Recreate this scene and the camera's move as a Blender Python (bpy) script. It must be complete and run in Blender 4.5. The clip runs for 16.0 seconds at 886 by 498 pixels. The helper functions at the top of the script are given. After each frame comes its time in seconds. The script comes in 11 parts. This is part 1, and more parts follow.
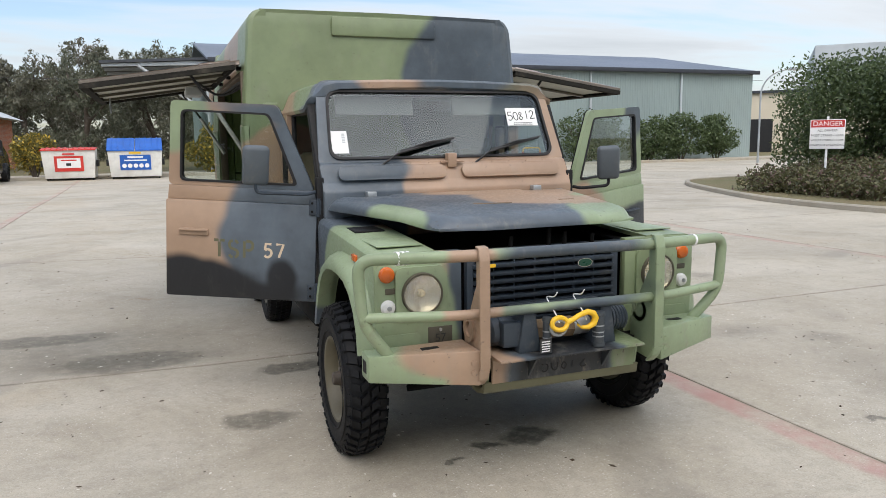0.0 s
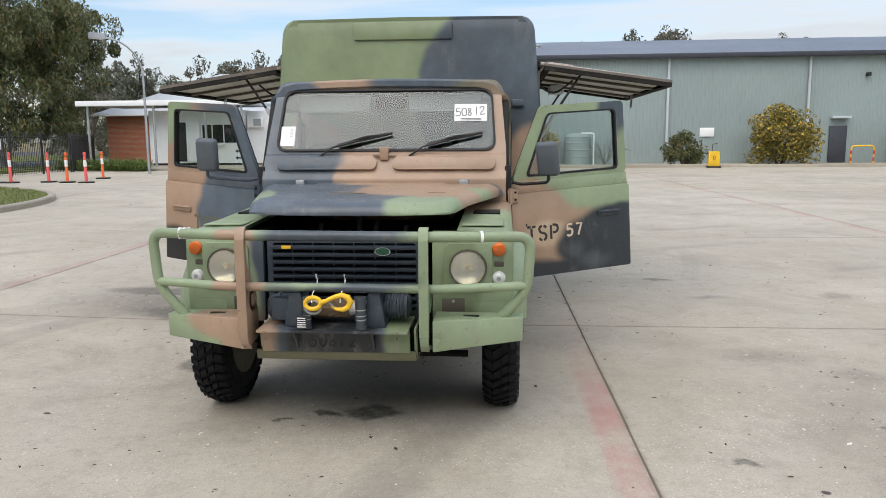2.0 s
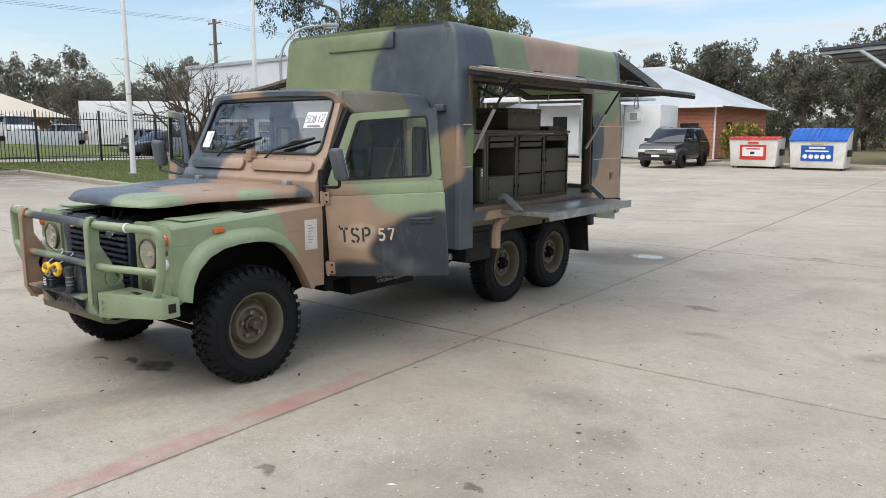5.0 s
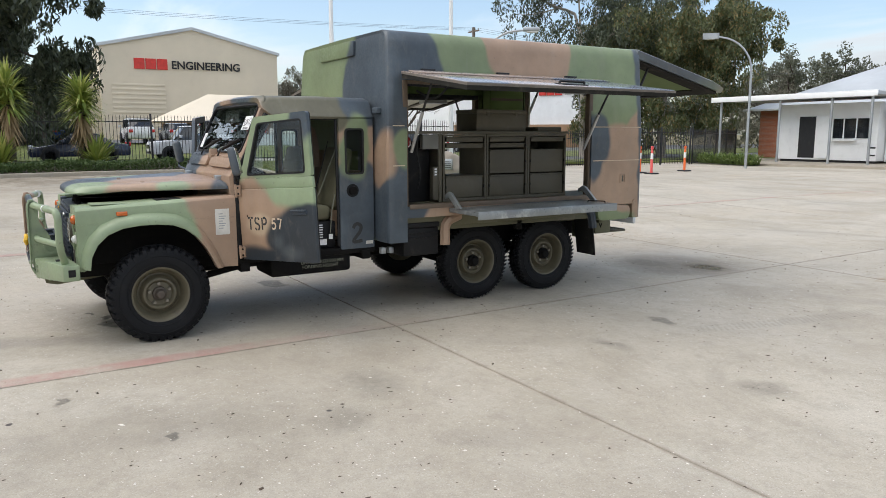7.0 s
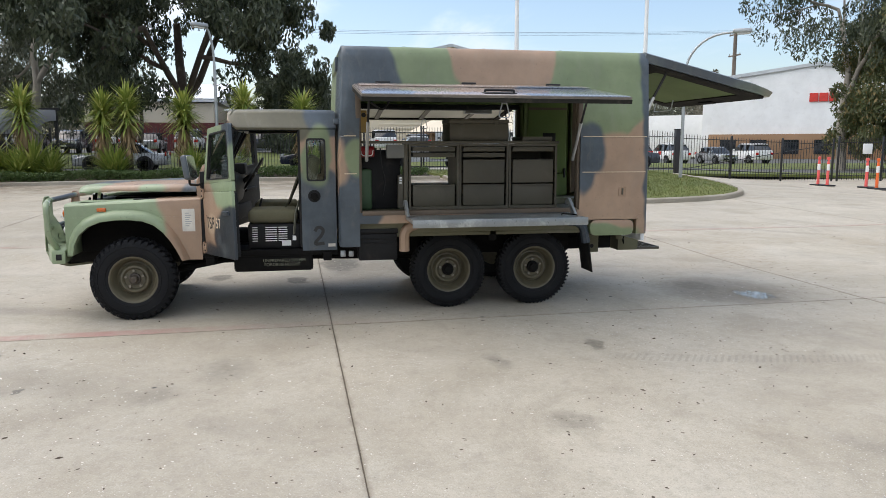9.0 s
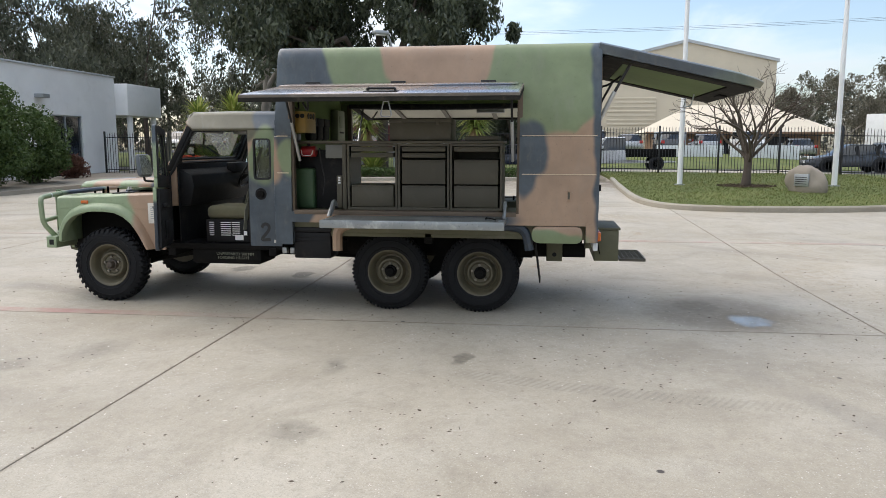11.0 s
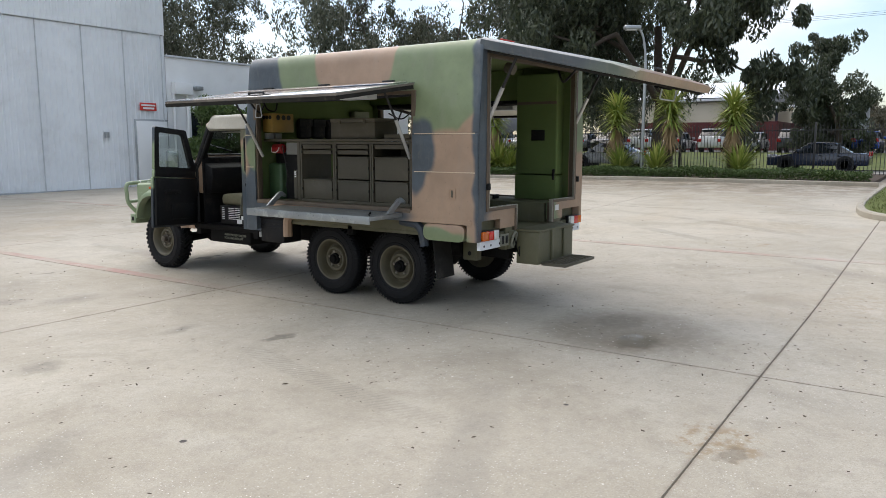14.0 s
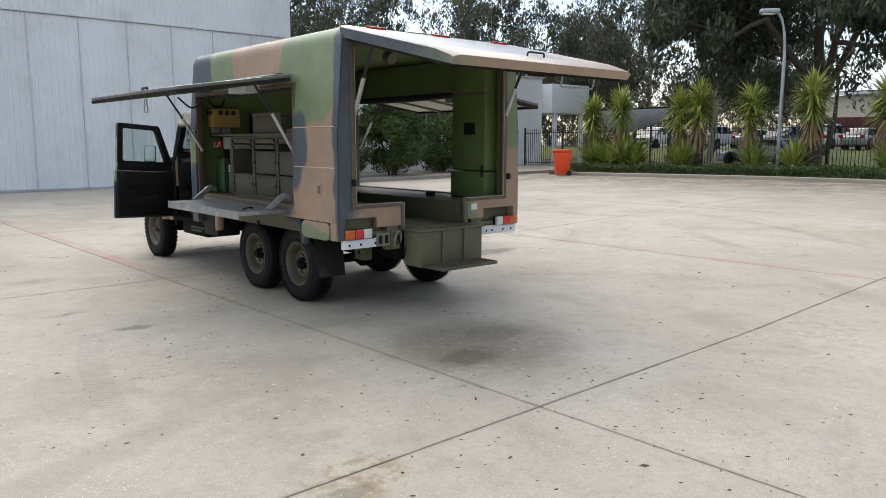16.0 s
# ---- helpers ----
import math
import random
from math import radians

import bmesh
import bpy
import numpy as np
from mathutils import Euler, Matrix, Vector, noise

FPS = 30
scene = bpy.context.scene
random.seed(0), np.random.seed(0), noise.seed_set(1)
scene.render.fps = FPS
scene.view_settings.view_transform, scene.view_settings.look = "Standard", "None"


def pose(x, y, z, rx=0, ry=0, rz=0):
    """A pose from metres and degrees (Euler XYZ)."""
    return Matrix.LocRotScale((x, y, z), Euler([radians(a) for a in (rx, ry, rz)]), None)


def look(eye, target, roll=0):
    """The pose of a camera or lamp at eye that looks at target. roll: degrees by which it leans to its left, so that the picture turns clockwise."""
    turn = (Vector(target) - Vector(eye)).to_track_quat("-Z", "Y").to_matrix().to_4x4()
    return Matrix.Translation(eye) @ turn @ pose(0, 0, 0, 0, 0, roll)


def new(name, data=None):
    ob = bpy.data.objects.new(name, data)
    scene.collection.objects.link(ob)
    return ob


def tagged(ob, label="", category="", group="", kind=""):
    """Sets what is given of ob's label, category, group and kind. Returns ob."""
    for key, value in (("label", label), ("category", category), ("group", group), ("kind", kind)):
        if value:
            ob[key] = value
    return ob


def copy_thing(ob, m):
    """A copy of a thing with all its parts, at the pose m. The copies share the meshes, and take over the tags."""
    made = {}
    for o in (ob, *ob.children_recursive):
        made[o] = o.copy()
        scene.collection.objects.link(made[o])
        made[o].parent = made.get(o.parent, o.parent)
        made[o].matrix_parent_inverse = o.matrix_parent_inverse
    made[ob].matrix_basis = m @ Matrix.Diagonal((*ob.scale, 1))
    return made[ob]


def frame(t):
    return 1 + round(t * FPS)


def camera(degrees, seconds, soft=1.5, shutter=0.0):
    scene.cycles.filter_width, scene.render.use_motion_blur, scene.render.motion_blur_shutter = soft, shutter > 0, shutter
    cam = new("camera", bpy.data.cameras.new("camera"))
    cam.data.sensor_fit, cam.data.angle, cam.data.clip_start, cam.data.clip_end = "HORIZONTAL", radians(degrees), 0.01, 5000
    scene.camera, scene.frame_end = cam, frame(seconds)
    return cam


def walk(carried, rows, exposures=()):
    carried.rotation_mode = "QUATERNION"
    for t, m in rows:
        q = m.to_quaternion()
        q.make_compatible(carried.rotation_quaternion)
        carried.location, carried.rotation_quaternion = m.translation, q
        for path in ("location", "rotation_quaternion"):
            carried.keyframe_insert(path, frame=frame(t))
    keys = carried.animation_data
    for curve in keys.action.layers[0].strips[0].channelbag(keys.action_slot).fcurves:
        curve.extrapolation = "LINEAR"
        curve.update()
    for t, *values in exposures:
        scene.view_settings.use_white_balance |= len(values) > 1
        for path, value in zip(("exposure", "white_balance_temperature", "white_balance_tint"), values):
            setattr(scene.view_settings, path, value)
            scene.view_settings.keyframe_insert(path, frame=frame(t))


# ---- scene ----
cam = camera(62.0, 16.0, 0.82)
PATH = [
    # seconds, x, y, z, tilt, lean, turn
    (0.0, -1.739, -3.706, 1.612, 81.58, 0.79, -21.07),
    (0.5, -1.215, -3.868, 1.613, 81.42, 0.76, -15.91),
    (1.0, -0.597, -4.102, 1.600, 81.42, 0.68, -9.65),
    (1.5, 0.073, -4.226, 1.588, 81.47, 0.59, -2.40),
    (2.0, 0.823, -4.349, 1.581, 81.50, 0.41, 4.72),
    (2.5, 1.512, -4.328, 1.579, 81.45, 0.24, 10.88),
    (3.0, 2.222, -4.225, 1.591, 81.40, 0.21, 17.70),
    (3.5, 2.924, -4.020, 1.587, 81.33, 0.14, 24.64),
    (4.0, 3.591, -3.755, 1.614, 81.21, 0.02, 29.75),
    (4.5, 4.249, -3.421, 1.645, 81.12, -0.05, 33.89),
    (5.0, 4.858, -3.006, 1.667, 81.02, -0.11, 38.27),
    (7.5, 7.429, -0.463, 1.653, 81.50, 0.08, 64.22),
    (8.0, 7.731, 0.195, 1.661, 81.85, 0.04, 69.56),
    (8.5, 8.016, 0.877, 1.646, 81.99, 0.02, 74.85),
    (9.0, 8.186, 1.588, 1.649, 81.98, -0.01, 79.19),
    (11.5, 7.975, 5.323, 1.632, 82.07, -0.01, 102.50),
    (12.0, 7.842, 6.028, 1.626, 82.05, 0.01, 106.66),
    (12.5, 7.682, 6.713, 1.630, 82.01, 0.01, 110.83),
    (13.0, 7.462, 7.387, 1.619, 82.02, -0.01, 115.63),
    (13.5, 7.131, 8.002, 1.619, 81.96, -0.05, 120.38),
    (14.0, 6.784, 8.604, 1.636, 81.92, -0.08, 124.71),
    (14.5, 6.315, 9.079, 1.646, 81.86, -0.08, 128.96),
    (15.0, 5.794, 9.563, 1.650, 81.79, -0.08, 132.97),
    (15.5, 5.203, 9.982, 1.626, 81.75, -0.04, 136.33),
    (16.0, 4.620, 10.448, 1.608, 81.70, -0.02, 138.89),
]
walk(cam, [(t, pose(x, y, z, rx, ry, rz)) for t, x, y, z, rx, ry, rz in PATH], [(0.0, 0.92), (4.0, 0.92), (7.5, 1.0), (16.0, 1.0)])

# ---- light ----
scene.view_settings.exposure = 0.92
SUN_EL, SUN_AZ = 57.0, 203.0      # degrees above the horizon; clockwise from +y
world = bpy.data.worlds.new("sky")
scene.world = world
world.use_nodes = True
wt = world.node_tree
wt.nodes.clear()


def wnode(kind, **kw):
    n = wt.nodes.new(kind)
    for k, v in kw.items():
        setattr(n, k, v)
    return n


def wlink(a, b):
    wt.links.new(a, b)


def wmath(op, a, b=None, clamp=False):
    n = wnode("ShaderNodeMath", operation=op, use_clamp=clamp)
    for i, v in enumerate((a, b)):
        if v is None:
            continue
        if isinstance(v, (int, float)):
            n.inputs[i].default_value = v
        else:
            wlink(v, n.inputs[i])
    return n.outputs[0]


sky = wnode("ShaderNodeTexSky", sky_type="NISHITA", sun_disc=False)
sky.sun_elevation, sky.sun_rotation = radians(SUN_EL), radians(SUN_AZ)
sky.air_density, sky.dust_density = 1.0, 1.6
coord = wnode("ShaderNodeTexCoord")
sep = wnode("ShaderNodeSeparateXYZ")
wlink(coord.outputs["Generated"], sep.inputs[0])
up = wmath("MAXIMUM", sep.outputs[2], 0.0)
den = wmath("ADD", up, 0.10)
flat = wnode("ShaderNodeCombineXYZ")
wlink(wmath("DIVIDE", sep.outputs[0], den), flat.inputs[0])
wlink(wmath("DIVIDE", sep.outputs[1], den), flat.inputs[1])
stretch = wnode("ShaderNodeMapping")
stretch.inputs["Rotation"].default_value = (0, 0, 0.5)
stretch.inputs["Scale"].default_value = (0.30, 0.62, 1)
stretch.inputs["Location"].default_value = (0.9, 0.35, 0)
wlink(flat.outputs[0], stretch.inputs[0])
cloud = wnode("ShaderNodeTexNoise")
cloud.inputs["Scale"].default_value = 1.0
cloud.inputs["Detail"].default_value = 7.0
cloud.inputs["Roughness"].default_value = 0.55
cloud.inputs["Distortion"].default_value = 0.35
wlink(stretch.outputs[0], cloud.inputs["Vector"])
cover = wnode("ShaderNodeMapRange", interpolation_type="SMOOTHSTEP")
cover.inputs["From Min"].default_value = 0.41
cover.inputs["From Max"].default_value = 0.60
# the cloud thins out low in the west
low = wmath("SUBTRACT", 1.0, wmath("MULTIPLY", up, 1.6), True)
wlink(wmath("ADD", cloud.outputs[0], wmath("MULTIPLY", wmath("MULTIPLY", sep.outputs[0], 0.12), low)), cover.inputs[0])
shade = wnode("ShaderNodeMapRange")
shade.inputs["From Min"].default_value = 0.3
shade.inputs["From Max"].default_value = 0.75
shade.inputs["To Min"].default_value = 1.18
shade.inputs["To Max"].default_value = 0.62
wlink(cloud.outputs[0], shade.inputs[0])
# brighter towards the veiled sun than away from it
lean = wmath("ADD", 1.0, wmath("ADD", wmath("MULTIPLY", sep.outputs[0], 0.24 * math.sin(radians(SUN_AZ))), wmath("MULTIPLY", sep.outputs[1], 0.24 * math.cos(radians(SUN_AZ)))))
grey = wmath("MULTIPLY", wmath("MULTIPLY", wmath("ADD", wmath("MULTIPLY", up, 9.5), 5.2), shade.outputs[0]), lean)
tone = wnode("ShaderNodeCombineColor")
wlink(wmath("MULTIPLY", grey, 0.94), tone.inputs[0])
wlink(wmath("MULTIPLY", grey, 0.99), tone.inputs[1])
wlink(wmath("MULTIPLY", grey, 1.05), tone.inputs[2])
mixer = wnode("ShaderNodeMix", data_type="RGBA")
wlink(wmath("MULTIPLY", cover.outputs[0], 0.93), mixer.inputs[0])
wlink(sky.outputs[0], mixer.inputs[6])
wlink(tone.outputs[0], mixer.inputs[7])
back = wnode("ShaderNodeBackground")
back.inputs["Strength"].default_value = 0.1
wlink(mixer.outputs[2], back.inputs[0])
wlink(back.outputs[0], wnode("ShaderNodeOutputWorld").inputs[0])

sun = new("sun", bpy.data.lights.new("sun", "SUN"))
sun.data.energy, sun.data.angle, sun.data.color = 1.15, radians(75), (1.0, 0.93, 0.83)
toward = Vector((math.sin(radians(SUN_AZ)) * math.cos(radians(SUN_EL)), math.cos(radians(SUN_AZ)) * math.cos(radians(SUN_EL)), math.sin(radians(SUN_EL))))
sun.matrix_world = look(toward * 60, (0, 0, 0))

# ---- materials ----
class Tree:
    """Short hand for building a node tree."""

    def __init__(self, name):
        self.mat = bpy.data.materials.new(name)
        self.mat.use_nodes = True
        self.t = self.mat.node_tree
        self.bsdf = self.t.nodes["Principled BSDF"]

    def node(self, kind, **kw):
        n = self.t.nodes.new(kind)
        for k, v in kw.items():
            setattr(n, k, v)
        return n

    def put(self, socket, value):
        if isinstance(value, bpy.types.NodeSocket):
            self.t.links.new(value, socket)
        elif isinstance(value, (tuple, list)) and len(value) == 3 and socket.type == "RGBA":
            socket.default_value = (*value, 1)
        else:
            socket.default_value = value

    def math(self, op, a, b=0.0, clamp=False):
        n = self.node("ShaderNodeMath", operation=op, use_clamp=clamp)
        self.put(n.inputs[0], a)
        self.put(n.inputs[1], b)
        return n.outputs[0]

    def coords(self, scale=(1, 1, 1)):
        c = self.node("ShaderNodeTexCoord").outputs["Object"]
        if tuple(scale) == (1, 1, 1):
            return c
        m = self.node("ShaderNodeMapping")
        m.inputs["Scale"].default_value = scale
        self.put(m.inputs[0], c)
        return m.outputs[0]

    def where(self):
        return self.node("ShaderNodeNewGeometry").outputs["Position"]

    def noise(self, vec, scale, detail=4.0, rough=0.55, distort=0.0):
        n = self.node("ShaderNodeTexNoise")
        self.put(n.inputs["Vector"], vec)
        n.inputs["Scale"].default_value = scale
        n.inputs["Detail"].default_value = detail
        n.inputs["Roughness"].default_value = rough
        n.inputs["Distortion"].default_value = distort
        return n.outputs[0]

    def span(self, value, a, b, lo=0.0, hi=1.0, smooth=True):
        n = self.node("ShaderNodeMapRange", interpolation_type="SMOOTHSTEP" if smooth else "LINEAR")
        self.put(n.inputs[0], value)
        for k, v in (("From Min", a), ("From Max", b), ("To Min", lo), ("To Max", hi)):
            n.inputs[k].default_value = v
        return n.outputs[0]

    def mix(self, fac, a, b, blend="MIX"):
        n = self.node("ShaderNodeMix", data_type="RGBA", blend_type=blend)
        self.put(n.inputs[0], fac)
        self.put(n.inputs[6], a)
        self.put(n.inputs[7], b)
        return n.outputs[2]

    def bump(self, height, strength=0.2, distance=0.01):
        n = self.node("ShaderNodeBump")
        n.inputs["Strength"].default_value = strength
        n.inputs["Distance"].default_value = distance
        self.put(n.inputs["Height"], height)
        self.put(self.bsdf.inputs["Normal"], n.outputs[0])

    def set(self, **kw):
        for k, v in kw.items():
            self.put(self.bsdf.inputs[k.replace("_", " ").title() if k != "ior" else "IOR"], v)
        return self


def paint(name, col, rough=0.6, metal=0.0, dirt=(0.20, 0.17, 0.13), amount=0.35, size=6.0, var=0.14, spec=0.5, bump=0.06):
    """A painted, cast or moulded surface with faint grain and grime."""
    m = Tree(name)
    p = m.coords()
    big = m.noise(p, size * 0.35, 5, 0.6)
    fine = m.noise(p, size * 9, 3, 0.6)
    c = m.mix(m.span(big, 0.3, 0.75, 0, 1), tuple(min(1, v * (1 - var)) for v in col), tuple(min(1, v * (1 + var)) for v in col))
    grime = m.math("MULTIPLY", m.span(m.noise(p, size, 8, 0.68, 0.4), 0.50, 0.78), amount)
    c = m.mix(grime, c, dirt)
    m.set(base_color=c, metallic=metal, roughness=m.math("ADD", m.math("MULTIPLY", m.math("SUBTRACT", fine, 0.5), 0.25), rough, True))
    m.bsdf.inputs["Specular IOR Level"].default_value = spec
    m.bump(fine, bump, 0.004)
    return m.mat


def flatmat(name, col, rough=0.5, metal=0.0, **kw):
    return paint(name, col, rough, metal, amount=kw.pop("amount", 0.08), var=kw.pop("var", 0.05), **kw)


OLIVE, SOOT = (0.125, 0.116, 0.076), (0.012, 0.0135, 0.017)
INK = (0.030, 0.038, 0.047)
FADED, SLATE = (0.255, 0.318, 0.192), (0.078, 0.096, 0.116)      # the chalkier green and blue-grey of the cab
GREEN, TAN, DARK = (0.192, 0.240, 0.130), (0.355, 0.242, 0.165), (0.058, 0.074, 0.090)


def camo(name, base, blobs, rough=0.40, warp=0.32, soft=0.022, scratch=0.3):
    """Sprayed three-colour camouflage: soft-edged patches, each one an ellipsoid (centre, radii, colour), laid over one another."""
    m = Tree(name)
    p = m.coords()
    n = m.node("ShaderNodeTexNoise")
    m.put(n.inputs["Vector"], p)
    n.inputs["Scale"].default_value, n.inputs["Detail"].default_value = 1.6, 2.5
    off = m.node("ShaderNodeVectorMath", operation="SUBTRACT")
    m.put(off.inputs[0], n.outputs["Color"])
    off.inputs[1].default_value = (0.5, 0.5, 0.5)
    wv = m.node("ShaderNodeVectorMath", operation="MULTIPLY_ADD")
    m.put(wv.inputs[0], off.outputs[0])
    wv.inputs[1].default_value = (warp, warp, warp)
    m.put(wv.inputs[2], p)
    w = wv.outputs[0]
    fade = m.noise(p, 2.2, 6, 0.65)
    tones = {}
    for c in dict.fromkeys([base] + [b[2] for b in blobs]):
        k = 1.55 if c in (DARK, SLATE) else 1.18
        tones[c] = m.mix(m.span(fade, 0.30, 0.78), tuple(v * 0.86 for v in c), tuple(v * k for v in c))
    col = tones[base]
    for centre, radii, c in blobs:
        d = m.node("ShaderNodeVectorMath", operation="SUBTRACT")
        m.put(d.inputs[0], w)
        d.inputs[1].default_value = centre
        s = m.node("ShaderNodeVectorMath", operation="DIVIDE")
        m.put(s.inputs[0], d.outputs[0])
        s.inputs[1].default_value = radii
        ln = m.node("ShaderNodeVectorMath", operation="LENGTH")
        m.put(ln.inputs[0], s.outputs[0])
        e = soft / min(r for r in radii if r < 5)
        col = m.mix(m.span(ln.outputs["Value"], 1 + e, 1 - e), col, tones[c])
    fine = m.noise(p, 55, 4, 0.6)
    wear = m.math("MULTIPLY", m.span(m.noise(p, 9, 9, 0.72, 0.6), 0.56, 0.74), scratch)
    col = m.mix(wear, col, (0.21, 0.18, 0.135))
    rub = m.math("MULTIPLY", m.span(m.noise(m.coords((1.2, 1.2, 0.35)), 6.5, 8, 0.7, 0.4), 0.50, 0.72), 0.55 * scratch)
    col = m.mix(rub, col, (0.27, 0.26, 0.23))
    chips = m.math("MULTIPLY", m.span(m.noise(p, 38, 3, 0.5), 0.66, 0.72), 0.8 * scratch)
    col = m.mix(chips, col, (0.09, 0.075, 0.06))
    m.set(base_color=col, roughness=m.span(fine, 0.2, 0.8, rough - 0.1, rough + 0.12))
    m.bump(fine, 0.05, 0.003)
    return m.mat


# ---- mesh tools ----
def bm_box(bm, x0, x1, y0, y1, z0, z1, bevel=0.0, seg=2, m=None):
    r = bmesh.ops.create_cube(bm, size=1.0)
    vs = r["verts"]
    for v in vs:
        v.co = Vector(((x0 + x1) / 2 + v.co.x * (x1 - x0), (y0 + y1) / 2 + v.co.y * (y1 - y0), (z0 + z1) / 2 + v.co.z * (z1 - z0)))
        if m is not None:
            v.co = m @ v.co
    if bevel > 0:
        es = list({e for v in vs for e in v.link_edges})
        bmesh.ops.bevel(bm, geom=es, offset=bevel, segments=seg, profile=0.5, affect="EDGES", clamp_overlap=True)
    return bm


def bm_cyl(bm, a, b, r, seg=16, r2=None, caps=True):
    a, b = Vector(a), Vector(b)
    d = b - a
    res = bmesh.ops.create_cone(bm, cap_ends=caps, cap_tris=False, segments=seg, radius1=r, radius2=r if r2 is None else r2, depth=d.length)
    mat4 = Matrix.Translation((a + b) / 2) @ d.to_track_quat("Z", "Y").to_matrix().to_4x4()
    bmesh.ops.transform(bm, matrix=mat4, verts=res["verts"])
    return bm


def bm_tube(bm, pts, r, seg=10, radii=None, caps=True):
    """A round bar along a line of points."""
    pts = [Vector(p) for p in pts]
    rings = []
    side = None
    for i, p in enumerate(pts):
        d = (pts[min(i + 1, len(pts) - 1)] - pts[max(i - 1, 0)]).normalized()
        if side is None:
            side = d.orthogonal().normalized()
        side = (side - d * side.dot(d))
        side = side.normalized() if side.length > 1e-6 else d.orthogonal().normalized()
        other = d.cross(side)
        rr = radii[i] if radii else r
        rings.append([bm.verts.new(p + rr * (math.cos(a) * side + math.sin(a) * other)) for a in [2 * math.pi * k / seg for k in range(seg)]])
    for q, s in zip(rings, rings[1:]):
        for k in range(seg):
            bm.faces.new((q[k], q[(k + 1) % seg], s[(k + 1) % seg], s[k]))
    if caps:
        bm.faces.new(rings[0][::-1])
        bm.faces.new(rings[-1])
    return bm


def rounded(pts, r, n=5):
    """A line of points with its corners rounded off."""
    pts = [Vector(p) for p in pts]
    out = [pts[0]]
    for a, b, c in zip(pts, pts[1:], pts[2:]):
        u, v = (a - b), (c - b)
        k = min(r, u.length * 0.48, v.length * 0.48)
        s, e = b + u.normalized() * k, b + v.normalized() * k
        for i in range(n + 1):
            t = i / n
            out.append((1 - t) ** 2 * s + 2 * t * (1 - t) * b + t * t * e)
    return out + [pts[-1]]


def bm_prism(bm, poly, axis, a, b, bevel=0.0, seg=2, m=None):
    """A flat outline pushed along an axis. poly gives the two other coordinates in order."""
    def mk(u, v, w):
        p = {"x": (w, u, v), "y": (u, w, v), "z": (u, v, w)}[axis]
        return Vector(p) if m is None else m @ Vector(p)
    lo = [bm.verts.new(mk(u, v, a)) for u, v in poly]
    hi = [bm.verts.new(mk(u, v, b)) for u, v in poly]
    n = len(poly)
    fs = [bm.faces.new(lo[::-1]), bm.faces.new(hi)]
    for i in range(n):
        fs.append(bm.faces.new((lo[i], lo[(i + 1) % n], hi[(i + 1) % n], hi[i])))
    if bevel > 0:
        es = list({e for f in fs for e in f.edges})
        bmesh.ops.bevel(bm, geom=es, offset=bevel, segments=seg, profile=0.5, affect="EDGES", clamp_overlap=True)
    return bm


def bm_ringplate(bm, outer, inner, axis, a, b, m=None):
    """A plate with a hole: outer and inner outlines with the same number of points."""
    def mk(u, v, w):
        p = {"x": (w, u, v), "y": (u, w, v), "z": (u, v, w)}[axis]
        return Vector(p) if m is None else m @ Vector(p)
    n = len(outer)
    L = [[bm.verts.new(mk(u, v, w)) for u, v in poly] for poly, w in ((outer, a), (inner, a), (inner, b), (outer, b))]
    for q, s in zip(L, L[1:] + L[:1]):
        for i in range(n):
            bm.faces.new((q[i], q[(i + 1) % n], s[(i + 1) % n], s[i]))
    return bm


def bm_lathe(bm, prof, centre, axis="x", seg=32):
    """A profile (along, radius) turned round an axis."""
    centre = Vector(centre)
    rings = []
    for t, r in prof:
        ring = []
        for k in range(seg):
            a = 2 * math.pi * k / seg
            p = {"x": (t, r * math.cos(a), r * math.sin(a)), "y": (r * math.cos(a), t, r * math.sin(a)), "z": (r * math.cos(a), r * math.sin(a), t)}[axis]
            ring.append(bm.verts.new(centre + Vector(p)))
        rings.append(ring)
    for q, s in zip(rings, rings[1:]):
        for k in range(seg):
            bm.faces.new((q[k], q[(k + 1) % seg], s[(k + 1) % seg], s[k]))
    if prof[0] == prof[-1]:                              # a closed section: a ring with a hole
        return bm
    if prof[0][1] > 1e-5:
        bm.faces.new(rings[0][::-1])
    if prof[-1][1] > 1e-5:
        bm.faces.new(rings[-1])
    return bm


def rrect(x0, x1, y0, y1, r, n=5):
    """The outline of a rectangle with round corners."""
    out = []
    for cx, cy, a0 in ((x1 - r, y1 - r, 0), (x0 + r, y1 - r, 90), (x0 + r, y0 + r, 180), (x1 - r, y0 + r, 270)):
        for i in range(n + 1):
            a = radians(a0 + 90 * i / n)
            out.append((cx + r * math.cos(a), cy + r * math.sin(a)))
    return out


def shade_mesh(me, angle=38):
    me.polygons.foreach_set("use_smooth", [True] * len(me.polygons))
    me.set_sharp_from_angle(angle=radians(angle))


def to_mesh(name, bm, material, angle=38, fix=True):
    if fix:
        bmesh.ops.recalc_face_normals(bm, faces=bm.faces)
    me = bpy.data.meshes.new(name)
    bm.to_mesh(me)
    bm.free()
    for q in (material if isinstance(material, (list, tuple)) else [material]):
        me.materials.append(q)
    shade_mesh(me, angle)
    return me


def part(name, bm, material, parent, label="", angle=38):
    ob = new(name, to_mesh(name, bm, material, angle))
    ob.parent = parent
    return tagged(ob, label)


def solid(name, bm, material, label, category="", kind="", angle=38, group=""):
    """A thing, or a piece of the setting, that is one mesh."""
    return tagged(new(name, to_mesh(name, bm, material, angle)), label, category, group, kind)


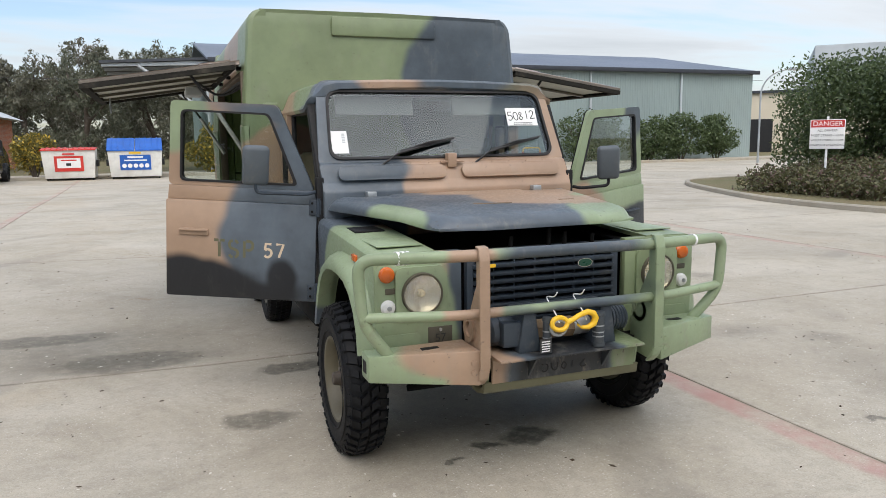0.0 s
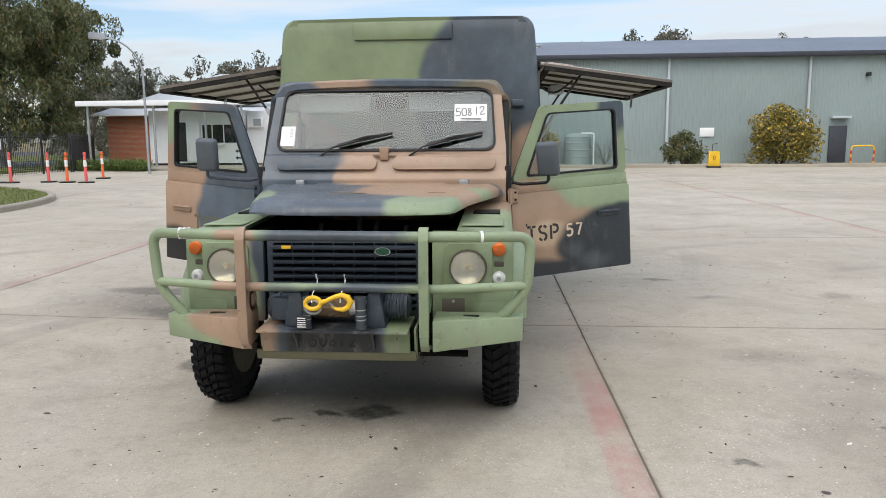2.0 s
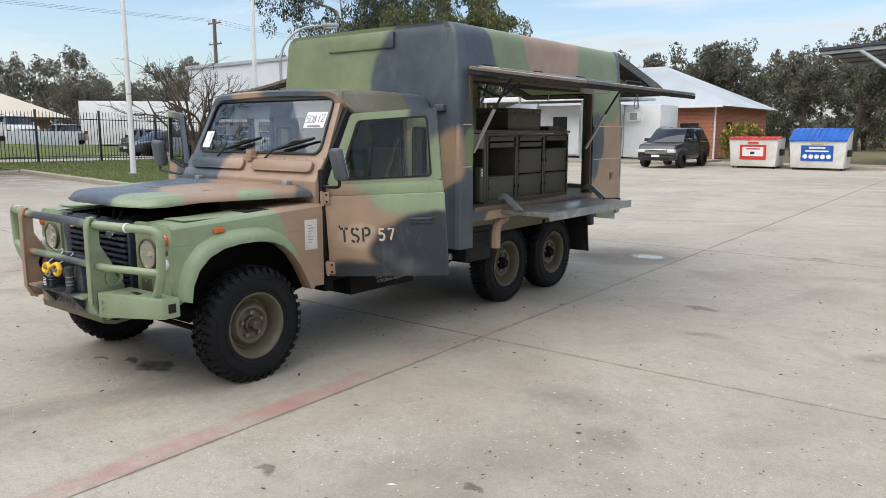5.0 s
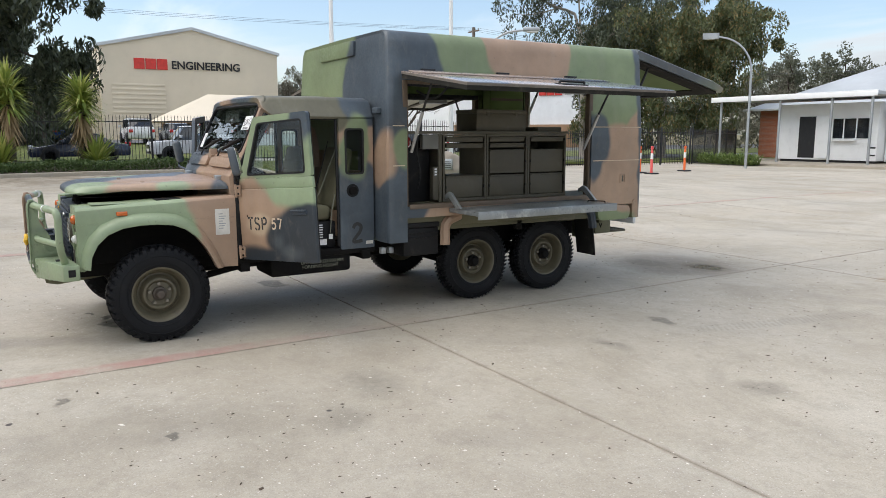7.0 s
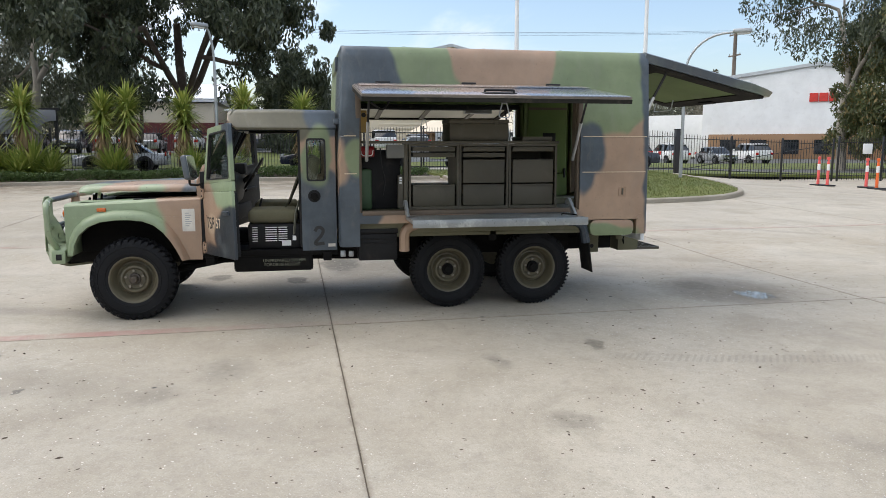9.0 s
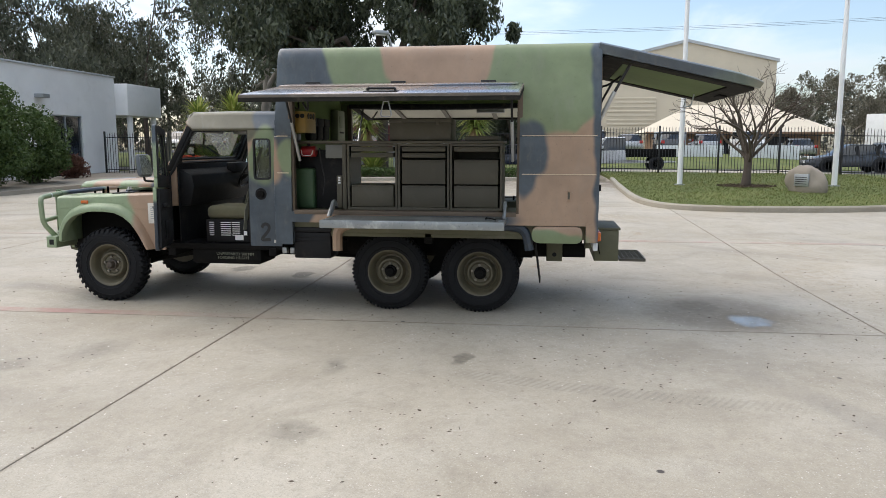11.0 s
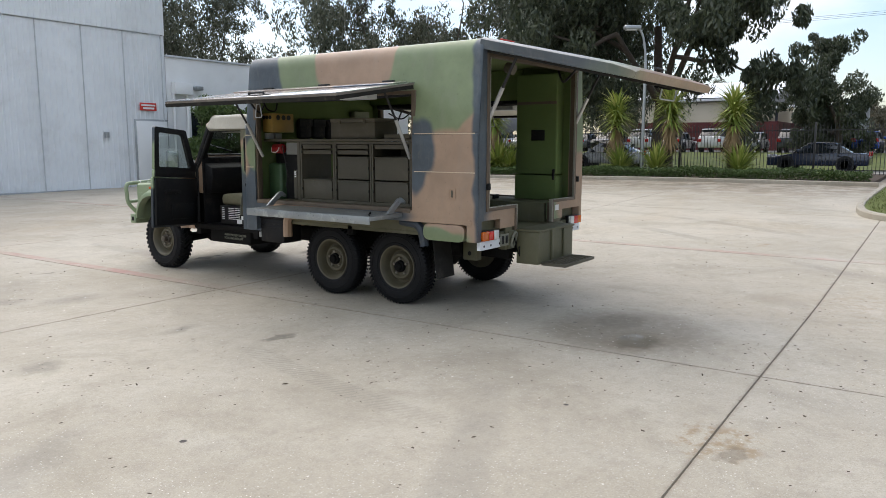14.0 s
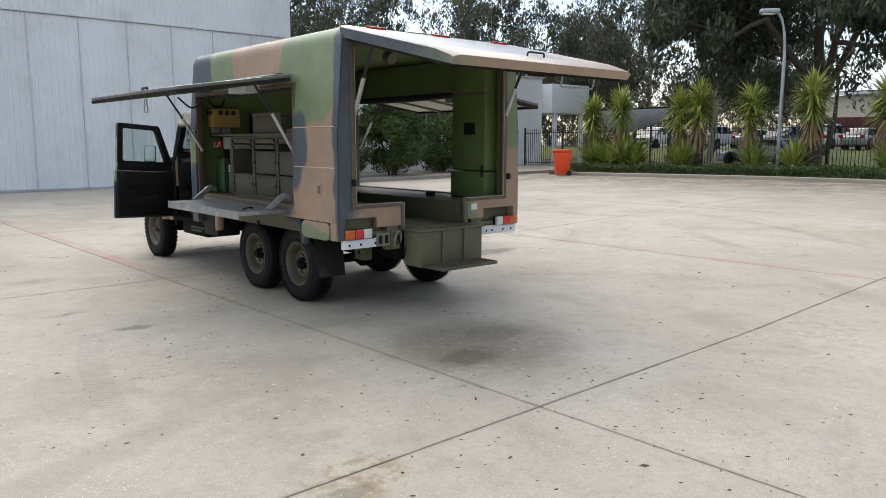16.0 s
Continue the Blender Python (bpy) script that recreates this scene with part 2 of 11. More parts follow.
def base(name, label, category, m=None, group="", kind=""):
    """The Empty at the base of a thing that has parts."""
    ob = tagged(new(name), label, category, group, kind)
    ob.empty_display_size = 0.2
    if m is not None:
        ob.matrix_basis = m
    return ob


def BM():
    return bmesh.new()


def boxpart(name, ext, material, parent, label="", bevel=0.004, seg=2, m=None):
    return part(name, bm_box(BM(), *ext, bevel=bevel, seg=seg, m=m), material, parent, label)


def raw(name, verts, faces, material, smooth=False):
    me = bpy.data.meshes.new(name)
    me.from_pydata(verts, [], faces)
    me.materials.append(material)
    if smooth:
        shade_mesh(me, 50)
    return me


def words(name, text, size, m, material, parent, depth=0.0006, align="CENTER", label="", bold=0.0):
    """Lettering in the built-in font, made into a thin mesh."""
    cu = bpy.data.curves.new(name, "FONT")
    cu.offset = size * bold
    cu.body, cu.size, cu.extrude, cu.align_x, cu.align_y = text, size, depth, align, "CENTER"
    tmp = bpy.data.objects.new(name, cu)
    scene.collection.objects.link(tmp)
    me = bpy.data.meshes.new_from_object(tmp.evaluated_get(bpy.context.evaluated_depsgraph_get()))
    bpy.data.objects.remove(tmp)
    me.transform(m)
    me.materials.clear()
    me.materials.append(material)
    ob = new(name, me)
    ob.parent = parent
    return tagged(ob, label)


STROKES = {
    "T": (((0, 1), (0.27, 1)), ((0.37, 1), (0.64, 1)), ((0.32, 0.90), (0.32, 0))),
    "S": (((0.56, 0.84), (0.48, 0.96), (0.37, 1)), ((0.25, 1), (0.10, 0.94), (0.04, 0.76), (0.12, 0.58), (0.30, 0.50), (0.48, 0.42), (0.56, 0.25), (0.50, 0.07), (0.37, 0)), ((0.25, 0), (0.12, 0.04), (0.03, 0.16))),
    "P": (((0.06, 1), (0.06, 0)), ((0.19, 1), (0.40, 1), (0.54, 0.90), (0.58, 0.74), (0.53, 0.56), (0.38, 0.47), (0.19, 0.47))),
    "5": (((0.55, 1), (0.12, 1), (0.08, 0.56), (0.30, 0.63), (0.50, 0.52), (0.56, 0.30), (0.45, 0.08), (0.22, 0), (0.04, 0.10)),),
    "7": (((0.04, 1), (0.58, 1), (0.24, 0)),),
    "0": (((0.30, 1), (0.10, 0.85), (0.03, 0.50), (0.12, 0.12), (0.32, 0), (0.52, 0.15), (0.58, 0.50), (0.48, 0.88), (0.30, 1)),),
    "8": (((0.50, 0.82), (0.30, 1), (0.12, 0.80), (0.30, 0.55), (0.50, 0.28), (0.32, 0), (0.08, 0.20), (0.28, 0.50), (0.50, 0.82)),),
    "1": (((0.32, 1), (0.28, 0)),),
    "2": (((0.06, 0.76), (0.16, 0.95), (0.34, 1), (0.52, 0.86), (0.46, 0.56), (0.05, 0.03), (0.60, 0.05)),)}


def stroked(name, text, size, width, m, material, parent, gap=0.18, label="", uneven=0.0):
    """Painted or penned characters: flat strokes of one width, centred on the origin of m."""
    rng = random.Random(len(text) + int(size * 1000))
    step = 0.62 + gap
    x0 = -(len(text) * step - gap) / 2
    for k, ch in enumerate(text):
        bm = BM()
        dx, dy, sc = rng.uniform(-1, 1) * uneven, rng.uniform(-1, 1) * uneven, 1 + rng.uniform(-1, 1) * uneven
        for line in STROKES[ch]:
            P = [Vector(((x0 + k * step + dx + u * sc) * size, (v * sc - 0.5 + dy) * size)) for u, v in line]
            if len(P) > 2 and not ch == "7":
                Q = []
                for a, b, c, d in zip([P[0]] + P, P, P[1:], P[2:] + [P[-1]]):
                    Q += [0.5 * (2 * b + (c - a) * t + (2 * a - 5 * b + 4 * c - d) * t * t + (3 * b - a - 3 * c + d) * t ** 3) for t in (0, 0.25, 0.5, 0.75)] if ch not in "5" or b.y < size * 0.1 else [b]
                P = Q + [P[-1]]
            rows = []
            for i, p in enumerate(P):
                d = (P[min(i + 1, len(P) - 1)] - P[max(i - 1, 0)]).normalized()
                o = Vector((-d.y, d.x)) * width / 2
                rows.append([bm.verts.new(m @ Vector((*(p + o), h))) for h in (0, 0.0006)] + [bm.verts.new(m @ Vector((*(p - o), h))) for h in (0.0006, 0)])
            for a, b in zip(rows, rows[1:]):
                for i in range(4):
                    bm.faces.new((a[i], a[(i + 1) % 4], b[(i + 1) % 4], b[i]))
            bm.faces.new(rows[0])
            bm.faces.new(rows[-1][::-1])
        part(name, bm, material, parent, label)


def bm_strap(bm, pts, across, w, t):
    """A flat strap of width w and thickness t along a line of points."""
    pts, across = [Vector(p) for p in pts], Vector(across).normalized()
    rows = []
    for i, p in enumerate(pts):
        d = (pts[min(i + 1, len(pts) - 1)] - pts[max(i - 1, 0)]).normalized()
        n = d.cross(across).normalized()
        rows.append([bm.verts.new(p + across * a * w / 2 + n * b * t / 2) for a, b in ((1, 1), (-1, 1), (-1, -1), (1, -1))])
    for a, b in zip(rows, rows[1:]):
        for i in range(4):
            bm.faces.new((a[i], a[(i + 1) % 4], b[(i + 1) % 4], b[i]))
    bm.faces.new(rows[0])
    bm.faces.new(rows[-1][::-1])
    return bm


def facing(origin, right, upward):
    """A matrix whose x runs along right, y along upward."""
    r, u = Vector(right).normalized(), Vector(upward).normalized()
    n = r.cross(u)
    m = Matrix((r, u, n)).transposed().to_4x4()
    m.translation = origin
    return m

def shell(us, vs, keep, outer, inner, bm=None):
    """A sheet with thickness: cells of a grid that are kept, with rims where it ends."""
    bm = bm or BM()
    O, I = {}, {}
    def vert(d, f, i, j):
        if (i, j) not in d:
            d[i, j] = bm.verts.new(f(us[i], vs[j]))
        return d[i, j]
    kept = {(i, j) for i in range(len(us) - 1) for j in range(len(vs) - 1) if keep((us[i] + us[i + 1]) / 2, (vs[j] + vs[j + 1]) / 2)}
    for i, j in kept:
        c = ((i, j), (i + 1, j), (i + 1, j + 1), (i, j + 1))
        bm.faces.new([vert(O, outer, *k) for k in c])
        bm.faces.new([vert(I, inner, *k) for k in c][::-1])
        for (a, b), nb in (((c[0], c[1]), (i, j - 1)), ((c[1], c[2]), (i + 1, j)), ((c[2], c[3]), (i, j + 1)), ((c[3], c[0]), (i - 1, j))):
            if nb not in kept:
                bm.faces.new((vert(O, outer, *a), vert(I, inner, *a), vert(I, inner, *b), vert(O, outer, *b)))
    return bm


# ---- the ground ----
def ground_z(x, y):
    """Height of the yard: level round the vehicle, rising gently to the west."""
    def ease(a, b, v):
        t = min(1.0, max(0.0, (v - a) / (b - a)))
        return t * t * (3 - 2 * t)
    rise = 0.021 * max(0.0, -x - 1.5) if x > -30 else 0.6
    return rise * (1 - ease(15, 24, y)) * (0.62 + 0.38 * ease(-12, 2, y))


def west_z(x, y):
    """Height of the land outside the western fence: a street, a bank, then a car park."""
    t = min(1.0, max(0.0, (y - 18.0) / 16.0))
    stops = ((-29.5, 0.30), (-37.0, 0.30), (-52.0, 1.05), (-75.0, 1.15))
    z = 0.30 if x > -29.5 else 1.15
    for (xa, za), (xb, zb) in zip(stops, stops[1:]):
        if xb <= x <= xa:
            z = za + (zb - za) * (xa - x) / (xa - xb)
    return z * (1 - t * t * (3 - 2 * t))


def grassy(name, a, b, c):
    m = Tree(name)
    p = m.where()
    col = m.mix(m.span(m.noise(p, 0.5, 6, 0.6), 0.35, 0.7), a, b)
    col = m.mix(m.span(m.noise(p, 26, 4, 0.7), 0.52, 0.75), col, c)
    m.set(base_color=col, roughness=0.9)
    m.bump(m.noise(p, 60, 4, 0.7), 0.5, 0.03)
    return m.mat


m_field = grassy("rough grass", (0.17, 0.135, 0.070), (0.12, 0.125, 0.050), (0.23, 0.19, 0.115))
m_lawn = grassy("mown lawn", (0.080, 0.108, 0.018), (0.130, 0.150, 0.030), (0.20, 0.18, 0.075))


def concrete_mat(name, tint=1.0, yard=True):
    m = Tree(name)
    p = m.where()
    rnd = m.node("ShaderNodeObjectInfo").outputs["Random"]
    big = m.noise(p, 0.22, 7, 0.6, 0.5)
    mid = m.noise(p, 1.3, 8, 0.65, 0.3)
    fine = m.noise(p, 42, 4, 0.62)
    c = m.mix(m.span(big, 0.30, 0.70), tuple(v * tint for v in (0.408, 0.358, 0.273)), tuple(v * tint for v in (0.568, 0.512, 0.412)))
    c = m.mix(m.span(mid, 0.40, 0.78, 0, 0.42), c, tuple(v * tint for v in (0.612, 0.572, 0.487)))
    c = m.mix(m.span(m.noise(p, 0.55, 9, 0.7, 0.8), 0.48, 0.72, 0, 0.72), c, (0.27, 0.235, 0.175))
    c = m.mix(m.span(m.noise(p, 0.16, 6, 0.65, 1.2), 0.50, 0.70, 0, 0.38), c, (0.42, 0.32, 0.20))
    c = m.mix(m.span(rnd, 0, 1, 0, 0.10, False), c, (0.36, 0.34, 0.31))
    c = m.mix(m.span(m.noise(p, 120, 4, 0.62), 0.30, 0.62, 0.20, 0.0), c, (0.20, 0.185, 0.16))
    c = m.mix(m.span(m.noise(p, 4.5, 9, 0.75, 0.3), 0.46, 0.70, 0, 0.38), c, (0.25, 0.215, 0.17))
    # the sandy grain of the worn face
    grain = m.node("ShaderNodeTexVoronoi")
    m.put(grain.inputs["Vector"], p)
    grain.inputs["Scale"].default_value = 150
    gv = m.node("ShaderNodeSeparateColor")
    m.put(gv.inputs[0], grain.outputs["Color"])
    c = m.mix(m.span(gv.outputs[0], 0.72, 0.95, 0, 0.14), c, (0.72, 0.69, 0.62))
    c = m.mix(m.span(gv.outputs[1], 0.78, 0.97, 0, 0.24), c, (0.16, 0.14, 0.115))
    c = m.mix(m.span(m.noise(p, 17, 6, 0.75, 0.3), 0.47, 0.66, 0, 0.30), c, (0.26, 0.235, 0.19))
    # pale aggregate and small dark flecks
    vor = m.node("ShaderNodeTexVoronoi")
    m.put(vor.inputs["Vector"], p)
    vor.inputs["Scale"].default_value = 38
    c = m.mix(m.math("MULTIPLY", m.span(vor.outputs["Distance"], 0.17, 0.10), m.span(m.noise(p, 0.7, 5, 0.6), 0.46, 0.62, 0, 0.85)), c, (0.74, 0.72, 0.66))
    speck = m.node("ShaderNodeTexVoronoi")
    m.put(speck.inputs["Vector"], p)
    speck.inputs["Scale"].default_value = 1.9
    c = m.mix(m.math("MULTIPLY", m.span(speck.outputs["Distance"], 0.05, 0.03), m.span(m.noise(p, 6, 2), 0.45, 0.5)), c, (0.06, 0.052, 0.045))
    rough = 0.72
    if yard:
        flat2 = m.node("ShaderNodeVectorMath", operation="MULTIPLY")
        m.put(flat2.inputs[0], p)
        flat2.inputs[1].default_value = (1, 1, 0)
        wob = m.node("ShaderNodeTexNoise")
        m.put(wob.inputs["Vector"], p)
        wob.inputs["Scale"].default_value, wob.inputs["Detail"].default_value = 6.0, 9
        sub = m.node("ShaderNodeVectorMath", operation="SUBTRACT")
        m.put(sub.inputs[0], wob.outputs["Color"])
        sub.inputs[1].default_value = (0.5, 0.5, 0.5)
        mad = m.node("ShaderNodeVectorMath", operation="MULTIPLY_ADD")
        m.put(mad.inputs[0], sub.outputs[0])
        mad.inputs[1].default_value = (0.26, 0.26, 0)
        m.put(mad.inputs[2], flat2.outputs[0])
        oil, rust, pale = (0.065, 0.06, 0.045), (0.27, 0.19, 0.10), (0.62, 0.62, 0.60)
        grit = m.span(m.noise(p, 14, 5, 0.7), 0.30, 0.60, 0.70, 1.15)
        for x, y, rx, ry, k, tone in (
                (-1.28, 0.56, 0.24, 0.16, 0.60, oil), (-0.93, 1.50, 0.26, 0.14, 0.65, oil), (-2.75, 2.95, 0.62, 0.20, 0.52, oil), (-2.05, 2.08, 0.58, 0.26, 0.52, oil), (-2.0, 4.45, 0.22, 0.12, 0.55, rust), (-2.4, 2.6, 1.25, 0.7, 0.40, oil),
                (-1.9, 2.1, 0.8, 0.30, 0.35, oil), (-0.22, -0.30, 0.09, 0.06, 0.9, oil), (0.05, -0.26, 0.20, 0.13, 0.85, oil),
                (0.0, -0.05, 0.55, 0.42, 0.35, oil), (-0.42, -0.42, 0.05, 0.04, 0.8, oil), (0.90, 6.50, 0.36, 0.26, 0.62, (0.15, 0.115, 0.07)),
                (0.30, 6.15, 0.34, 0.22, 0.55, oil), (0.72, 6.4, 0.75, 0.95, 0.49, (0.13, 0.105, 0.07)), (0.55, 6.3, 0.9, 0.75, 0.55, (0.20, 0.165, 0.12)), (2.70, 7.62, 0.30, 0.26, 0.75, rust),
                (2.85, 7.72, 0.12, 0.06, 0.55, (0.15, 0.12, 0.08)), (-3.9, 8.4, 1.6, 0.35, 0.3, rust), (-1.6, 8.0, 1.1, 0.5, 0.3, rust),
                (-5.5, 6.2, 0.25, 0.12, 0.6, rust), (2.0, -0.82, 0.06, 0.045, 0.7, oil), (2.95, -0.33, 0.05, 0.04, 0.7, oil),
                (4.15, 3.15, 0.22, 0.17, 0.36, oil), (2.85, 3.05, 0.22, 0.10, 0.45, oil), (2.52, 3.96, 0.20, 0.10, 0.55, oil),
                (2.7, 1.0, 0.35, 0.22, 0.30, oil), (3.2, 0.6, 0.25, 0.18, 0.25, oil)):
            d = m.node("ShaderNodeVectorMath", operation="SUBTRACT")
            m.put(d.inputs[0], mad.outputs[0])
            d.inputs[1].default_value = (x, y, 0)
            s = m.node("ShaderNodeVectorMath", operation="DIVIDE")
            m.put(s.inputs[0], d.outputs[0])
            s.inputs[1].default_value = (rx, ry, 1)
            ln = m.node("ShaderNodeVectorMath", operation="LENGTH")
            m.put(ln.inputs[0], s.outputs[0])
            soft_in, soft_out = (0.15, 1.35) if k < 0.5 else (0.62, 1.12)
            spots = m.span(m.noise(p, 9, 6, 0.75), 0.46, 0.60) if tone == rust else grit
            c = m.mix(m.math("MULTIPLY", m.span(ln.outputs["Value"], soft_out, soft_in, 0, k), spots), c, tone)
        # brown dirt and leaf mould swept up against the hedge kerb
        kx = m.node("ShaderNodeSeparateXYZ")
        m.put(kx.inputs[0], mad.outputs[0])
        drift = m.math("MULTIPLY", m.span(kx.outputs[0], -12.0, -18.6), m.span(kx.outputs[1], 8.2, 6.6))
        c = m.mix(m.math("MULTIPLY", drift, m.span(m.noise(p, 1.6, 8, 0.72), 0.34, 0.62, 0.15, 0.85)), c, (0.155, 0.12, 0.082))
        # dirt gathered along the joints between the slabs
        sj = m.node("ShaderNodeSeparateXYZ")
        m.put(sj.inputs[0], p)
        du = m.math("ADD", m.math("SUBTRACT", sj.outputs[0], 1.455), m.math("MULTIPLY", m.math("SUBTRACT", sj.outputs[1], 1.83), 0.0225))
        dv = m.math("SUBTRACT", m.math("SUBTRACT", sj.outputs[1], 1.83), m.math("MULTIPLY", m.math("SUBTRACT", sj.outputs[0], 1.455), 0.010))
        ragged = m.math("MULTIPLY", m.math("SUBTRACT", m.noise(p, 5.0, 7, 0.7), 0.5), 0.10)
        for d, pitch in ((du, 5.80), (dv, 5.745)):
            near = m.math("ABSOLUTE", m.math("SUBTRACT", d, m.math("MULTIPLY", m.math("ROUND", m.math("DIVIDE", d, pitch)), pitch)))
            c = m.mix(m.span(m.math("ADD", near, ragged), 0.030, 0.0, 0, 0.50), c, (0.19, 0.155, 0.115))
        # the worn red line along the joint, and its crossing
        sx = m.node("ShaderNodeSeparateXYZ")
        m.put(sx.inputs[0], p)
        across = m.math("ADD", m.math("SUBTRACT", sx.outputs[0], 1.455), m.math("MULTIPLY", m.math("SUBTRACT", sx.outputs[1], 1.83), 0.0218))
        patch = m.span(m.noise(p, 1.1, 8, 0.72), 0.40, 0.66, 0.10, 0.60)
        for off, y_end, k in ((0.0, True, 1.0), (-5.8, False, 0.7), (5.8, False, 0.9)):
            line = m.math("MULTIPLY", m.span(across, off - 0.22, off - 0.14), m.span(across, off - 0.004, off - 0.02))
            if y_end:
                line = m.math("MULTIPLY", line, m.span(sx.outputs[1], 2.6, 0.2))
            c = m.mix(m.math("MULTIPLY", m.math("MULTIPLY", line, patch), k), c, (0.40, 0.165, 0.15))
        # arcs left by tyres
        arcs = m.node("ShaderNodeTexWave", wave_type="RINGS", rings_direction="SPHERICAL")
        mp = m.node("ShaderNodeMapping")
        mp.inputs["Location"].default_value = (-9.0, 3.0, 0)
        m.put(mp.inputs[0], p)
        m.put(arcs.inputs["Vector"], mp.outputs[0])
        arcs.inputs["Scale"].default_value, arcs.inputs["Distortion"].default_value, arcs.inputs["Detail"].default_value = 0.16, 3.0, 3.0
        c = m.mix(m.math("MULTIPLY", m.span(arcs.outputs["Fac"], 0.90, 0.99), m.span(m.noise(p, 0.35, 4), 0.48, 0.62, 0, 0.30)), c, (0.17, 0.155, 0.135))
        rough = m.span(m.noise(p, 0.8, 5), 0.3, 0.7, 0.58, 0.80)
        # the tread marks of one tyre in the dust
        tx = m.math("SUBTRACT", m.math("SUBTRACT", sx.outputs[0], 2.93), m.math("ADD", m.math("MULTIPLY", m.math("SUBTRACT", sx.outputs[1], 4.1), 0.31), m.math("MULTIPLY", m.math("POWER", m.math("ABSOLUTE", m.math("SUBTRACT", sx.outputs[1], 4.1)), 2.0), -0.058)))
        band = m.span(m.math("ABSOLUTE", tx), 0.11, 0.09)
        bars = m.math("SINE", m.math("MULTIPLY", m.math("ADD", sx.outputs[1], m.math("MULTIPLY", tx, 0.6)), 120.0))
        along = m.math("MULTIPLY", m.span(sx.outputs[1], 3.8, 4.2), m.span(sx.outputs[1], 6.8, 5.4))
        band = m.math("MULTIPLY", band, m.math("MULTIPLY", along, m.span(m.noise(p, 5.0, 6, 0.7), 0.30, 0.50)))
        c = m.mix(m.math("MULTIPLY", band, m.span(bars, 0.0, 0.6, 0.08, 0.36)), c, (0.19, 0.175, 0.145))
        # standing water
        d = m.node("ShaderNodeVectorMath", operation="SUBTRACT")
        m.put(d.inputs[0], mad.outputs[0])
        d.inputs[1].default_value = (0.93, 6.53, 0)
        s = m.node("ShaderNodeVectorMath", operation="DIVIDE")
        m.put(s.inputs[0], d.outputs[0])
        s.inputs[1].default_value = (0.25, 0.22, 1)
        ln = m.node("ShaderNodeVectorMath", operation="LENGTH")
        m.put(ln.inputs[0], s.outputs[0])
        m.set(coat_weight=m.span(ln.outputs["Value"], 1.15, 0.55), coat_roughness=0.03)
        m.bsdf.inputs["Coat IOR"].default_value = 1.75
    m.set(base_color=c, roughness=rough)
    m.bump(m.math("ADD", m.math("MULTIPLY", fine, 0.8), m.math("MULTIPLY", mid, 1.2)), 0.14, 0.010)
    return m.mat


m_concrete = concrete_mat("yard concrete", 0.89)
m_kerb = concrete_mat("kerb concrete", 0.70, False)
m_path = concrete_mat("brown footpath concrete", 0.46, False)
m_joint = paint("joint filler", (0.075, 0.065, 0.052), 0.9, amount=0.5)
m_asphalt = paint("asphalt", (0.085, 0.085, 0.088), 0.85, amount=0.3, size=1.2)
m_soil = paint("bark mulch", (0.085, 0.058, 0.04), 0.95, amount=0.4, size=9, bump=0.5)
m_white = paint("white paint", (0.78, 0.79, 0.79), 0.55, amount=0.14, size=1.2, var=0.06)
m_offwhite = paint("weathered white sheet", (0.72, 0.745, 0.77), 0.6, amount=0.26, size=0.8, var=0.08)
m_hangar = paint("grey green sheet", (0.245, 0.30, 0.29), 0.55, amount=0.10, size=0.6, var=0.06)
m_roof = paint("slate blue roof sheet", (0.115, 0.135, 0.175), 0.5, amount=0.15, size=0.5)
m_pale = paint("pale steel roof", (0.46, 0.49, 0.51), 0.6, amount=0.12, size=0.5)
m_cream = paint("cream render", (0.62, 0.55, 0.43), 0.7, amount=0.12, size=0.4, var=0.06)
m_gutter = paint("dark gutter", (0.035, 0.04, 0.05), 0.5, amount=0.1)
m_steel = paint("galvanised steel", (0.40, 0.42, 0.43), 0.45, 0.7, amount=0.2, size=4)
m_fence = flatmat("black powder coat", (0.012, 0.012, 0.014), 0.45)
m_darkglass = flatmat("dark window glass", (0.012, 0.016, 0.02), 0.06, spec=0.8, bump=0.0)
m_red = paint("red plastic", (0.55, 0.035, 0.025), 0.45, amount=0.15)
m_orange = paint("orange plastic", (0.75, 0.13, 0.02), 0.45, amount=0.12)
m_blue = paint("blue plastic", (0.01, 0.10, 0.42), 0.4, amount=0.12)
m_signwhite = flatmat("sign white", (0.78, 0.78, 0.77), 0.4)
m_black = flatmat("black plastic", (0.007, 0.007, 0.008), 0.5)
m_rubber = paint("tyre rubber", (0.0075, 0.008, 0.0095), 0.62, amount=0.22, dirt=(0.040, 0.037, 0.032), size=7, spec=0.22)
m_yellow = paint("yellow plastic", (0.75, 0.45, 0.02), 0.45, amount=0.12)


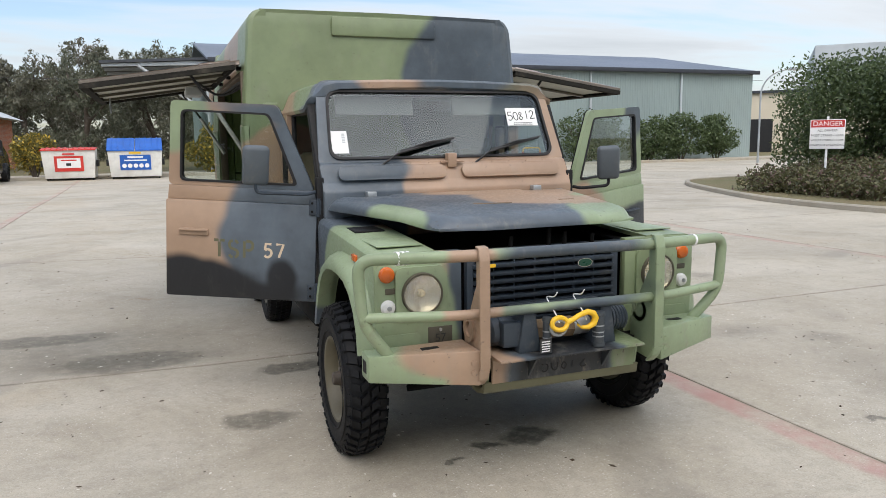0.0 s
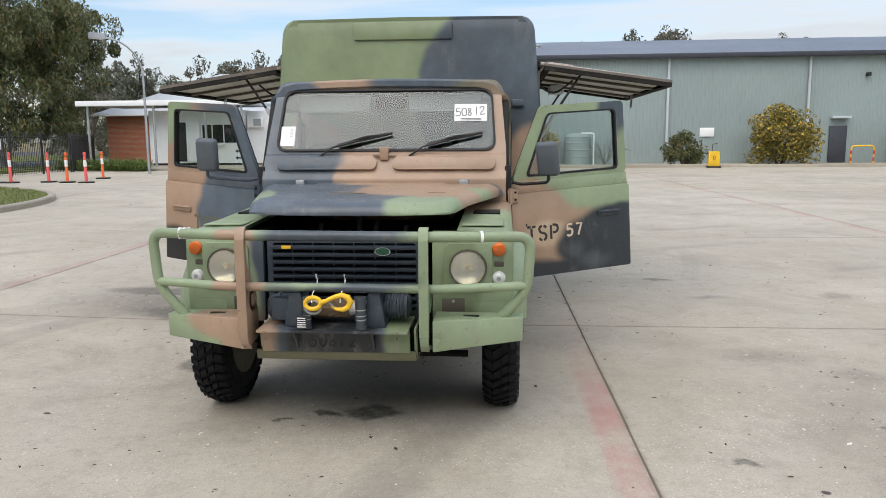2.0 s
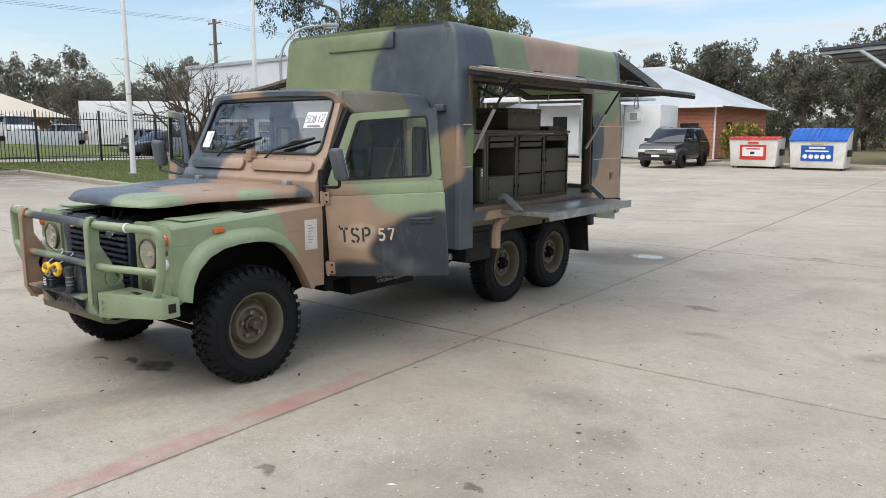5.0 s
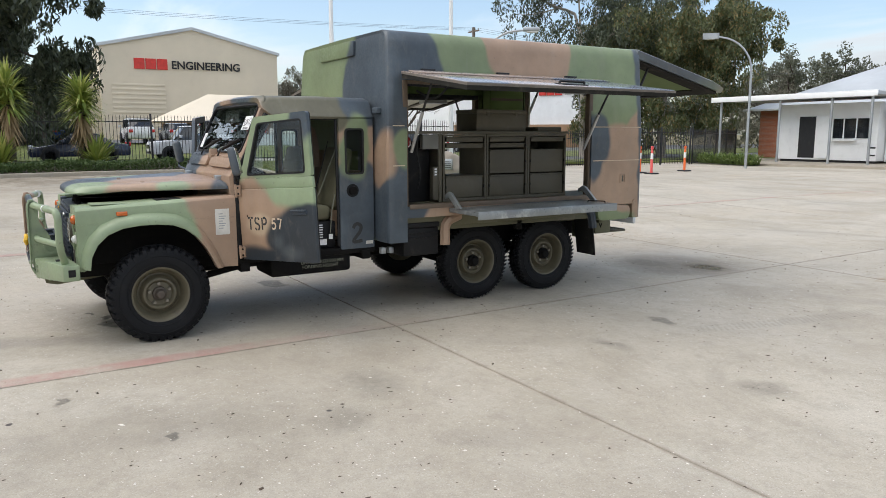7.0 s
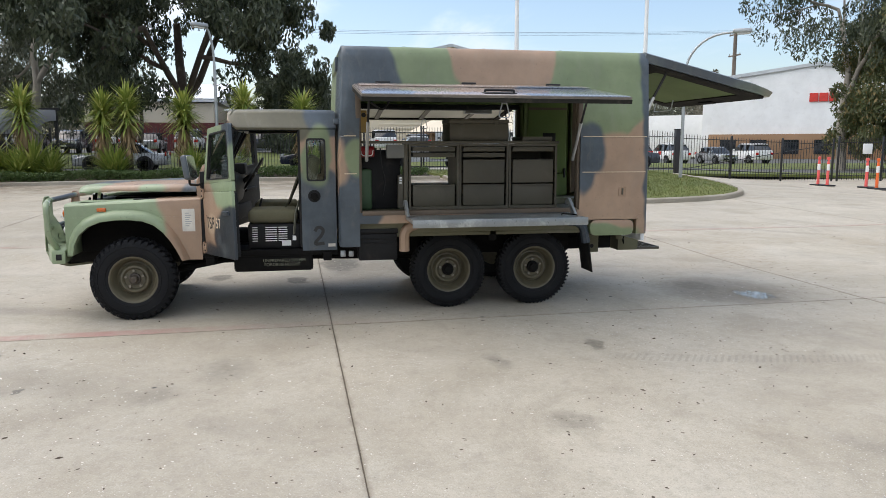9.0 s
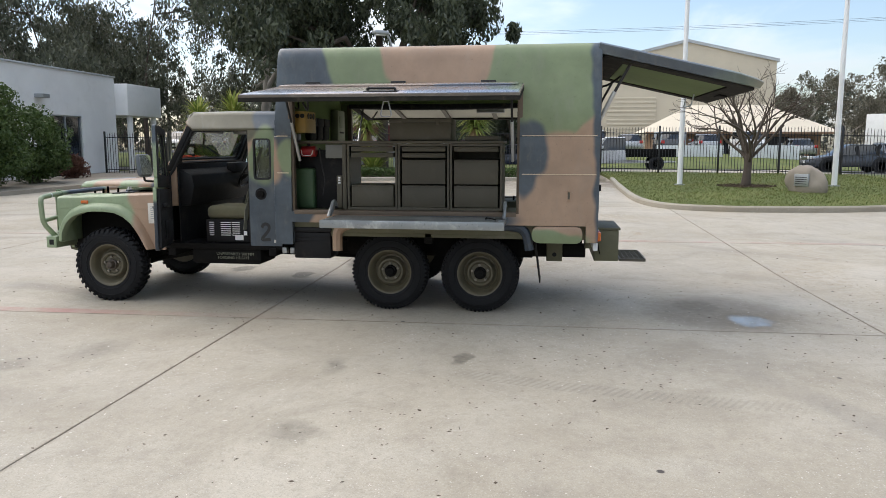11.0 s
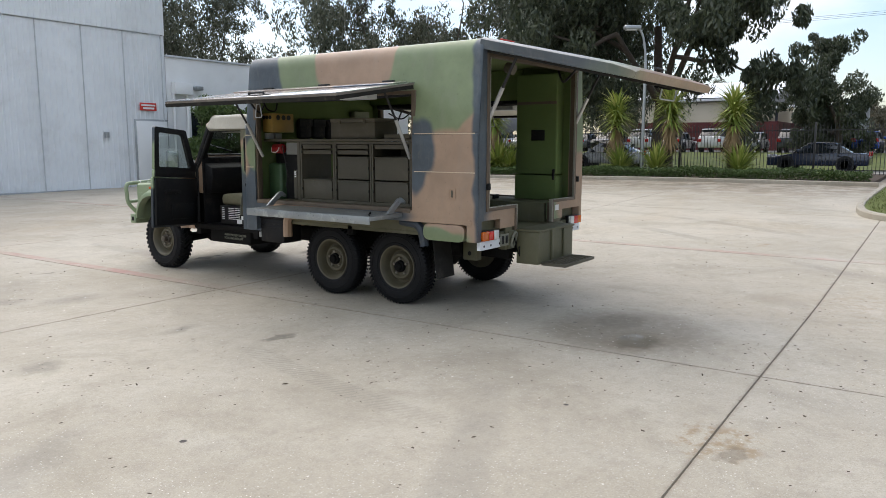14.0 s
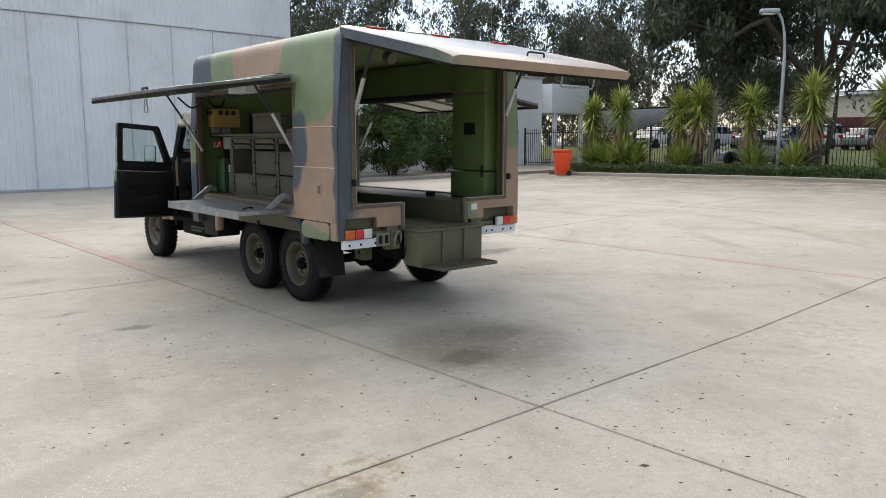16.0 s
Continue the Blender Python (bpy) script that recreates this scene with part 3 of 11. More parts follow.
def brick_mat():
    m = Tree("face brick")
    b = m.node("ShaderNodeTexBrick")
    sp, cb = m.node("ShaderNodeSeparateXYZ"), m.node("ShaderNodeCombineXYZ")
    m.put(sp.inputs[0], m.coords())
    m.put(cb.inputs[0], m.math("ADD", sp.outputs[0], sp.outputs[1]))
    m.put(cb.inputs[1], sp.outputs[2])
    m.put(b.inputs["Vector"], cb.outputs[0])
    for k, v in (("Scale", 1.0), ("Brick Width", 0.24), ("Row Height", 0.086), ("Mortar Size", 0.006)):
        b.inputs[k].default_value = v
    b.inputs["Color1"].default_value, b.inputs["Color2"].default_value, b.inputs["Mortar"].default_value = (0.50, 0.17, 0.08, 1), (0.38, 0.115, 0.055, 1), (0.45, 0.38, 0.32, 1)
    m.set(base_color=b.outputs[0], roughness=0.8)
    m.bump(b.outputs[1], -0.3, 0.006)
    return m.mat


m_brick = brick_mat()


def leaf_mat(name, a, b, tip=None, far=0.0):
    m = Tree(name)
    g = m.node("ShaderNodeNewGeometry").outputs["Random Per Island"]
    c = m.mix(g, a, b)
    if far:                                              # woodland differs from tree to tree
        each = m.node("ShaderNodeObjectInfo").outputs["Random"]
        c = m.mix(m.span(each, 0.2, 1.0, 0, far, False), c, (0.155, 0.118, 0.088))
    if tip:
        c = m.mix(m.span(g, 0.80, 0.84), c, tip)
    m.set(base_color=c, roughness=0.55)
    tr = m.node("ShaderNodeBsdfTranslucent")
    m.put(tr.inputs[0], c)
    ms = m.node("ShaderNodeMixShader")
    ms.inputs[0].default_value = 0.25
    m.t.links.new(m.bsdf.outputs[0], ms.inputs[1])
    m.t.links.new(tr.outputs[0], ms.inputs[2])
    m.t.links.new(ms.outputs[0], m.t.nodes["Material Output"].inputs[0])
    return m.mat


m_gum = leaf_mat("gum leaves", (0.028, 0.041, 0.024), (0.098, 0.114, 0.064))
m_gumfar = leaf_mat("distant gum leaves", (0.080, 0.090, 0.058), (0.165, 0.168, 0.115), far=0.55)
m_dark = leaf_mat("dark leaves", (0.040, 0.064, 0.024), (0.105, 0.145, 0.055))
m_olive = leaf_mat("olive leaves", (0.054, 0.072, 0.026), (0.138, 0.152, 0.060), (0.20, 0.155, 0.055))
m_golden = leaf_mat("yellowing leaves", (0.11, 0.11, 0.035), (0.30, 0.23, 0.04), (0.55, 0.38, 0.05))
m_yucca = leaf_mat("yucca leaves", (0.15, 0.22, 0.040), (0.40, 0.44, 0.10), (0.50, 0.50, 0.17))
m_hedge = leaf_mat("hedge leaves", (0.040, 0.075, 0.018), (0.10, 0.15, 0.040))
m_strap = leaf_mat("strap leaves", (0.085, 0.135, 0.030), (0.20, 0.26, 0.075))
m_heath = leaf_mat("heath leaves", (0.075, 0.080, 0.035), (0.16, 0.15, 0.07), (0.12, 0.075, 0.06))
m_bark = paint("gum bark", (0.085, 0.066, 0.052), 0.9, amount=0.5, dirt=(0.26, 0.22, 0.18), size=2.5, bump=0.4)
m_palebark = paint("pale bark", (0.30, 0.27, 0.23), 0.85, amount=0.4, size=2.0, bump=0.3)
m_thatch = paint("dead yucca leaves", (0.30, 0.21, 0.11), 0.9, amount=0.4, size=8, bump=0.5)

# the sheet under everything, out to the horizon
gx = [-1600, -700, -300, -150, -80, -55, -40] + [-34 + 2 * i for i in range(19)] + [6, 12, 20, 30, 45, 70, 110, 200, 400, 900, 1600]
gy = [-1600, -700, -300, -120, -60, -30] + [-16 + 2 * i for i in range(24)] + [34, 40, 55, 80, 120, 200, 400, 900, 1600]
gv = [(x, y, (west_z(x, y) - 0.25 if x > -120 else -0.03) if x < -24 else ground_z(x, y) - 0.03 if abs(x) < 40 and -20 < y < 42 else -0.03) for y in gy for x in gx]
gf = [(j * len(gx) + i, j * len(gx) + i + 1, (j + 1) * len(gx) + i + 1, (j + 1) * len(gx) + i) for j in range(len(gy) - 1) for i in range(len(gx) - 1)]
tagged(new("ground", raw("ground", gv, gf, m_field, True)), "rough grassy ground that runs out to the wooded horizon", "ground", kind="structure")


def strip_on_ground(name, poly, material, lift, label, category, step=None):
    """A raised flat area with the yard's slope: an outline, filled, with skirts down into the ground."""
    bm = BM()
    top = [bm.verts.new((x, y, ground_z(x, y) + lift)) for x, y in poly]
    low = [bm.verts.new((x, y, ground_z(x, y) - 0.06)) for x, y in poly]
    n = len(poly)
    bm.faces.new(top)
    for i in range(n):
        bm.faces.new((low[i], low[(i + 1) % n], top[(i + 1) % n], top[i]))
    bmesh.ops.triangulate(bm, faces=[f for f in bm.faces if len(f.verts) > 4])
    return solid(name, bm, material, label, category, "structure")


def kerb_line(name, pts, label, width=0.16, height=0.13, closed=False):
    """A concrete kerb along a line of points."""
    bm = BM()
    P = [Vector((x, y, 0)) for x, y in pts]
    rows = []
    n = len(P)
    for i, p in enumerate(P):
        a, b = (P[(i - 1) % n], P[(i + 1) % n]) if closed else (P[max(i - 1, 0)], P[min(i + 1, n - 1)])
        d = (b - a).normalized()
        s = Vector((-d.y, d.x, 0))
        z = ground_z(p.x, p.y)
        prof = ((-width / 2, -0.08), (-width / 2, height - 0.03), (-width / 2 + 0.03, height), (width / 2 - 0.02, height), (width / 2, height - 0.02), (width / 2, -0.08))
        rows.append([bm.verts.new(p + s * u + Vector((0, 0, z + v))) for u, v in prof])
    for i in range(n if closed else n - 1):
        q, r = rows[i], rows[(i + 1) % n]
        for k in range(5):
            bm.faces.new((q[k], q[k + 1], r[k + 1], r[k]))
    if not closed:
        bm.faces.new(rows[0])
        bm.faces.new(rows[-1][::-1])
    return solid(name, bm, m_kerb, label, "kerb", "structure")


def curve2(pts, n=8):
    """A smooth line through points (Catmull-Rom)."""
    P = [Vector((*p, 0)) for p in pts]
    P = [2 * P[0] - P[1]] + P + [2 * P[-1] - P[-2]]
    out = []
    for a, b, c, d in zip(P, P[1:], P[2:], P[3:]):
        for i in range(n):
            t = i / n
            q = 0.5 * ((2 * b) + (c - a) * t + (2 * a - 5 * b + 4 * c - d) * t * t + (3 * b - a - 3 * c + d) * t ** 3)
            out.append((q.x, q.y))
    out.append((P[-2].x, P[-2].y))
    return out


lawn_edge = curve2([(-19.6, 6.95), (-15.0, 6.88), (-11.6, 6.95), (-10.0, 7.40), (-9.45, 8.5), (-9.4, 9.8), (-9.7, 11.6), (-10.6, 13.4), (-12.6, 14.9), (-16.5, 16.2), (-21.0, 17.2)])
strip_on_ground("lawn", lawn_edge + [(-24.5, 17.6), (-24.5, 6.75)], m_lawn, 0.10, "mown green lawn island inside a concrete kerb", "lawn")
LAWN_RING = lawn_edge + [(-24.5, 17.6), (-24.5, 6.75)]
kerb_line("lawn_kerb", lawn_edge, "weathered concrete kerb round the lawn")
strip_on_ground("planting_bed", [(-19.35, 6.5), (-19.35, -10.2), (-24.3, -10.2), (-24.3, 6.6)], m_soil, 0.11, "mulched bed under the clipped hedge", "bed")
kerb_line("bed_kerb", [(-19.3, 6.7 - 0.5 * i) for i in range(34)], "weathered concrete kerb along the hedge bed")
isle = curve2([(48, 19.5), (24, 18.6), (17.2, 18.0), (14.9, 16.6), (13.0, 12.6), (12.1, 9.6), (12.3, 6.5), (14.0, 4.0), (18, 2.6), (48, 2.0)])
strip_on_ground("island_bed", isle, m_field, 0.10, "traffic island of thin dry grass planted with heath", "bed")
kerb_line("island_kerb", isle, "pale concrete kerb round the planted island")
kerb_line("north_kerb", [(-9.5 + 1.5 * i, 35.6 if i > 4 else 35.2) for i in range(34)], "concrete kerb before the long shed", 0.3, 0.16)
strip_on_ground("shed_verge", [(-3.5, 35.7), (45, 35.7), (45, 40), (-3.5, 40)], m_kerb, 0.09, "pale paved verge along the long shed", "verge")
strip_on_ground("cabin_apron", [(-23.5, 35.4), (-18.5, 33.6), (-9.5, 35.6), (-9.5, 42), (-24, 42)], m_kerb, 0.12, "pale concrete footpath round the gate cabin", "path")
strip_on_ground("office_path", [(-9.6, -15.9), (-9.6, -11.9), (-27, -10.3), (-27, -15.9)], m_path, 0.12, "raised footpath before the office", "path")


def west_strip(name, x0, x1, lift, material, label, category):
    """A long strip of the land outside the fence, with a thick edge."""
    bm = BM()
    xs, ys = [x0 + (x1 - x0) * i / 3 for i in range(4)], [-90 + 6 * j for j in range(36)]
    shell(xs, ys, lambda x, y: True, lambda x, y: (x, y, west_z(x, y) + lift), lambda x, y: (x, y, west_z(x, y) + lift - 0.12), bm)
    return solid(name, bm, material, label, category, "structure")


west_strip("road", -37.0, -29.5, 0.0, m_asphalt, "grey asphalt street beyond the boundary fence", "road")
west_strip("street_verge", -52.0, -37.1, 0.03, m_lawn, "green mown verge across the street", "verge")
west_strip("car_park", -75.0, -52.1, 0.0, m_asphalt, "grey asphalt car park across the street", "car park")
west_strip("near_verge", -29.4, -24.0, 0.05, m_lawn, "green mown verge outside the fence", "verge")


# ---- buildings ----
def ribbed(name, a, b, z0, z1, material, parent, pitch=0.2, depth=0.028, label=""):
    """A sheet of trapezoid cladding from a to b (x, y), facing to the right of that way."""
    a, b = Vector((*a, 0)), Vector((*b, 0))
    d = (b - a).normalized()
    out = Vector((d.y, -d.x, 0))
    L, s, prof = (b - a).length, 0.0, []
    while s < L:
        for u, h in ((0, 0), (0.62, 0), (0.70, 1), (0.92, 1)):
            if s + u * pitch < L:
                prof.append((s + u * pitch, h * depth))
        s += pitch
    prof.append((L, 0))
    vs, fs = [], []
    for s, h in prof:
        p = a + d * s + out * h
        vs += [(p.x, p.y, z0), (p.x, p.y, z1)]
    for i in range(len(prof) - 1):
        fs.append((2 * i, 2 * i + 2, 2 * i + 3, 2 * i + 1))
    ob = new(name, raw(name, vs, fs, material))
    ob.parent = parent
    return tagged(ob, label)


# the long grey-green shed to the north
shed = base("industrial_shed", "long grey-green ribbed steel shed with a slate roof", "shed")
X0, X1, YS, EAVE = 1.35, 39.0, 39.3, 6.15
boxpart("wall", (X0 + 0.03, X1 - 0.03, YS + 0.06, YS + 24, -0.05, EAVE), m_hangar, shed, bevel=0)
ribbed("cladding", (X0, YS), (X1, YS), 0.0, EAVE, m_hangar, shed, 0.2, 0.012)
ribbed("cladding", (X0, YS + 24), (X0, YS), 0.0, EAVE, m_hangar, shed, 0.2, 0.012)
part("roof", bm_prism(BM(), [(YS - 0.35, EAVE + 0.05), (YS + 12, EAVE + 2.3), (YS + 24.3, EAVE + 0.05), (YS + 24.3, EAVE - 0.05), (YS + 12, EAVE + 2.15), (YS - 0.35, EAVE - 0.05)], "x", X0 - 0.25, X1 + 0.25), m_roof, shed, "slate blue steel roof")
part("gutter", bm_box(BM(), X0 - 0.2, X1 + 0.2, YS - 0.5, YS - 0.33, EAVE - 0.20, EAVE + 0.06, 0.02), paint("navy gutter", (0.022, 0.026, 0.036), 0.5, amount=0.1), shed)
for x in (10.05, 17.75, 25.3, 32.6):
    part("downpipe", bm_cyl(BM(), (x, YS - 0.12, 0.0), (x, YS - 0.12, EAVE - 0.05), 0.075, 12), m_pale, shed)
boxpart("service_door", (19.0, 19.95, YS - 0.09, YS - 0.02, 0.1, 2.15), m_gutter, shed, "dark steel door")
boxpart("door_canopy", (19.0, 20.0, YS - 0.45, YS - 0.03, 2.55, 2.68), m_pale, shed)
boxpart("wall_light", (20.75, 20.95, YS - 0.3, YS - 0.03, 4.85, 5.05), m_black, shed, bevel=0.03)
# the open-sided roof that juts out from its west end
part("awning_roof", bm_prism(BM(), [(-4.3, 6.05), (X0, 6.35), (X0, 6.2), (-4.3, 5.9)], "y", YS + 1.0, YS + 9.5), m_gutter, shed, "dark skillion awning roof")
for y in (YS + 1.2, YS + 3.8, YS + 6.4, YS + 9.2):
    part("rafter", bm_prism(BM(), [(-4.2, 5.88), (X0, 6.18), (X0, 5.95), (-4.2, 5.74)], "y", y, y + 0.15), m_steel, shed)
part("brace", bm_tube(BM(), [(1.2, YS + 1.2, 3.2), (-2.4, YS + 1.2, 5.85)], 0.09, 8), m_pale, shed)
part("awning_post", bm_tube(BM(), [(1.15, YS + 0.8, 0), (1.15, YS + 0.8, 6.0)], 0.09, 8), m_pale, shed)

# the tall white shed and the office to the south
m_lap = paint("grey sheet lap", (0.50, 0.52, 0.54), 0.6, amount=0.3)
tall = base("tall_shed", "tall weathered white steel shed standing beside the yard", "shed")
boxpart("wall", (-10.4, 40, -40, -16.05, -0.05, 10.0), m_offwhite, tall, bevel=0)
ribbed("lower_cladding", (40, -15.95), (-10.45, -15.95), 0.0, 5.58, m_offwhite, tall, 0.19, 0.022)
ribbed("upper_cladding", (40, -15.90), (-10.45, -15.90), 5.60, 10.0, m_offwhite, tall, 0.19, 0.022)
for i in range(26):
    x = -10.3 + i * 1.52
    boxpart("sheet_lap", (x, x + 0.022, -15.935, -15.895, 0.05, 5.58), m_lap, tall, bevel=0)
boxpart("base_angle", (-10.4, 40, -15.97, -15.86, -0.02, 0.09), m_steel, tall, bevel=0.01)
boxpart("shed_door", (-10.38, -9.12, -15.93, -15.86, 0.12, 2.46), m_white, tall, "white steel side door")
boxpart("door_frame", (-10.44, -9.06, -15.94, -15.90, 0.08, 2.53), m_steel, tall)
boxpart("wall_tap_box", (-8.0, -7.85, -15.9, -15.8, 1.85, 2.05), m_steel, tall)
notice = base("safety_notice", "small red and white safety notice fixed to the shed", "sign")
boxpart("panel", (-9.95, -9.28, -15.88, -15.86, 2.84, 3.12), m_red, notice, bevel=0.003)
boxpart("band", (-9.90, -9.33, -15.858, -15.852, 3.0, 3.06), m_signwhite, notice, bevel=0)
boxpart("band", (-9.85, -9.40, -15.858, -15.852, 2.89, 2.96), m_signwhite, notice, bevel=0)

office = base("office_building", "low white rendered office with dark windows and a flat parapet", "building")
OX0, OX1 = -25.4, -10.5
WINS = ((-13.1, -11.55, 1.2, 2.88), (-18.4, -16.6, 1.2, 2.9), (-22.75, -20.6, 0.13, 2.95))


def wall_y(bm, x0, x1, z0, z1, y0, y1, holes):
    """A wall along x, with rectangular holes right through it."""
    xs = sorted({x0, x1, *[h[0] for h in holes], *[h[1] for h in holes]})
    zs = sorted({z0, z1, *[h[2] for h in holes], *[h[3] for h in holes]})
    for a, b in zip(xs, xs[1:]):
        for c, d in zip(zs, zs[1:]):
            if not any(h[0] <= (a + b) / 2 <= h[1] and h[2] <= (c + d) / 2 <= h[3] for h in holes):
                bm_box(bm, a, b, y0, y1, c, d)
    bmesh.ops.remove_doubles(bm, verts=bm.verts, dist=1e-5)
    return bm


part("wall", wall_y(BM(), OX0, OX1, 0, 4.85, -16.25, -16.0, WINS), m_white, office)
boxpart("rear_volume", (OX0 + 0.05, OX1 - 0.05, -30, -16.9, 0, 4.7), m_black, office, bevel=0)
boxpart("flat_roof", (OX0, OX1, -30, -16.26, 4.6, 4.75), m_pale, office, bevel=0)
boxpart("coping", (OX0 - 0.05, OX1, -16.32, -15.94, 4.85, 4.93), m_pale, office, bevel=0.01)
boxpart("end_wall", (OX0, OX0 + 0.2, -30, -16.26, 0, 4.6), m_white, office, bevel=0)
for a, b, c, d in WINS:
    w = boxpart("window", (a, b, -16.14, -16.11, c, d), m_darkglass, office, "dark tinted window", bevel=0)
    for q in ((a, a + 0.05, c, d), (b - 0.05, b, c, d), ((a + b) / 2 - 0.025, (a + b) / 2 + 0.025, c, d)):
        boxpart("frame", (q[0], q[1], -16.16, -16.05, q[2], q[3]), m_steel, w, bevel=0.004)
    boxpart("head", (a, b, -16.158, -16.052, d - 0.05, d), m_steel, w, bevel=0.004)
for x in (-10.75, -11.35):
    part("downpipe", bm_cyl(BM(), (x, -15.9, 0), (x, -15.9, 3.6), 0.06, 12), m_white, office)
boxpart("rainwater_head", (-11.5, -10.7, -16.0, -15.72, 3.5, 3.95), m_white, office, bevel=0.02)
boxpart("wall_light", (-20.15, -19.7, -16.0, -15.6, 3.58, 3.74), m_steel, office, bevel=0.02)
boxpart("wall_light", (-12.0, -11.7, -16.0, -15.75, 3.7, 3.85), m_steel, office, bevel=0.02)
porch = base("porch_canopy", "white flat porch canopy on a steel post beside the office", "canopy")
boxpart("canopy", (-28.6, -25.5, -19, -15.4, 3.1, 4.6), m_white, porch, bevel=0.02)
for p in ((-26.1, -15.7), (-28.3, -15.7)):
    part("post", bm_cyl(BM(), (*p, 0.1), (*p, 3.12), 0.14, 16), m_white, porch)

# the gate cabin
cabin = base("gate_cabin", "white portable gate cabin under a flat awning roof", "cabin")
boxpart("body", (-20.3, -14.6, 38.6, 41.2, 0.25, 3.35), m_white, cabin, "white panel cabin body")
boxpart("annex", (-14.55, -12.3, 39.3, 42.0, 0.2, 3.3), m_white, cabin, "white corrugated cabin annex")
for i in range(30):
    boxpart("lap_board", (-14.5, -12.32, 39.27, 39.3, 0.3 + i * 0.1, 0.38 + i * 0.1), m_white, cabin, bevel=0)
boxpart("skid", (-20.2, -14.7, 38.7, 41, 0.05, 0.25), m_black, cabin, bevel=0)
# the dark inside is a black panel on the closed wall
boxpart("doorway", (-19.05, -18.0, 38.57, 38.62, 0.35, 2.65), m_black, cabin, "black panel for the unlit open doorway", bevel=0)
boxpart("door", (-17.98, -17.15, 38.45, 38.5, 0.35, 2.65), m_white, cabin, "white cabin door swung open")
w = boxpart("window", (-17.05, -14.95, 38.56, 38.62, 1.45, 2.5), m_darkglass, cabin, "dark sliding window", bevel=0)
for x in (-17.08, -16.45, -15.75, -14.98):
    boxpart("mullion", (x, x + 0.06, 38.53, 38.63, 1.42, 2.53), m_white, w, bevel=0)
boxpart("shelf", (-17.0, -15.7, 38.25, 38.6, 1.3, 1.36), m_white, cabin)
boxpart("roof", (-23.4, -13.6, 36.4, 41.6, 3.62, 3.80), m_pale, cabin, "flat pale awning roof")
boxpart("fascia", (-23.45, -13.55, 36.33, 36.41, 3.55, 3.84), m_white, cabin)
for x in (-22.9, -19.0, -16.0, -13.9):
    part("post", bm_cyl(BM(), (x, 36.6, 0.05), (x, 36.6, 3.64), 0.07, 10), m_steel, cabin)
ac = boxpart("air_conditioner", (-14.35, -13.5, 38.85, 39.28, 2.35, 2.9), m_white, cabin, "white wall air conditioner", bevel=0.02)
boxpart("grille", (-14.0, -13.55, 38.83, 38.86, 2.42, 2.83), m_steel, ac, bevel=0)
for z in (0.55, 0.95):
    part("arrow", bm_prism(BM(), [(-15.1, z), (-14.95, z + 0.12), (-14.95, z + 0.04), (-14.66, z + 0.04), (-14.66, z - 0.04), (-14.95, z - 0.04), (-14.95, z - 0.12)], "y", 38.585, 38.6), m_black, cabin)

# the brick house
house = base("brick_house", "single-storey red brick house with a pale hipped roof", "house")
boxpart("wall", (-27, -11.4, 46.0, 58, 0, 3.45), m_brick, house, bevel=0)
bm = BM()
ev = [bm.verts.new(p) for p in ((-27.7, 45.2, 3.4), (-10.7, 45.2, 3.4), (-10.7, 58.8, 3.4), (-27.7, 58.8, 3.4))]
rd = [bm.verts.new(p) for p in ((-21.0, 52, 6.6), (-17.2, 52, 6.6))]
for f in ((ev[0], ev[1], rd[1], rd[0]), (ev[1], ev[2], rd[1]), (ev[2], ev[3], rd[0], rd[1]), (ev[3], ev[0], rd[0]), tuple(ev[::-1])):
    bm.faces.new(f)
part("roof", bm, m_pale, house, "pale steel hipped roof")
boxpart("gutter", (-27.8, -10.6, 45.05, 45.2, 3.28, 3.42), m_white, house)
boxpart("window", (-13.6, -12.4, 45.93, 46.02, 0.9, 2.3), m_darkglass, house, bevel=0)
boxpart("side_window", (-11.42, -11.34, 48.5, 49.6, 0.8, 2.4), m_darkglass, house, bevel=0)
part("downpipe", bm_cyl(BM(), (-11.3, 45.9, 0), (-11.3, 45.9, 3.4), 0.06, 10), m_white, house)


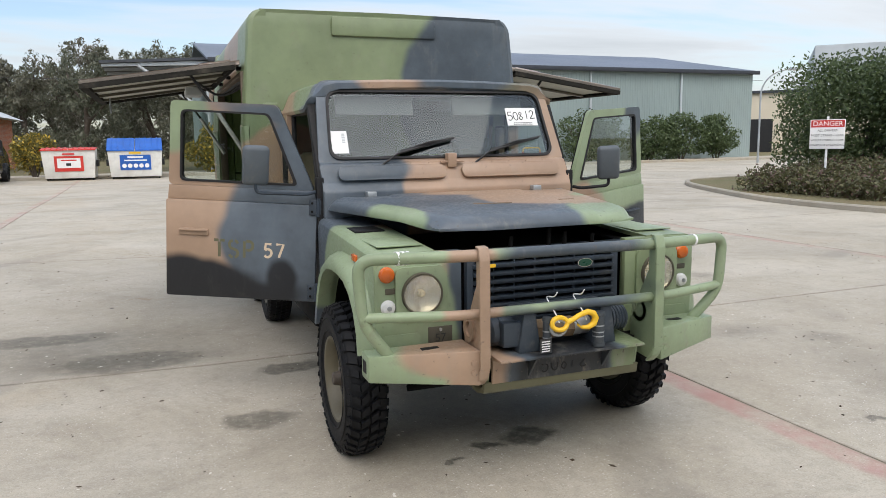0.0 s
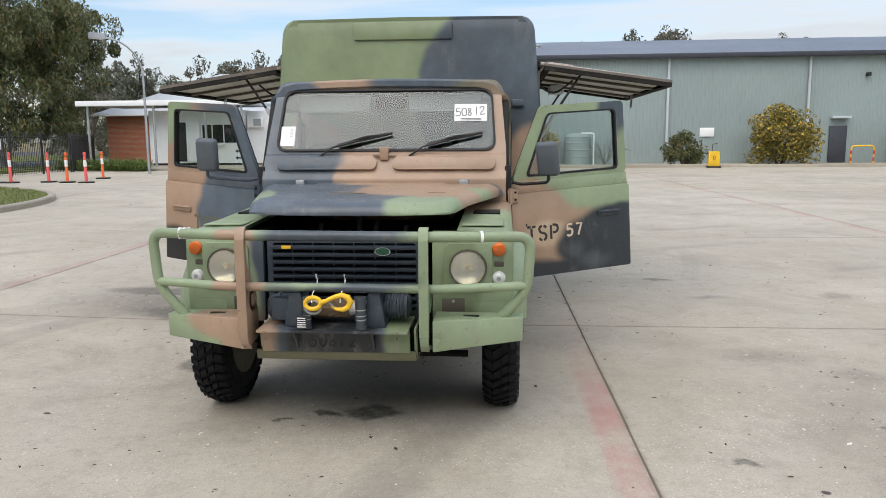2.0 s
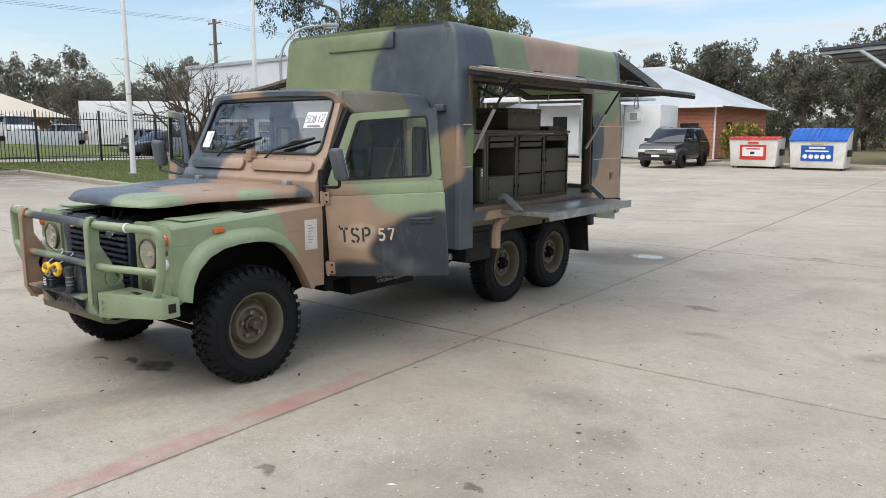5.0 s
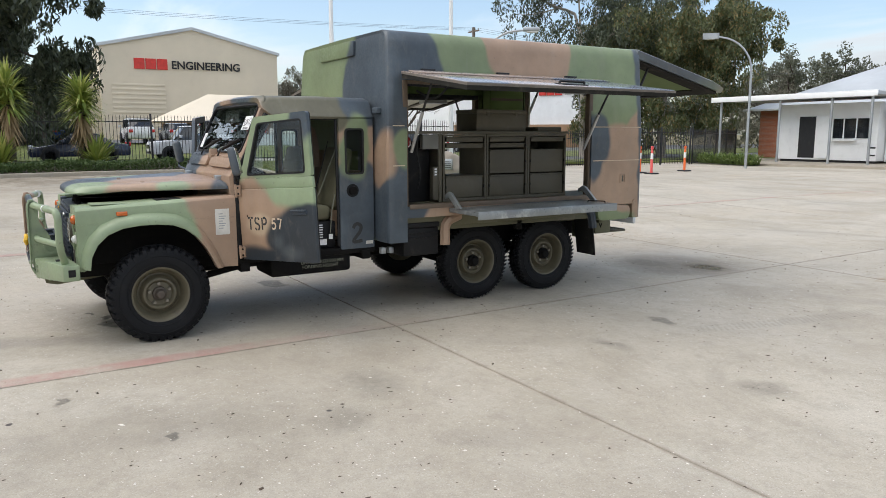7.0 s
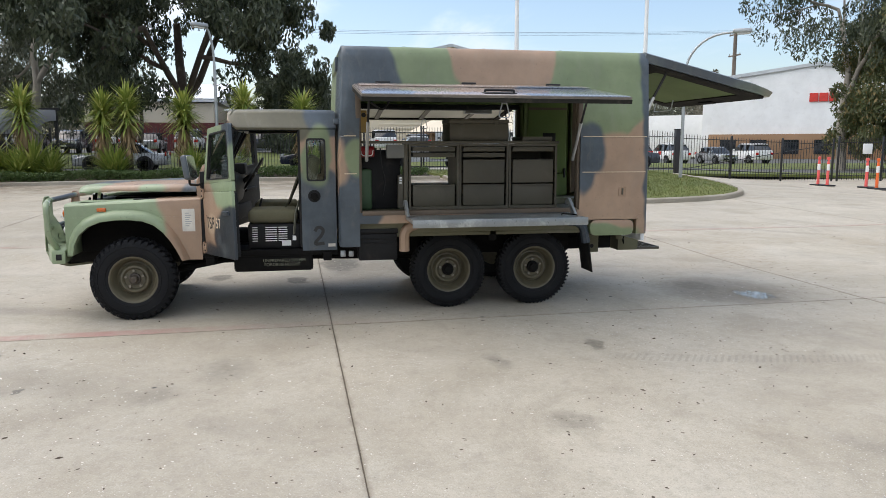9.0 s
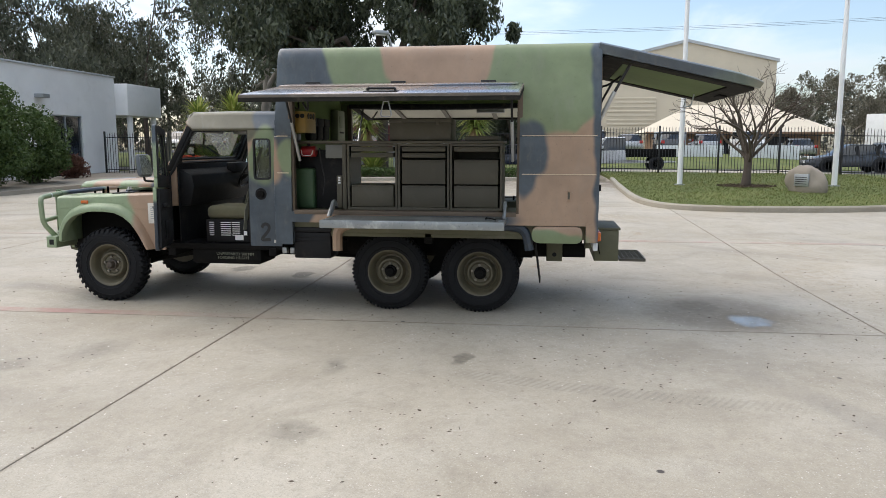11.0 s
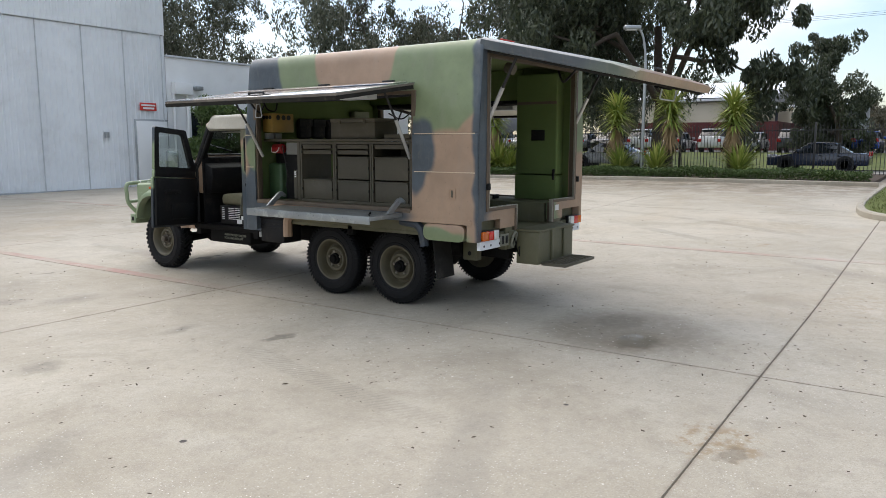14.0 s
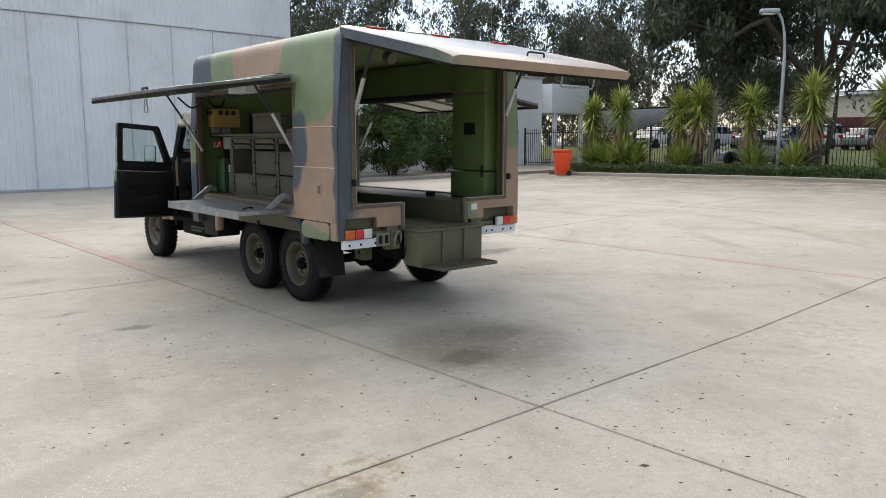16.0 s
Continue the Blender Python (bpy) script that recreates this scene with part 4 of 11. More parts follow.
def works(name, label, m, wide, deep, eave, ridge, material, sign_x, sign_z, sign_h, door):
    """A big gabled workshop whose gable faces -y of its own pose, with its name board."""
    ob = base(name, label, "building", m)
    part("wall", bm_prism(BM(), [(-wide / 2, 0), (wide / 2, 0), (wide / 2, eave), (0, ridge), (-wide / 2, eave)], "y", 0, deep), material, ob)
    part("barge", bm_prism(BM(), [(-wide / 2 - 0.3, eave - 0.1), (0, ridge - 0.0), (wide / 2 + 0.3, eave - 0.1), (wide / 2 + 0.3, eave + 0.3), (0, ridge + 0.4), (-wide / 2 - 0.3, eave + 0.3)], "y", -0.25, deep + 0.2), m_pale, ob)
    if door:
        r = part("roller_door", bm_prism(BM(), [(door[0], 0), (door[1], 0), (door[1], door[2]), (door[0], door[2])], "y", -0.12, -0.02), m_cream, ob, "cream roller shutter door")
        for i in range(14):
            z = 0.3 + i * (door[2] - 0.3) / 14
            boxpart("slat", (door[0] + 0.05, door[1] - 0.05, -0.17, -0.11, z, z + 0.28), m_cream, r, bevel=0.05)
    h = sign_h
    # company letters drawn as plain red blocks, the trade word lettered
    for i in range(3):
        x = sign_x + i * h * 1.05
        part("red_block", bm_prism(BM(), [(x, sign_z - h / 2), (x + h * 0.95, sign_z - h / 2), (x + h * 0.95, sign_z + h / 2), (x, sign_z + h / 2)], "y", -0.16, -0.02), m_red, ob, "red block of the company sign")
    words("sign_lettering", "ENGINEERING", h * 1.05, facing((sign_x + h * 3.4, -0.1, sign_z - 0.05 * h), (1, 0, 0), (0, 0, 1)), m_black, ob, 0.04, "LEFT", bold=0.022)
    return ob


cream = works("cream_workshop", "large cream gabled workshop with a red and black sign", pose(-99, 23.2, 0, 0, 0, 90), 23.6, 40, 13.0, 15.7, m_cream, -7.6, 11.0, 1.38, (-10.5, -3.8, 8.7))
boxpart("side_wing", (-19.5, -11.7, 1, 30, 0, 8.6), m_cream, cream)
white_works = works("white_workshop", "large white workshop with a red and black sign", pose(-71.5, 62.0, 0, 0, 0, 45.5), 26, 40, 9.6, 11.0, m_white, -0.6, 7.3, 1.0, None)
boxpart("side_wing", (-28, -13, 4, 24, 0, 5.7), m_white, white_works)
boxpart("shopfront", (-12, 11, -0.6, 0, 0, 3.0), paint("ochre shopfront", (0.27, 0.16, 0.085), 0.7, amount=0.3, size=0.6), white_works)
for i in range(6):
    boxpart("shop_window", (-10.5 + 3.6 * i, -8.6 + 3.6 * i, -0.66, -0.58, 0.6, 2.3), m_darkglass, white_works, bevel=0)
roof_house = base("cream_cottage", "low cream office with a pale hipped roof and brown verandah", "house", pose(-78, 27, 0, 0, 0, 90))
m_tanwall = paint("brown render", (0.27, 0.165, 0.10), 0.7, amount=0.2, size=0.6)
boxpart("wall", (-10, 7.6, 1.5, 12, 0, 3.1), m_tanwall, roof_house, bevel=0)
bm = BM()
ev = [bm.verts.new(p) for p in ((-11.5, 0, 3.2), (9.2, 0, 3.2), (9.2, 14, 3.2), (-11.5, 14, 3.2))]
rd = [bm.verts.new(p) for p in ((-5.5, 7, 6.5), (3.0, 7, 6.5))]
for f in ((ev[0], ev[1], rd[1], rd[0]), (ev[1], ev[2], rd[1]), (ev[2], ev[3], rd[0], rd[1]), (ev[3], ev[0], rd[0]), tuple(ev[::-1])):
    bm.faces.new(f)
part("roof", bm, m_cream, roof_house)
boxpart("gutter", (-11.5, 9.2, -0.1, 0, 2.98, 3.22), m_tanwall, roof_house)
# black panel painted for the shade within the opening
boxpart("unlit_opening_panel", (0.6, 4.2, 1.40, 1.52, 0.1, 2.7), m_black, roof_house, bevel=0)
for i in range(3):
    boxpart("window", (-9 + i * 3.1, -7.3 + i * 3.1, 1.42, 1.52, 0.3, 2.5), m_darkglass, roof_house, bevel=0)

# ---- the truck ----
# x to its left, y to its rear from the front axle, z up
m_body = camo("body camouflage", TAN, [
    ((-0.9, 0.75, 1.3), (0.62, 0.55, 0.95), SLATE), ((-0.55, 0.75, 1.42), (0.30, 0.35, 0.12), DARK),
    ((0.92, -0.22, 0.80), (0.52, 0.56, 0.62), FADED), ((-0.95, -0.22, 0.80), (0.58, 0.66, 0.62), FADED),
    ((0.45, -0.55, 0.85), (0.22, 0.2, 0.5), GREEN),
    ((-0.40, -0.58, 0.90), (0.10, 0.2, 0.36), DARK), ((0.45, 1.32, 1.98), (1.0, 0.46, 0.34), OLIVE), ((-0.78, 1.35, 1.95), (0.20, 0.28, 0.2), GREEN), ((0.2, 0.9, 2.0), (0.30, 0.2, 0.1), DARK),
    ((0.75, 1.88, 1.95), (0.5, 0.30, 0.25), DARK), ((0.95, 1.75, 0.95), (0.35, 0.35, 0.50), DARK), ((0.9, 1.72, 1.55), (0.25, 0.16, 0.30), GREEN),
    ((0.0, -0.48, 1.20), (0.42, 0.16, 0.12), DARK)])
m_bonnet = camo("bonnet camouflage", SLATE, [
    ((0.40, 0.16, 1.27), (0.48, 0.46, 0.3), TAN), ((0.75, -0.05, 1.25), (0.3, 0.5, 0.3), TAN), ((0.12, 0.50, 1.3), (0.35, 0.16, 0.3), TAN),
    ((0.44, -0.52, 1.23), (0.27, 0.26, 0.2), FADED), ((-0.66, -0.20, 1.22), (0.17, 0.34, 0.2), FADED), ((0.74, 0.16, 1.25), (0.16, 0.15, 0.1), FADED)], rough=0.38, scratch=0.6)
m_box = camo("box camouflage", GREEN, [
    ((1.0, 3.55, 2.62), (0.55, 0.56, 0.62), TAN), ((-0.95, 3.2, 2.3), (0.4, 0.7, 0.9), TAN),
    ((1.12, 4.75, 1.15), (0.35, 0.62, 0.62), TAN), ((1.12, 5.1, 1.5), (0.3, 0.35, 0.42), TAN),
    ((1.15, 3.2, 0.95), (0.2, 1.3, 0.12), TAN), ((-0.85, 1.95, 1.35), (0.42, 0.4, 0.42), TAN), ((-1.0, 5.0, 1.1), (0.3, 0.3, 0.5), TAN),
    ((1.06, 1.95, 1.78), (0.98, 0.66, 1.12), DARK), ((1.14, 4.47, 1.62), (0.14, 0.12, 0.24), DARK), ((1.14, 4.36, 1.50), (0.14, 0.11, 0.32), DARK), ((1.15, 3.75, 0.93), (0.15, 0.60, 0.09), DARK),
    ((1.15, 2.09, 1.50), (0.20, 0.11, 0.15), GREEN), ((1.02, 1.93, 1.42), (0.20, 0.09, 0.22), TAN), ((1.10, 5.14, 1.70), (0.30, 0.15, 2.2), DARK),
    ((1.14, 2.0, 0.92), (0.3, 0.34, 0.33), DARK), ((1.1, 4.66, 0.74), (0.4, 0.30, 0.11), GREEN), ((0.55, 5.06, 0.93), (0.42, 0.12, 0.14), TAN), ((-0.75, 5.06, 1.05), (0.3, 0.12, 0.3), TAN)])
m_doorl = camo("near door camouflage", FADED, [
    ((0.12, 0, 0.85), (0.40, 0.4, 0.45), TAN), ((0.85, 0, 1.75), (0.14, 0.4, 0.16), DARK), ((0.42, 0, 1.04), (0.20, 0.4, 0.05), TAN),
    ((0.24, 0, 0.93), (0.17, 0.4, 0.10), (0.46, 0.35, 0.24)), ((0.78, 0, 0.84), (0.42, 0.4, 0.25), INK), ((0.30, 0, 0.64), (0.34, 0.4, 0.10), INK),
    ((0.62, 0, 0.72), (0.10, 0.4, 0.05), (0.075, 0.09, 0.10)), ((0.50, 0, 0.80), (0.05, 0.4, 0.06), (0.07, 0.085, 0.095))], soft=0.03, scratch=0.3)
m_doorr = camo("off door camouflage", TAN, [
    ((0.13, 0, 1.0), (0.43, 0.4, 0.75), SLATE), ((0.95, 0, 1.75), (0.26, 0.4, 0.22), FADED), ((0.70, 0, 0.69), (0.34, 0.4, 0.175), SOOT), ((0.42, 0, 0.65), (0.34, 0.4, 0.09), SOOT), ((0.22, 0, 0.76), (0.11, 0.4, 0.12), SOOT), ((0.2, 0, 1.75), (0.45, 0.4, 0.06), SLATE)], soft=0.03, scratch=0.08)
m_bar = camo("bar camouflage", FADED, [
    ((0.0, -0.8, 1.1), (0.36, 0.3, 0.12), DARK), ((0.02, -0.8, 0.86), (0.36, 0.3, 0.06), DARK), ((-0.50, -0.78, 0.82), (0.14, 0.3, 0.50), TAN),
    ((-0.60, -0.75, 0.66), (0.20, 0.3, 0.14), TAN), ((0.0, -0.9, 0.55), (0.30, 0.3, 0.13), DARK)], scratch=0.5)
m_traycamo = camo("chipped tray camouflage", DARK, [
    ((0.0, -0.9, 0.55), (0.26, 0.5, 0.4), (0.020, 0.023, 0.027)), ((-0.40, -0.9, 0.55), (0.10, 0.5, 0.3), TAN), ((0.40, -0.9, 0.55), (0.12, 0.5, 0.3), GREEN)], scratch=0.9)
# warm tint puts the lamps' yellowish glow into the bowl colour
m_reflector = flatmat("silvered lamp bowl", (0.96, 0.91, 0.76), 0.22, 0.85, amount=0.02)
m_tray = paint("scuffed dark tray paint", (0.040, 0.048, 0.055), 0.55, amount=0.55, dirt=(0.13, 0.12, 0.085), size=6)
m_flap = camo("flap camouflage", GREEN, [
    ((0.1, 5.75, 2.4), (0.95, 0.6, 0.4), SLATE), ((-0.3, 5.4, 2.5), (0.75, 0.28, 0.4), DARK), ((1.08, 5.6, 2.4), (0.13, 0.95, 0.7), DARK), ((0.0, 6.5, 2.2), (1.0, 0.22, 0.3), TAN), ((-0.9, 6.2, 2.3), (0.4, 0.6, 0.3), TAN)], soft=0.06, rough=0.42)
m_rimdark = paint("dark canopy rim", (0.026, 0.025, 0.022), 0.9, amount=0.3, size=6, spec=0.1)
m_liner = paint("grey-white canopy liner", (0.50, 0.50, 0.43), 0.55, amount=0.35, size=3)
# paler than the box paint: sky sheen is put into these base colours
m_can = camo("canopy camouflage with sky sheen", (0.36, 0.29, 0.245), [
    ((1.9, 3.95, 2.1), (0.75, 0.55, 0.3), (0.17, 0.195, 0.24)), ((2.0, 2.3, 2.1), (0.35, 0.22, 0.3), (0.17, 0.195, 0.24)), ((-1.7, 3.0, 2.1), (0.6, 0.7, 0.3), (0.17, 0.195, 0.24)), ((1.5, 4.5, 2.1), (0.9, 0.25, 0.3), (0.19, 0.225, 0.16))], rough=0.28, scratch=0.15)
for mt in (m_can, m_flap):                               # old gloss that mirrors the sky at a slant
    bs = mt.node_tree.nodes["Principled BSDF"]
    bs.inputs["Coat Weight"].default_value, bs.inputs["Coat Roughness"].default_value = (0.9, 0.16) if mt is m_can else (0.5, 0.30)
m_olive2 = paint("olive drab steel", (0.088, 0.078, 0.054), 0.55, amount=0.25, size=5)
m_khaki = paint("khaki wheel paint", (0.105, 0.092, 0.058), 0.5, amount=0.75, dirt=(0.055, 0.045, 0.034), size=9)
m_inner = paint("bright olive interior", (0.140, 0.195, 0.072), 0.75, amount=0.25, size=3, spec=0.2)
m_deck = paint("worn olive deck", (0.12, 0.115, 0.065), 0.6, amount=0.5, size=4)
m_slate = paint("dark blue grille plastic", (0.030, 0.042, 0.058), 0.5, amount=0.3, size=8)
# near-black, so part of the shade beneath the truck is in this colour
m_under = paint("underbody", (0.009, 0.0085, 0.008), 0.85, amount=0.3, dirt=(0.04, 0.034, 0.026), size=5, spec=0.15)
m_trim = paint("black interior trim", (0.007, 0.007, 0.008), 0.6, amount=0.12, spec=0.3)
m_zinc = paint("scratched grey shelf", (0.27, 0.29, 0.295), 0.32, 0.45, amount=0.9, dirt=(0.62, 0.63, 0.62), size=5)
m_chrome = flatmat("bright steel", (0.72, 0.71, 0.68), 0.20, 1.0, amount=0.02)
m_silver = paint("silver strut", (0.50, 0.50, 0.49), 0.35, 0.6, amount=0.15)
m_browned = paint("worn brown frame paint", (0.125, 0.092, 0.064), 0.6, amount=0.4, dirt=(0.055, 0.048, 0.038), size=7)
m_mirror = paint("slate mirror shell", (0.085, 0.100, 0.115), 0.55, amount=0.3, size=9)
m_winch = paint("slate winch paint", (0.040, 0.052, 0.066), 0.45, amount=0.55, dirt=(0.15, 0.145, 0.135), size=16)
m_webbing = paint("grey-green webbing", (0.20, 0.20, 0.155), 0.9, amount=0.3, size=20, bump=0.4)
m_curtain = paint("dark navy rolled canvas", (0.012, 0.014, 0.020), 0.85, amount=0.3, size=10, bump=0.4)
m_palegreen = paint("pale green cabinet paint", (0.27, 0.30, 0.22), 0.5, amount=0.25, size=6)
m_seal = flatmat("rubber seal", (0.007, 0.007, 0.008), 0.6)
m_amber = flatmat("amber lens", (0.58, 0.115, 0.008), 0.14, spec=0.8)
m_redlens = flatmat("red lens", (0.55, 0.02, 0.015), 0.18, spec=0.8)
m_clear = flatmat("clear lens", (0.66, 0.66, 0.64), 0.18, spec=0.8)
m_stencil = flatmat("stencil black", (0.03, 0.03, 0.03), 0.7)
m_cream2 = flatmat("stencil cream", (0.62, 0.50, 0.36), 0.7)
m_canvas = paint("olive canvas", (0.135, 0.125, 0.075), 0.9, amount=0.3, size=12, bump=0.4)
m_rust = paint("rusty cable", (0.20, 0.135, 0.075), 0.75, amount=0.6, dirt=(0.34, 0.27, 0.18), size=18, bump=0.5)
m_ochre = paint("ochre painted box", (0.42, 0.27, 0.07), 0.5, amount=0.25)
m_label = paint("worn paper label", (0.62, 0.60, 0.55), 0.7, amount=0.45, dirt=(0.35, 0.28, 0.21), size=14)


def glass_mat(name, tint, rough=0.0):
    m = Tree(name)
    m.set(base_color=tint, roughness=rough, ior=1.45)
    m.bsdf.inputs["Transmission Weight"].default_value = 1.0
    return m.mat


def thin_glass(name):
    """Clear ribbed lamp glass, so thin that it bends no light: see-through with a gloss."""
    m = Tree(name)
    clear = m.node("ShaderNodeBsdfTransparent")
    clear.inputs[0].default_value = (0.95, 0.94, 0.90, 1)
    m.set(base_color=(0.90, 0.89, 0.86), roughness=0.06, ior=1.5)
    rib = m.node("ShaderNodeTexWave", bands_direction="X")
    m.put(rib.inputs["Vector"], m.coords())
    rib.inputs["Scale"].default_value, rib.inputs["Distortion"].default_value = 26.0, 2.0
    m.bump(rib.outputs["Fac"], 0.8, 0.01)
    mx = m.node("ShaderNodeMixShader")
    mx.inputs[0].default_value = 0.76
    m.put(mx.inputs[1], m.bsdf.outputs[0])
    m.put(mx.inputs[2], clear.outputs[0])
    out = [n for n in m.mat.node_tree.nodes if n.bl_idname == "ShaderNodeOutputMaterial"][0]
    m.put(out.inputs[0], mx.outputs[0])
    return m.mat


def pane_glass(name, tint, gloss, slant=0.7):
    """A thin flat pane: clear and faintly tinted, with a mirror gloss that grows at a slant."""
    m = Tree(name)
    clear = m.node("ShaderNodeBsdfTransparent")
    clear.inputs[0].default_value = (*tint, 1)
    shine = m.node("ShaderNodeBsdfGlossy")
    shine.inputs["Roughness"].default_value = 0.012
    shine.inputs["Color"].default_value = (0.93, 0.97, 1.0, 1)
    fr = m.node("ShaderNodeLayerWeight")
    fr.inputs[0].default_value = 0.5
    mx = m.node("ShaderNodeMixShader")
    m.put(mx.inputs[0], m.math("ADD", m.math("MULTIPLY", m.math("POWER", fr.outputs["Facing"], 3.0), slant), gloss))
    m.put(mx.inputs[1], clear.outputs[0])
    m.put(mx.inputs[2], shine.outputs[0])
    out = [n for n in m.mat.node_tree.nodes if n.bl_idname == "ShaderNodeOutputMaterial"][0]
    m.put(out.inputs[0], mx.outputs[0])
    return m.mat


m_glass = pane_glass("cab glass", (0.86, 0.90, 0.88), 0.045)
m_screen = pane_glass("windscreen glass", (0.62, 0.66, 0.66), 0.050, 0.50)
m_lens = thin_glass("lamp glass")
# yellow here paints the warm glow seen at the lamp centre
m_bulb = flatmat("pale yellow bulb glass", (0.93, 0.80, 0.47), 0.2)
m_visor = flatmat("pale visor vinyl", (0.55, 0.55, 0.53), 0.6)

truck = base("truck", "camouflaged six-wheeled army truck with raised side flaps", "truck")


def round_poly(pts, r, n=4):
    """A closed outline with rounded corners."""
    P = [Vector((*p, 0)) for p in pts]
    out = []
    for i, b in enumerate(P):
        a, c = P[i - 1], P[(i + 1) % len(P)]
        u, v = a - b, c - b
        k = min(r, u.length * 0.45, v.length * 0.45)
        s, e = b + u.normalized() * k, b + v.normalized() * k
        for j in range(n + 1):
            t = j / n
            q = (1 - t) ** 2 * s + 2 * t * (1 - t) * b + t * t * e
            out.append((q.x, q.y))
    return out


# wheels
HUB = 0.385


def tyre_bm(n=34, tall=1.0, broad=1.0):
    bm = BM()
    prof = [(-0.080, 0.212), (-0.100, 0.226), (-0.111, 0.262), (-0.114, 0.300), (-0.108, 0.338), (-0.094, 0.364), (-0.070, 0.376), (0, 0.380),
            (0.070, 0.376), (0.094, 0.364), (0.108, 0.338), (0.114, 0.300), (0.111, 0.262), (0.100, 0.226), (0.080, 0.212)]
    rings = []
    seg = 72
    for t, r in prof:
        rings.append([bm.verts.new((t, r * math.cos(2 * math.pi * k / seg), r * math.sin(2 * math.pi * k / seg))) for k in range(seg)])
    for q, s in zip(rings, rings[1:]):
        for k in range(seg):
            bm.faces.new((q[k], q[(k + 1) % seg], s[(k + 1) % seg], s[k]))
    for r0, dr in ((0.252, 0.004), (0.318, 0.004)):      # ribs on the sidewalls
        for sd in (-1, 1):
            x = sd * (0.112 if r0 < 0.3 else 0.1135)
            q = [[bm.verts.new((x + sd * h, rr * math.cos(2 * math.pi * k / seg), rr * math.sin(2 * math.pi * k / seg))) for k in range(seg)] for rr, h in ((r0 - dr, 0), (r0, 0.004), (r0 + dr, 0))]
            for a, b in zip(q, q[1:]):
                for k in range(seg):
                    bm.faces.new((a[k], a[(k + 1) % seg], b[(k + 1) % seg], b[k]))

    def lug(x0, x1, a0, skew, width, r0, r1):
        vs = []
        for rr in (r0, r1):
            shrink = 1.0 if rr == r0 else 0.86
            for x, da in ((x0, -width * shrink), (x1, -width * shrink + skew), (x1, width * shrink + skew), (x0, width * shrink)):
                drop = 0.018 * (abs(x) / 0.1) ** 4
                a = a0 + da
                vs.append(bm.verts.new((x, (rr - drop) * math.cos(a), (rr - drop) * math.sin(a))))
        for f in ((4, 5, 6, 7), (0, 1, 5, 4), (1, 2, 6, 5), (2, 3, 7, 6), (3, 0, 4, 7)):
            bm.faces.new([vs[i] for i in f])
    st = 2 * math.pi / n
    for k in range(n):
        lug(0.054, 0.106, k * st, 0.05 * broad, 0.056 * broad, 0.368, 0.384 + 0.014 * tall)
        lug(-0.106, -0.054, (k + 0.5) * st, 0.05 * broad, 0.056 * broad, 0.368, 0.384 + 0.014 * tall)
        lug(0.006, 0.047, (k + 0.3) * st, -0.07 * broad, 0.060 * broad, 0.370, 0.386 + 0.014 * tall)
        lug(-0.047, -0.006, (k + 0.8) * st, -0.07 * broad, 0.060 * broad, 0.370, 0.386 + 0.014 * tall)
    for k in range(n):                                   # shoulder lugs reach down the wall
        for sd, ph in ((1, 0.0), (-1, 0.5)):
            a0 = (k + ph) * st + (0.05 if sd > 0 else 0.0)
            vs = [bm.verts.new((sd * x, r * math.cos(a0 + d), r * math.sin(a0 + d))) for x, r, d in ((0.100, 0.385, -0.05 * broad), (0.100, 0.385, 0.05 * broad), (0.112 + 0.006 * tall, 0.345, 0.035 * broad), (0.112 + 0.006 * tall, 0.345, -0.035 * broad), (0.104, 0.345, 0.035 * broad), (0.104, 0.345, -0.035 * broad))]
            bm.faces.new((vs[0], vs[1], vs[2], vs[3]))
            bm.faces.new((vs[3], vs[2], vs[4], vs[5]))
    for v in bm.verts:                                   # the tread stands flat on the ground
        if v.co.z < -HUB + 0.002:
            v.co.z = -HUB + 0.002
            v.co.x *= 1.04
    return bm


tyre_mes = []
for lugs, tall, broad in ((38, 1.0, 0.88), (58, 0.30, 0.56)):      # chunky in front, a finer worn tread behind
    tyre_b = tyre_bm(lugs, tall, broad)
    for v in tyre_b.verts:
        v.co.x = v.co.x * 0.90 + 0.008
    tyre_mes.append(to_mesh("tyre", tyre_b, m_rubber, 30))
rim_bm = bm_lathe(BM(), [(-0.09, 0.205), (-0.09, 0.223), (-0.08, 0.224), (-0.07, 0.206), (0.06, 0.200), (0.082, 0.210), (0.093, 0.226), (0.100, 0.224), (0.097, 0.212), (0.078, 0.196), (0.045, 0.186), (0.004, 0.177), (-0.010, 0.166), (-0.006, 0.152), (0.030, 0.139), (0.045, 0.127), (0.047, 0.113), (0.036, 0.100), (0.022, 0.094), (0.022, 0.0)], (0, 0, 0), "x", 40)
rim_me = to_mesh("wheel", rim_bm, m_khaki, 35)
hub_bm = bm_lathe(BM(), [(0.03, 0.058), (0.050, 0.054), (0.054, 0.042), (0.078, 0.036), (0.098, 0.033), (0.104, 0.026), (0.104, 0.0)], (0, 0, 0), "x", 20)
m_dustrubber = paint("dusty flap rubber", (0.022, 0.021, 0.020), 0.8, amount=0.7, dirt=(0.10, 0.093, 0.080), size=4, spec=0.2)
m_hub = paint("rusty brown hub", (0.060, 0.047, 0.035), 0.6, amount=0.5, dirt=(0.14, 0.10, 0.065), size=30)
hub_me = to_mesh("hub", hub_bm, m_hub, 30)
hubr_bm = bm_lathe(BM(), [(0.03, 0.062), (0.060, 0.058), (0.066, 0.046), (0.088, 0.042), (0.094, 0.036), (0.094, 0.0)], (0, 0, 0), "x", 20)
hubr_me = to_mesh("hub", hubr_bm, m_under, 30)
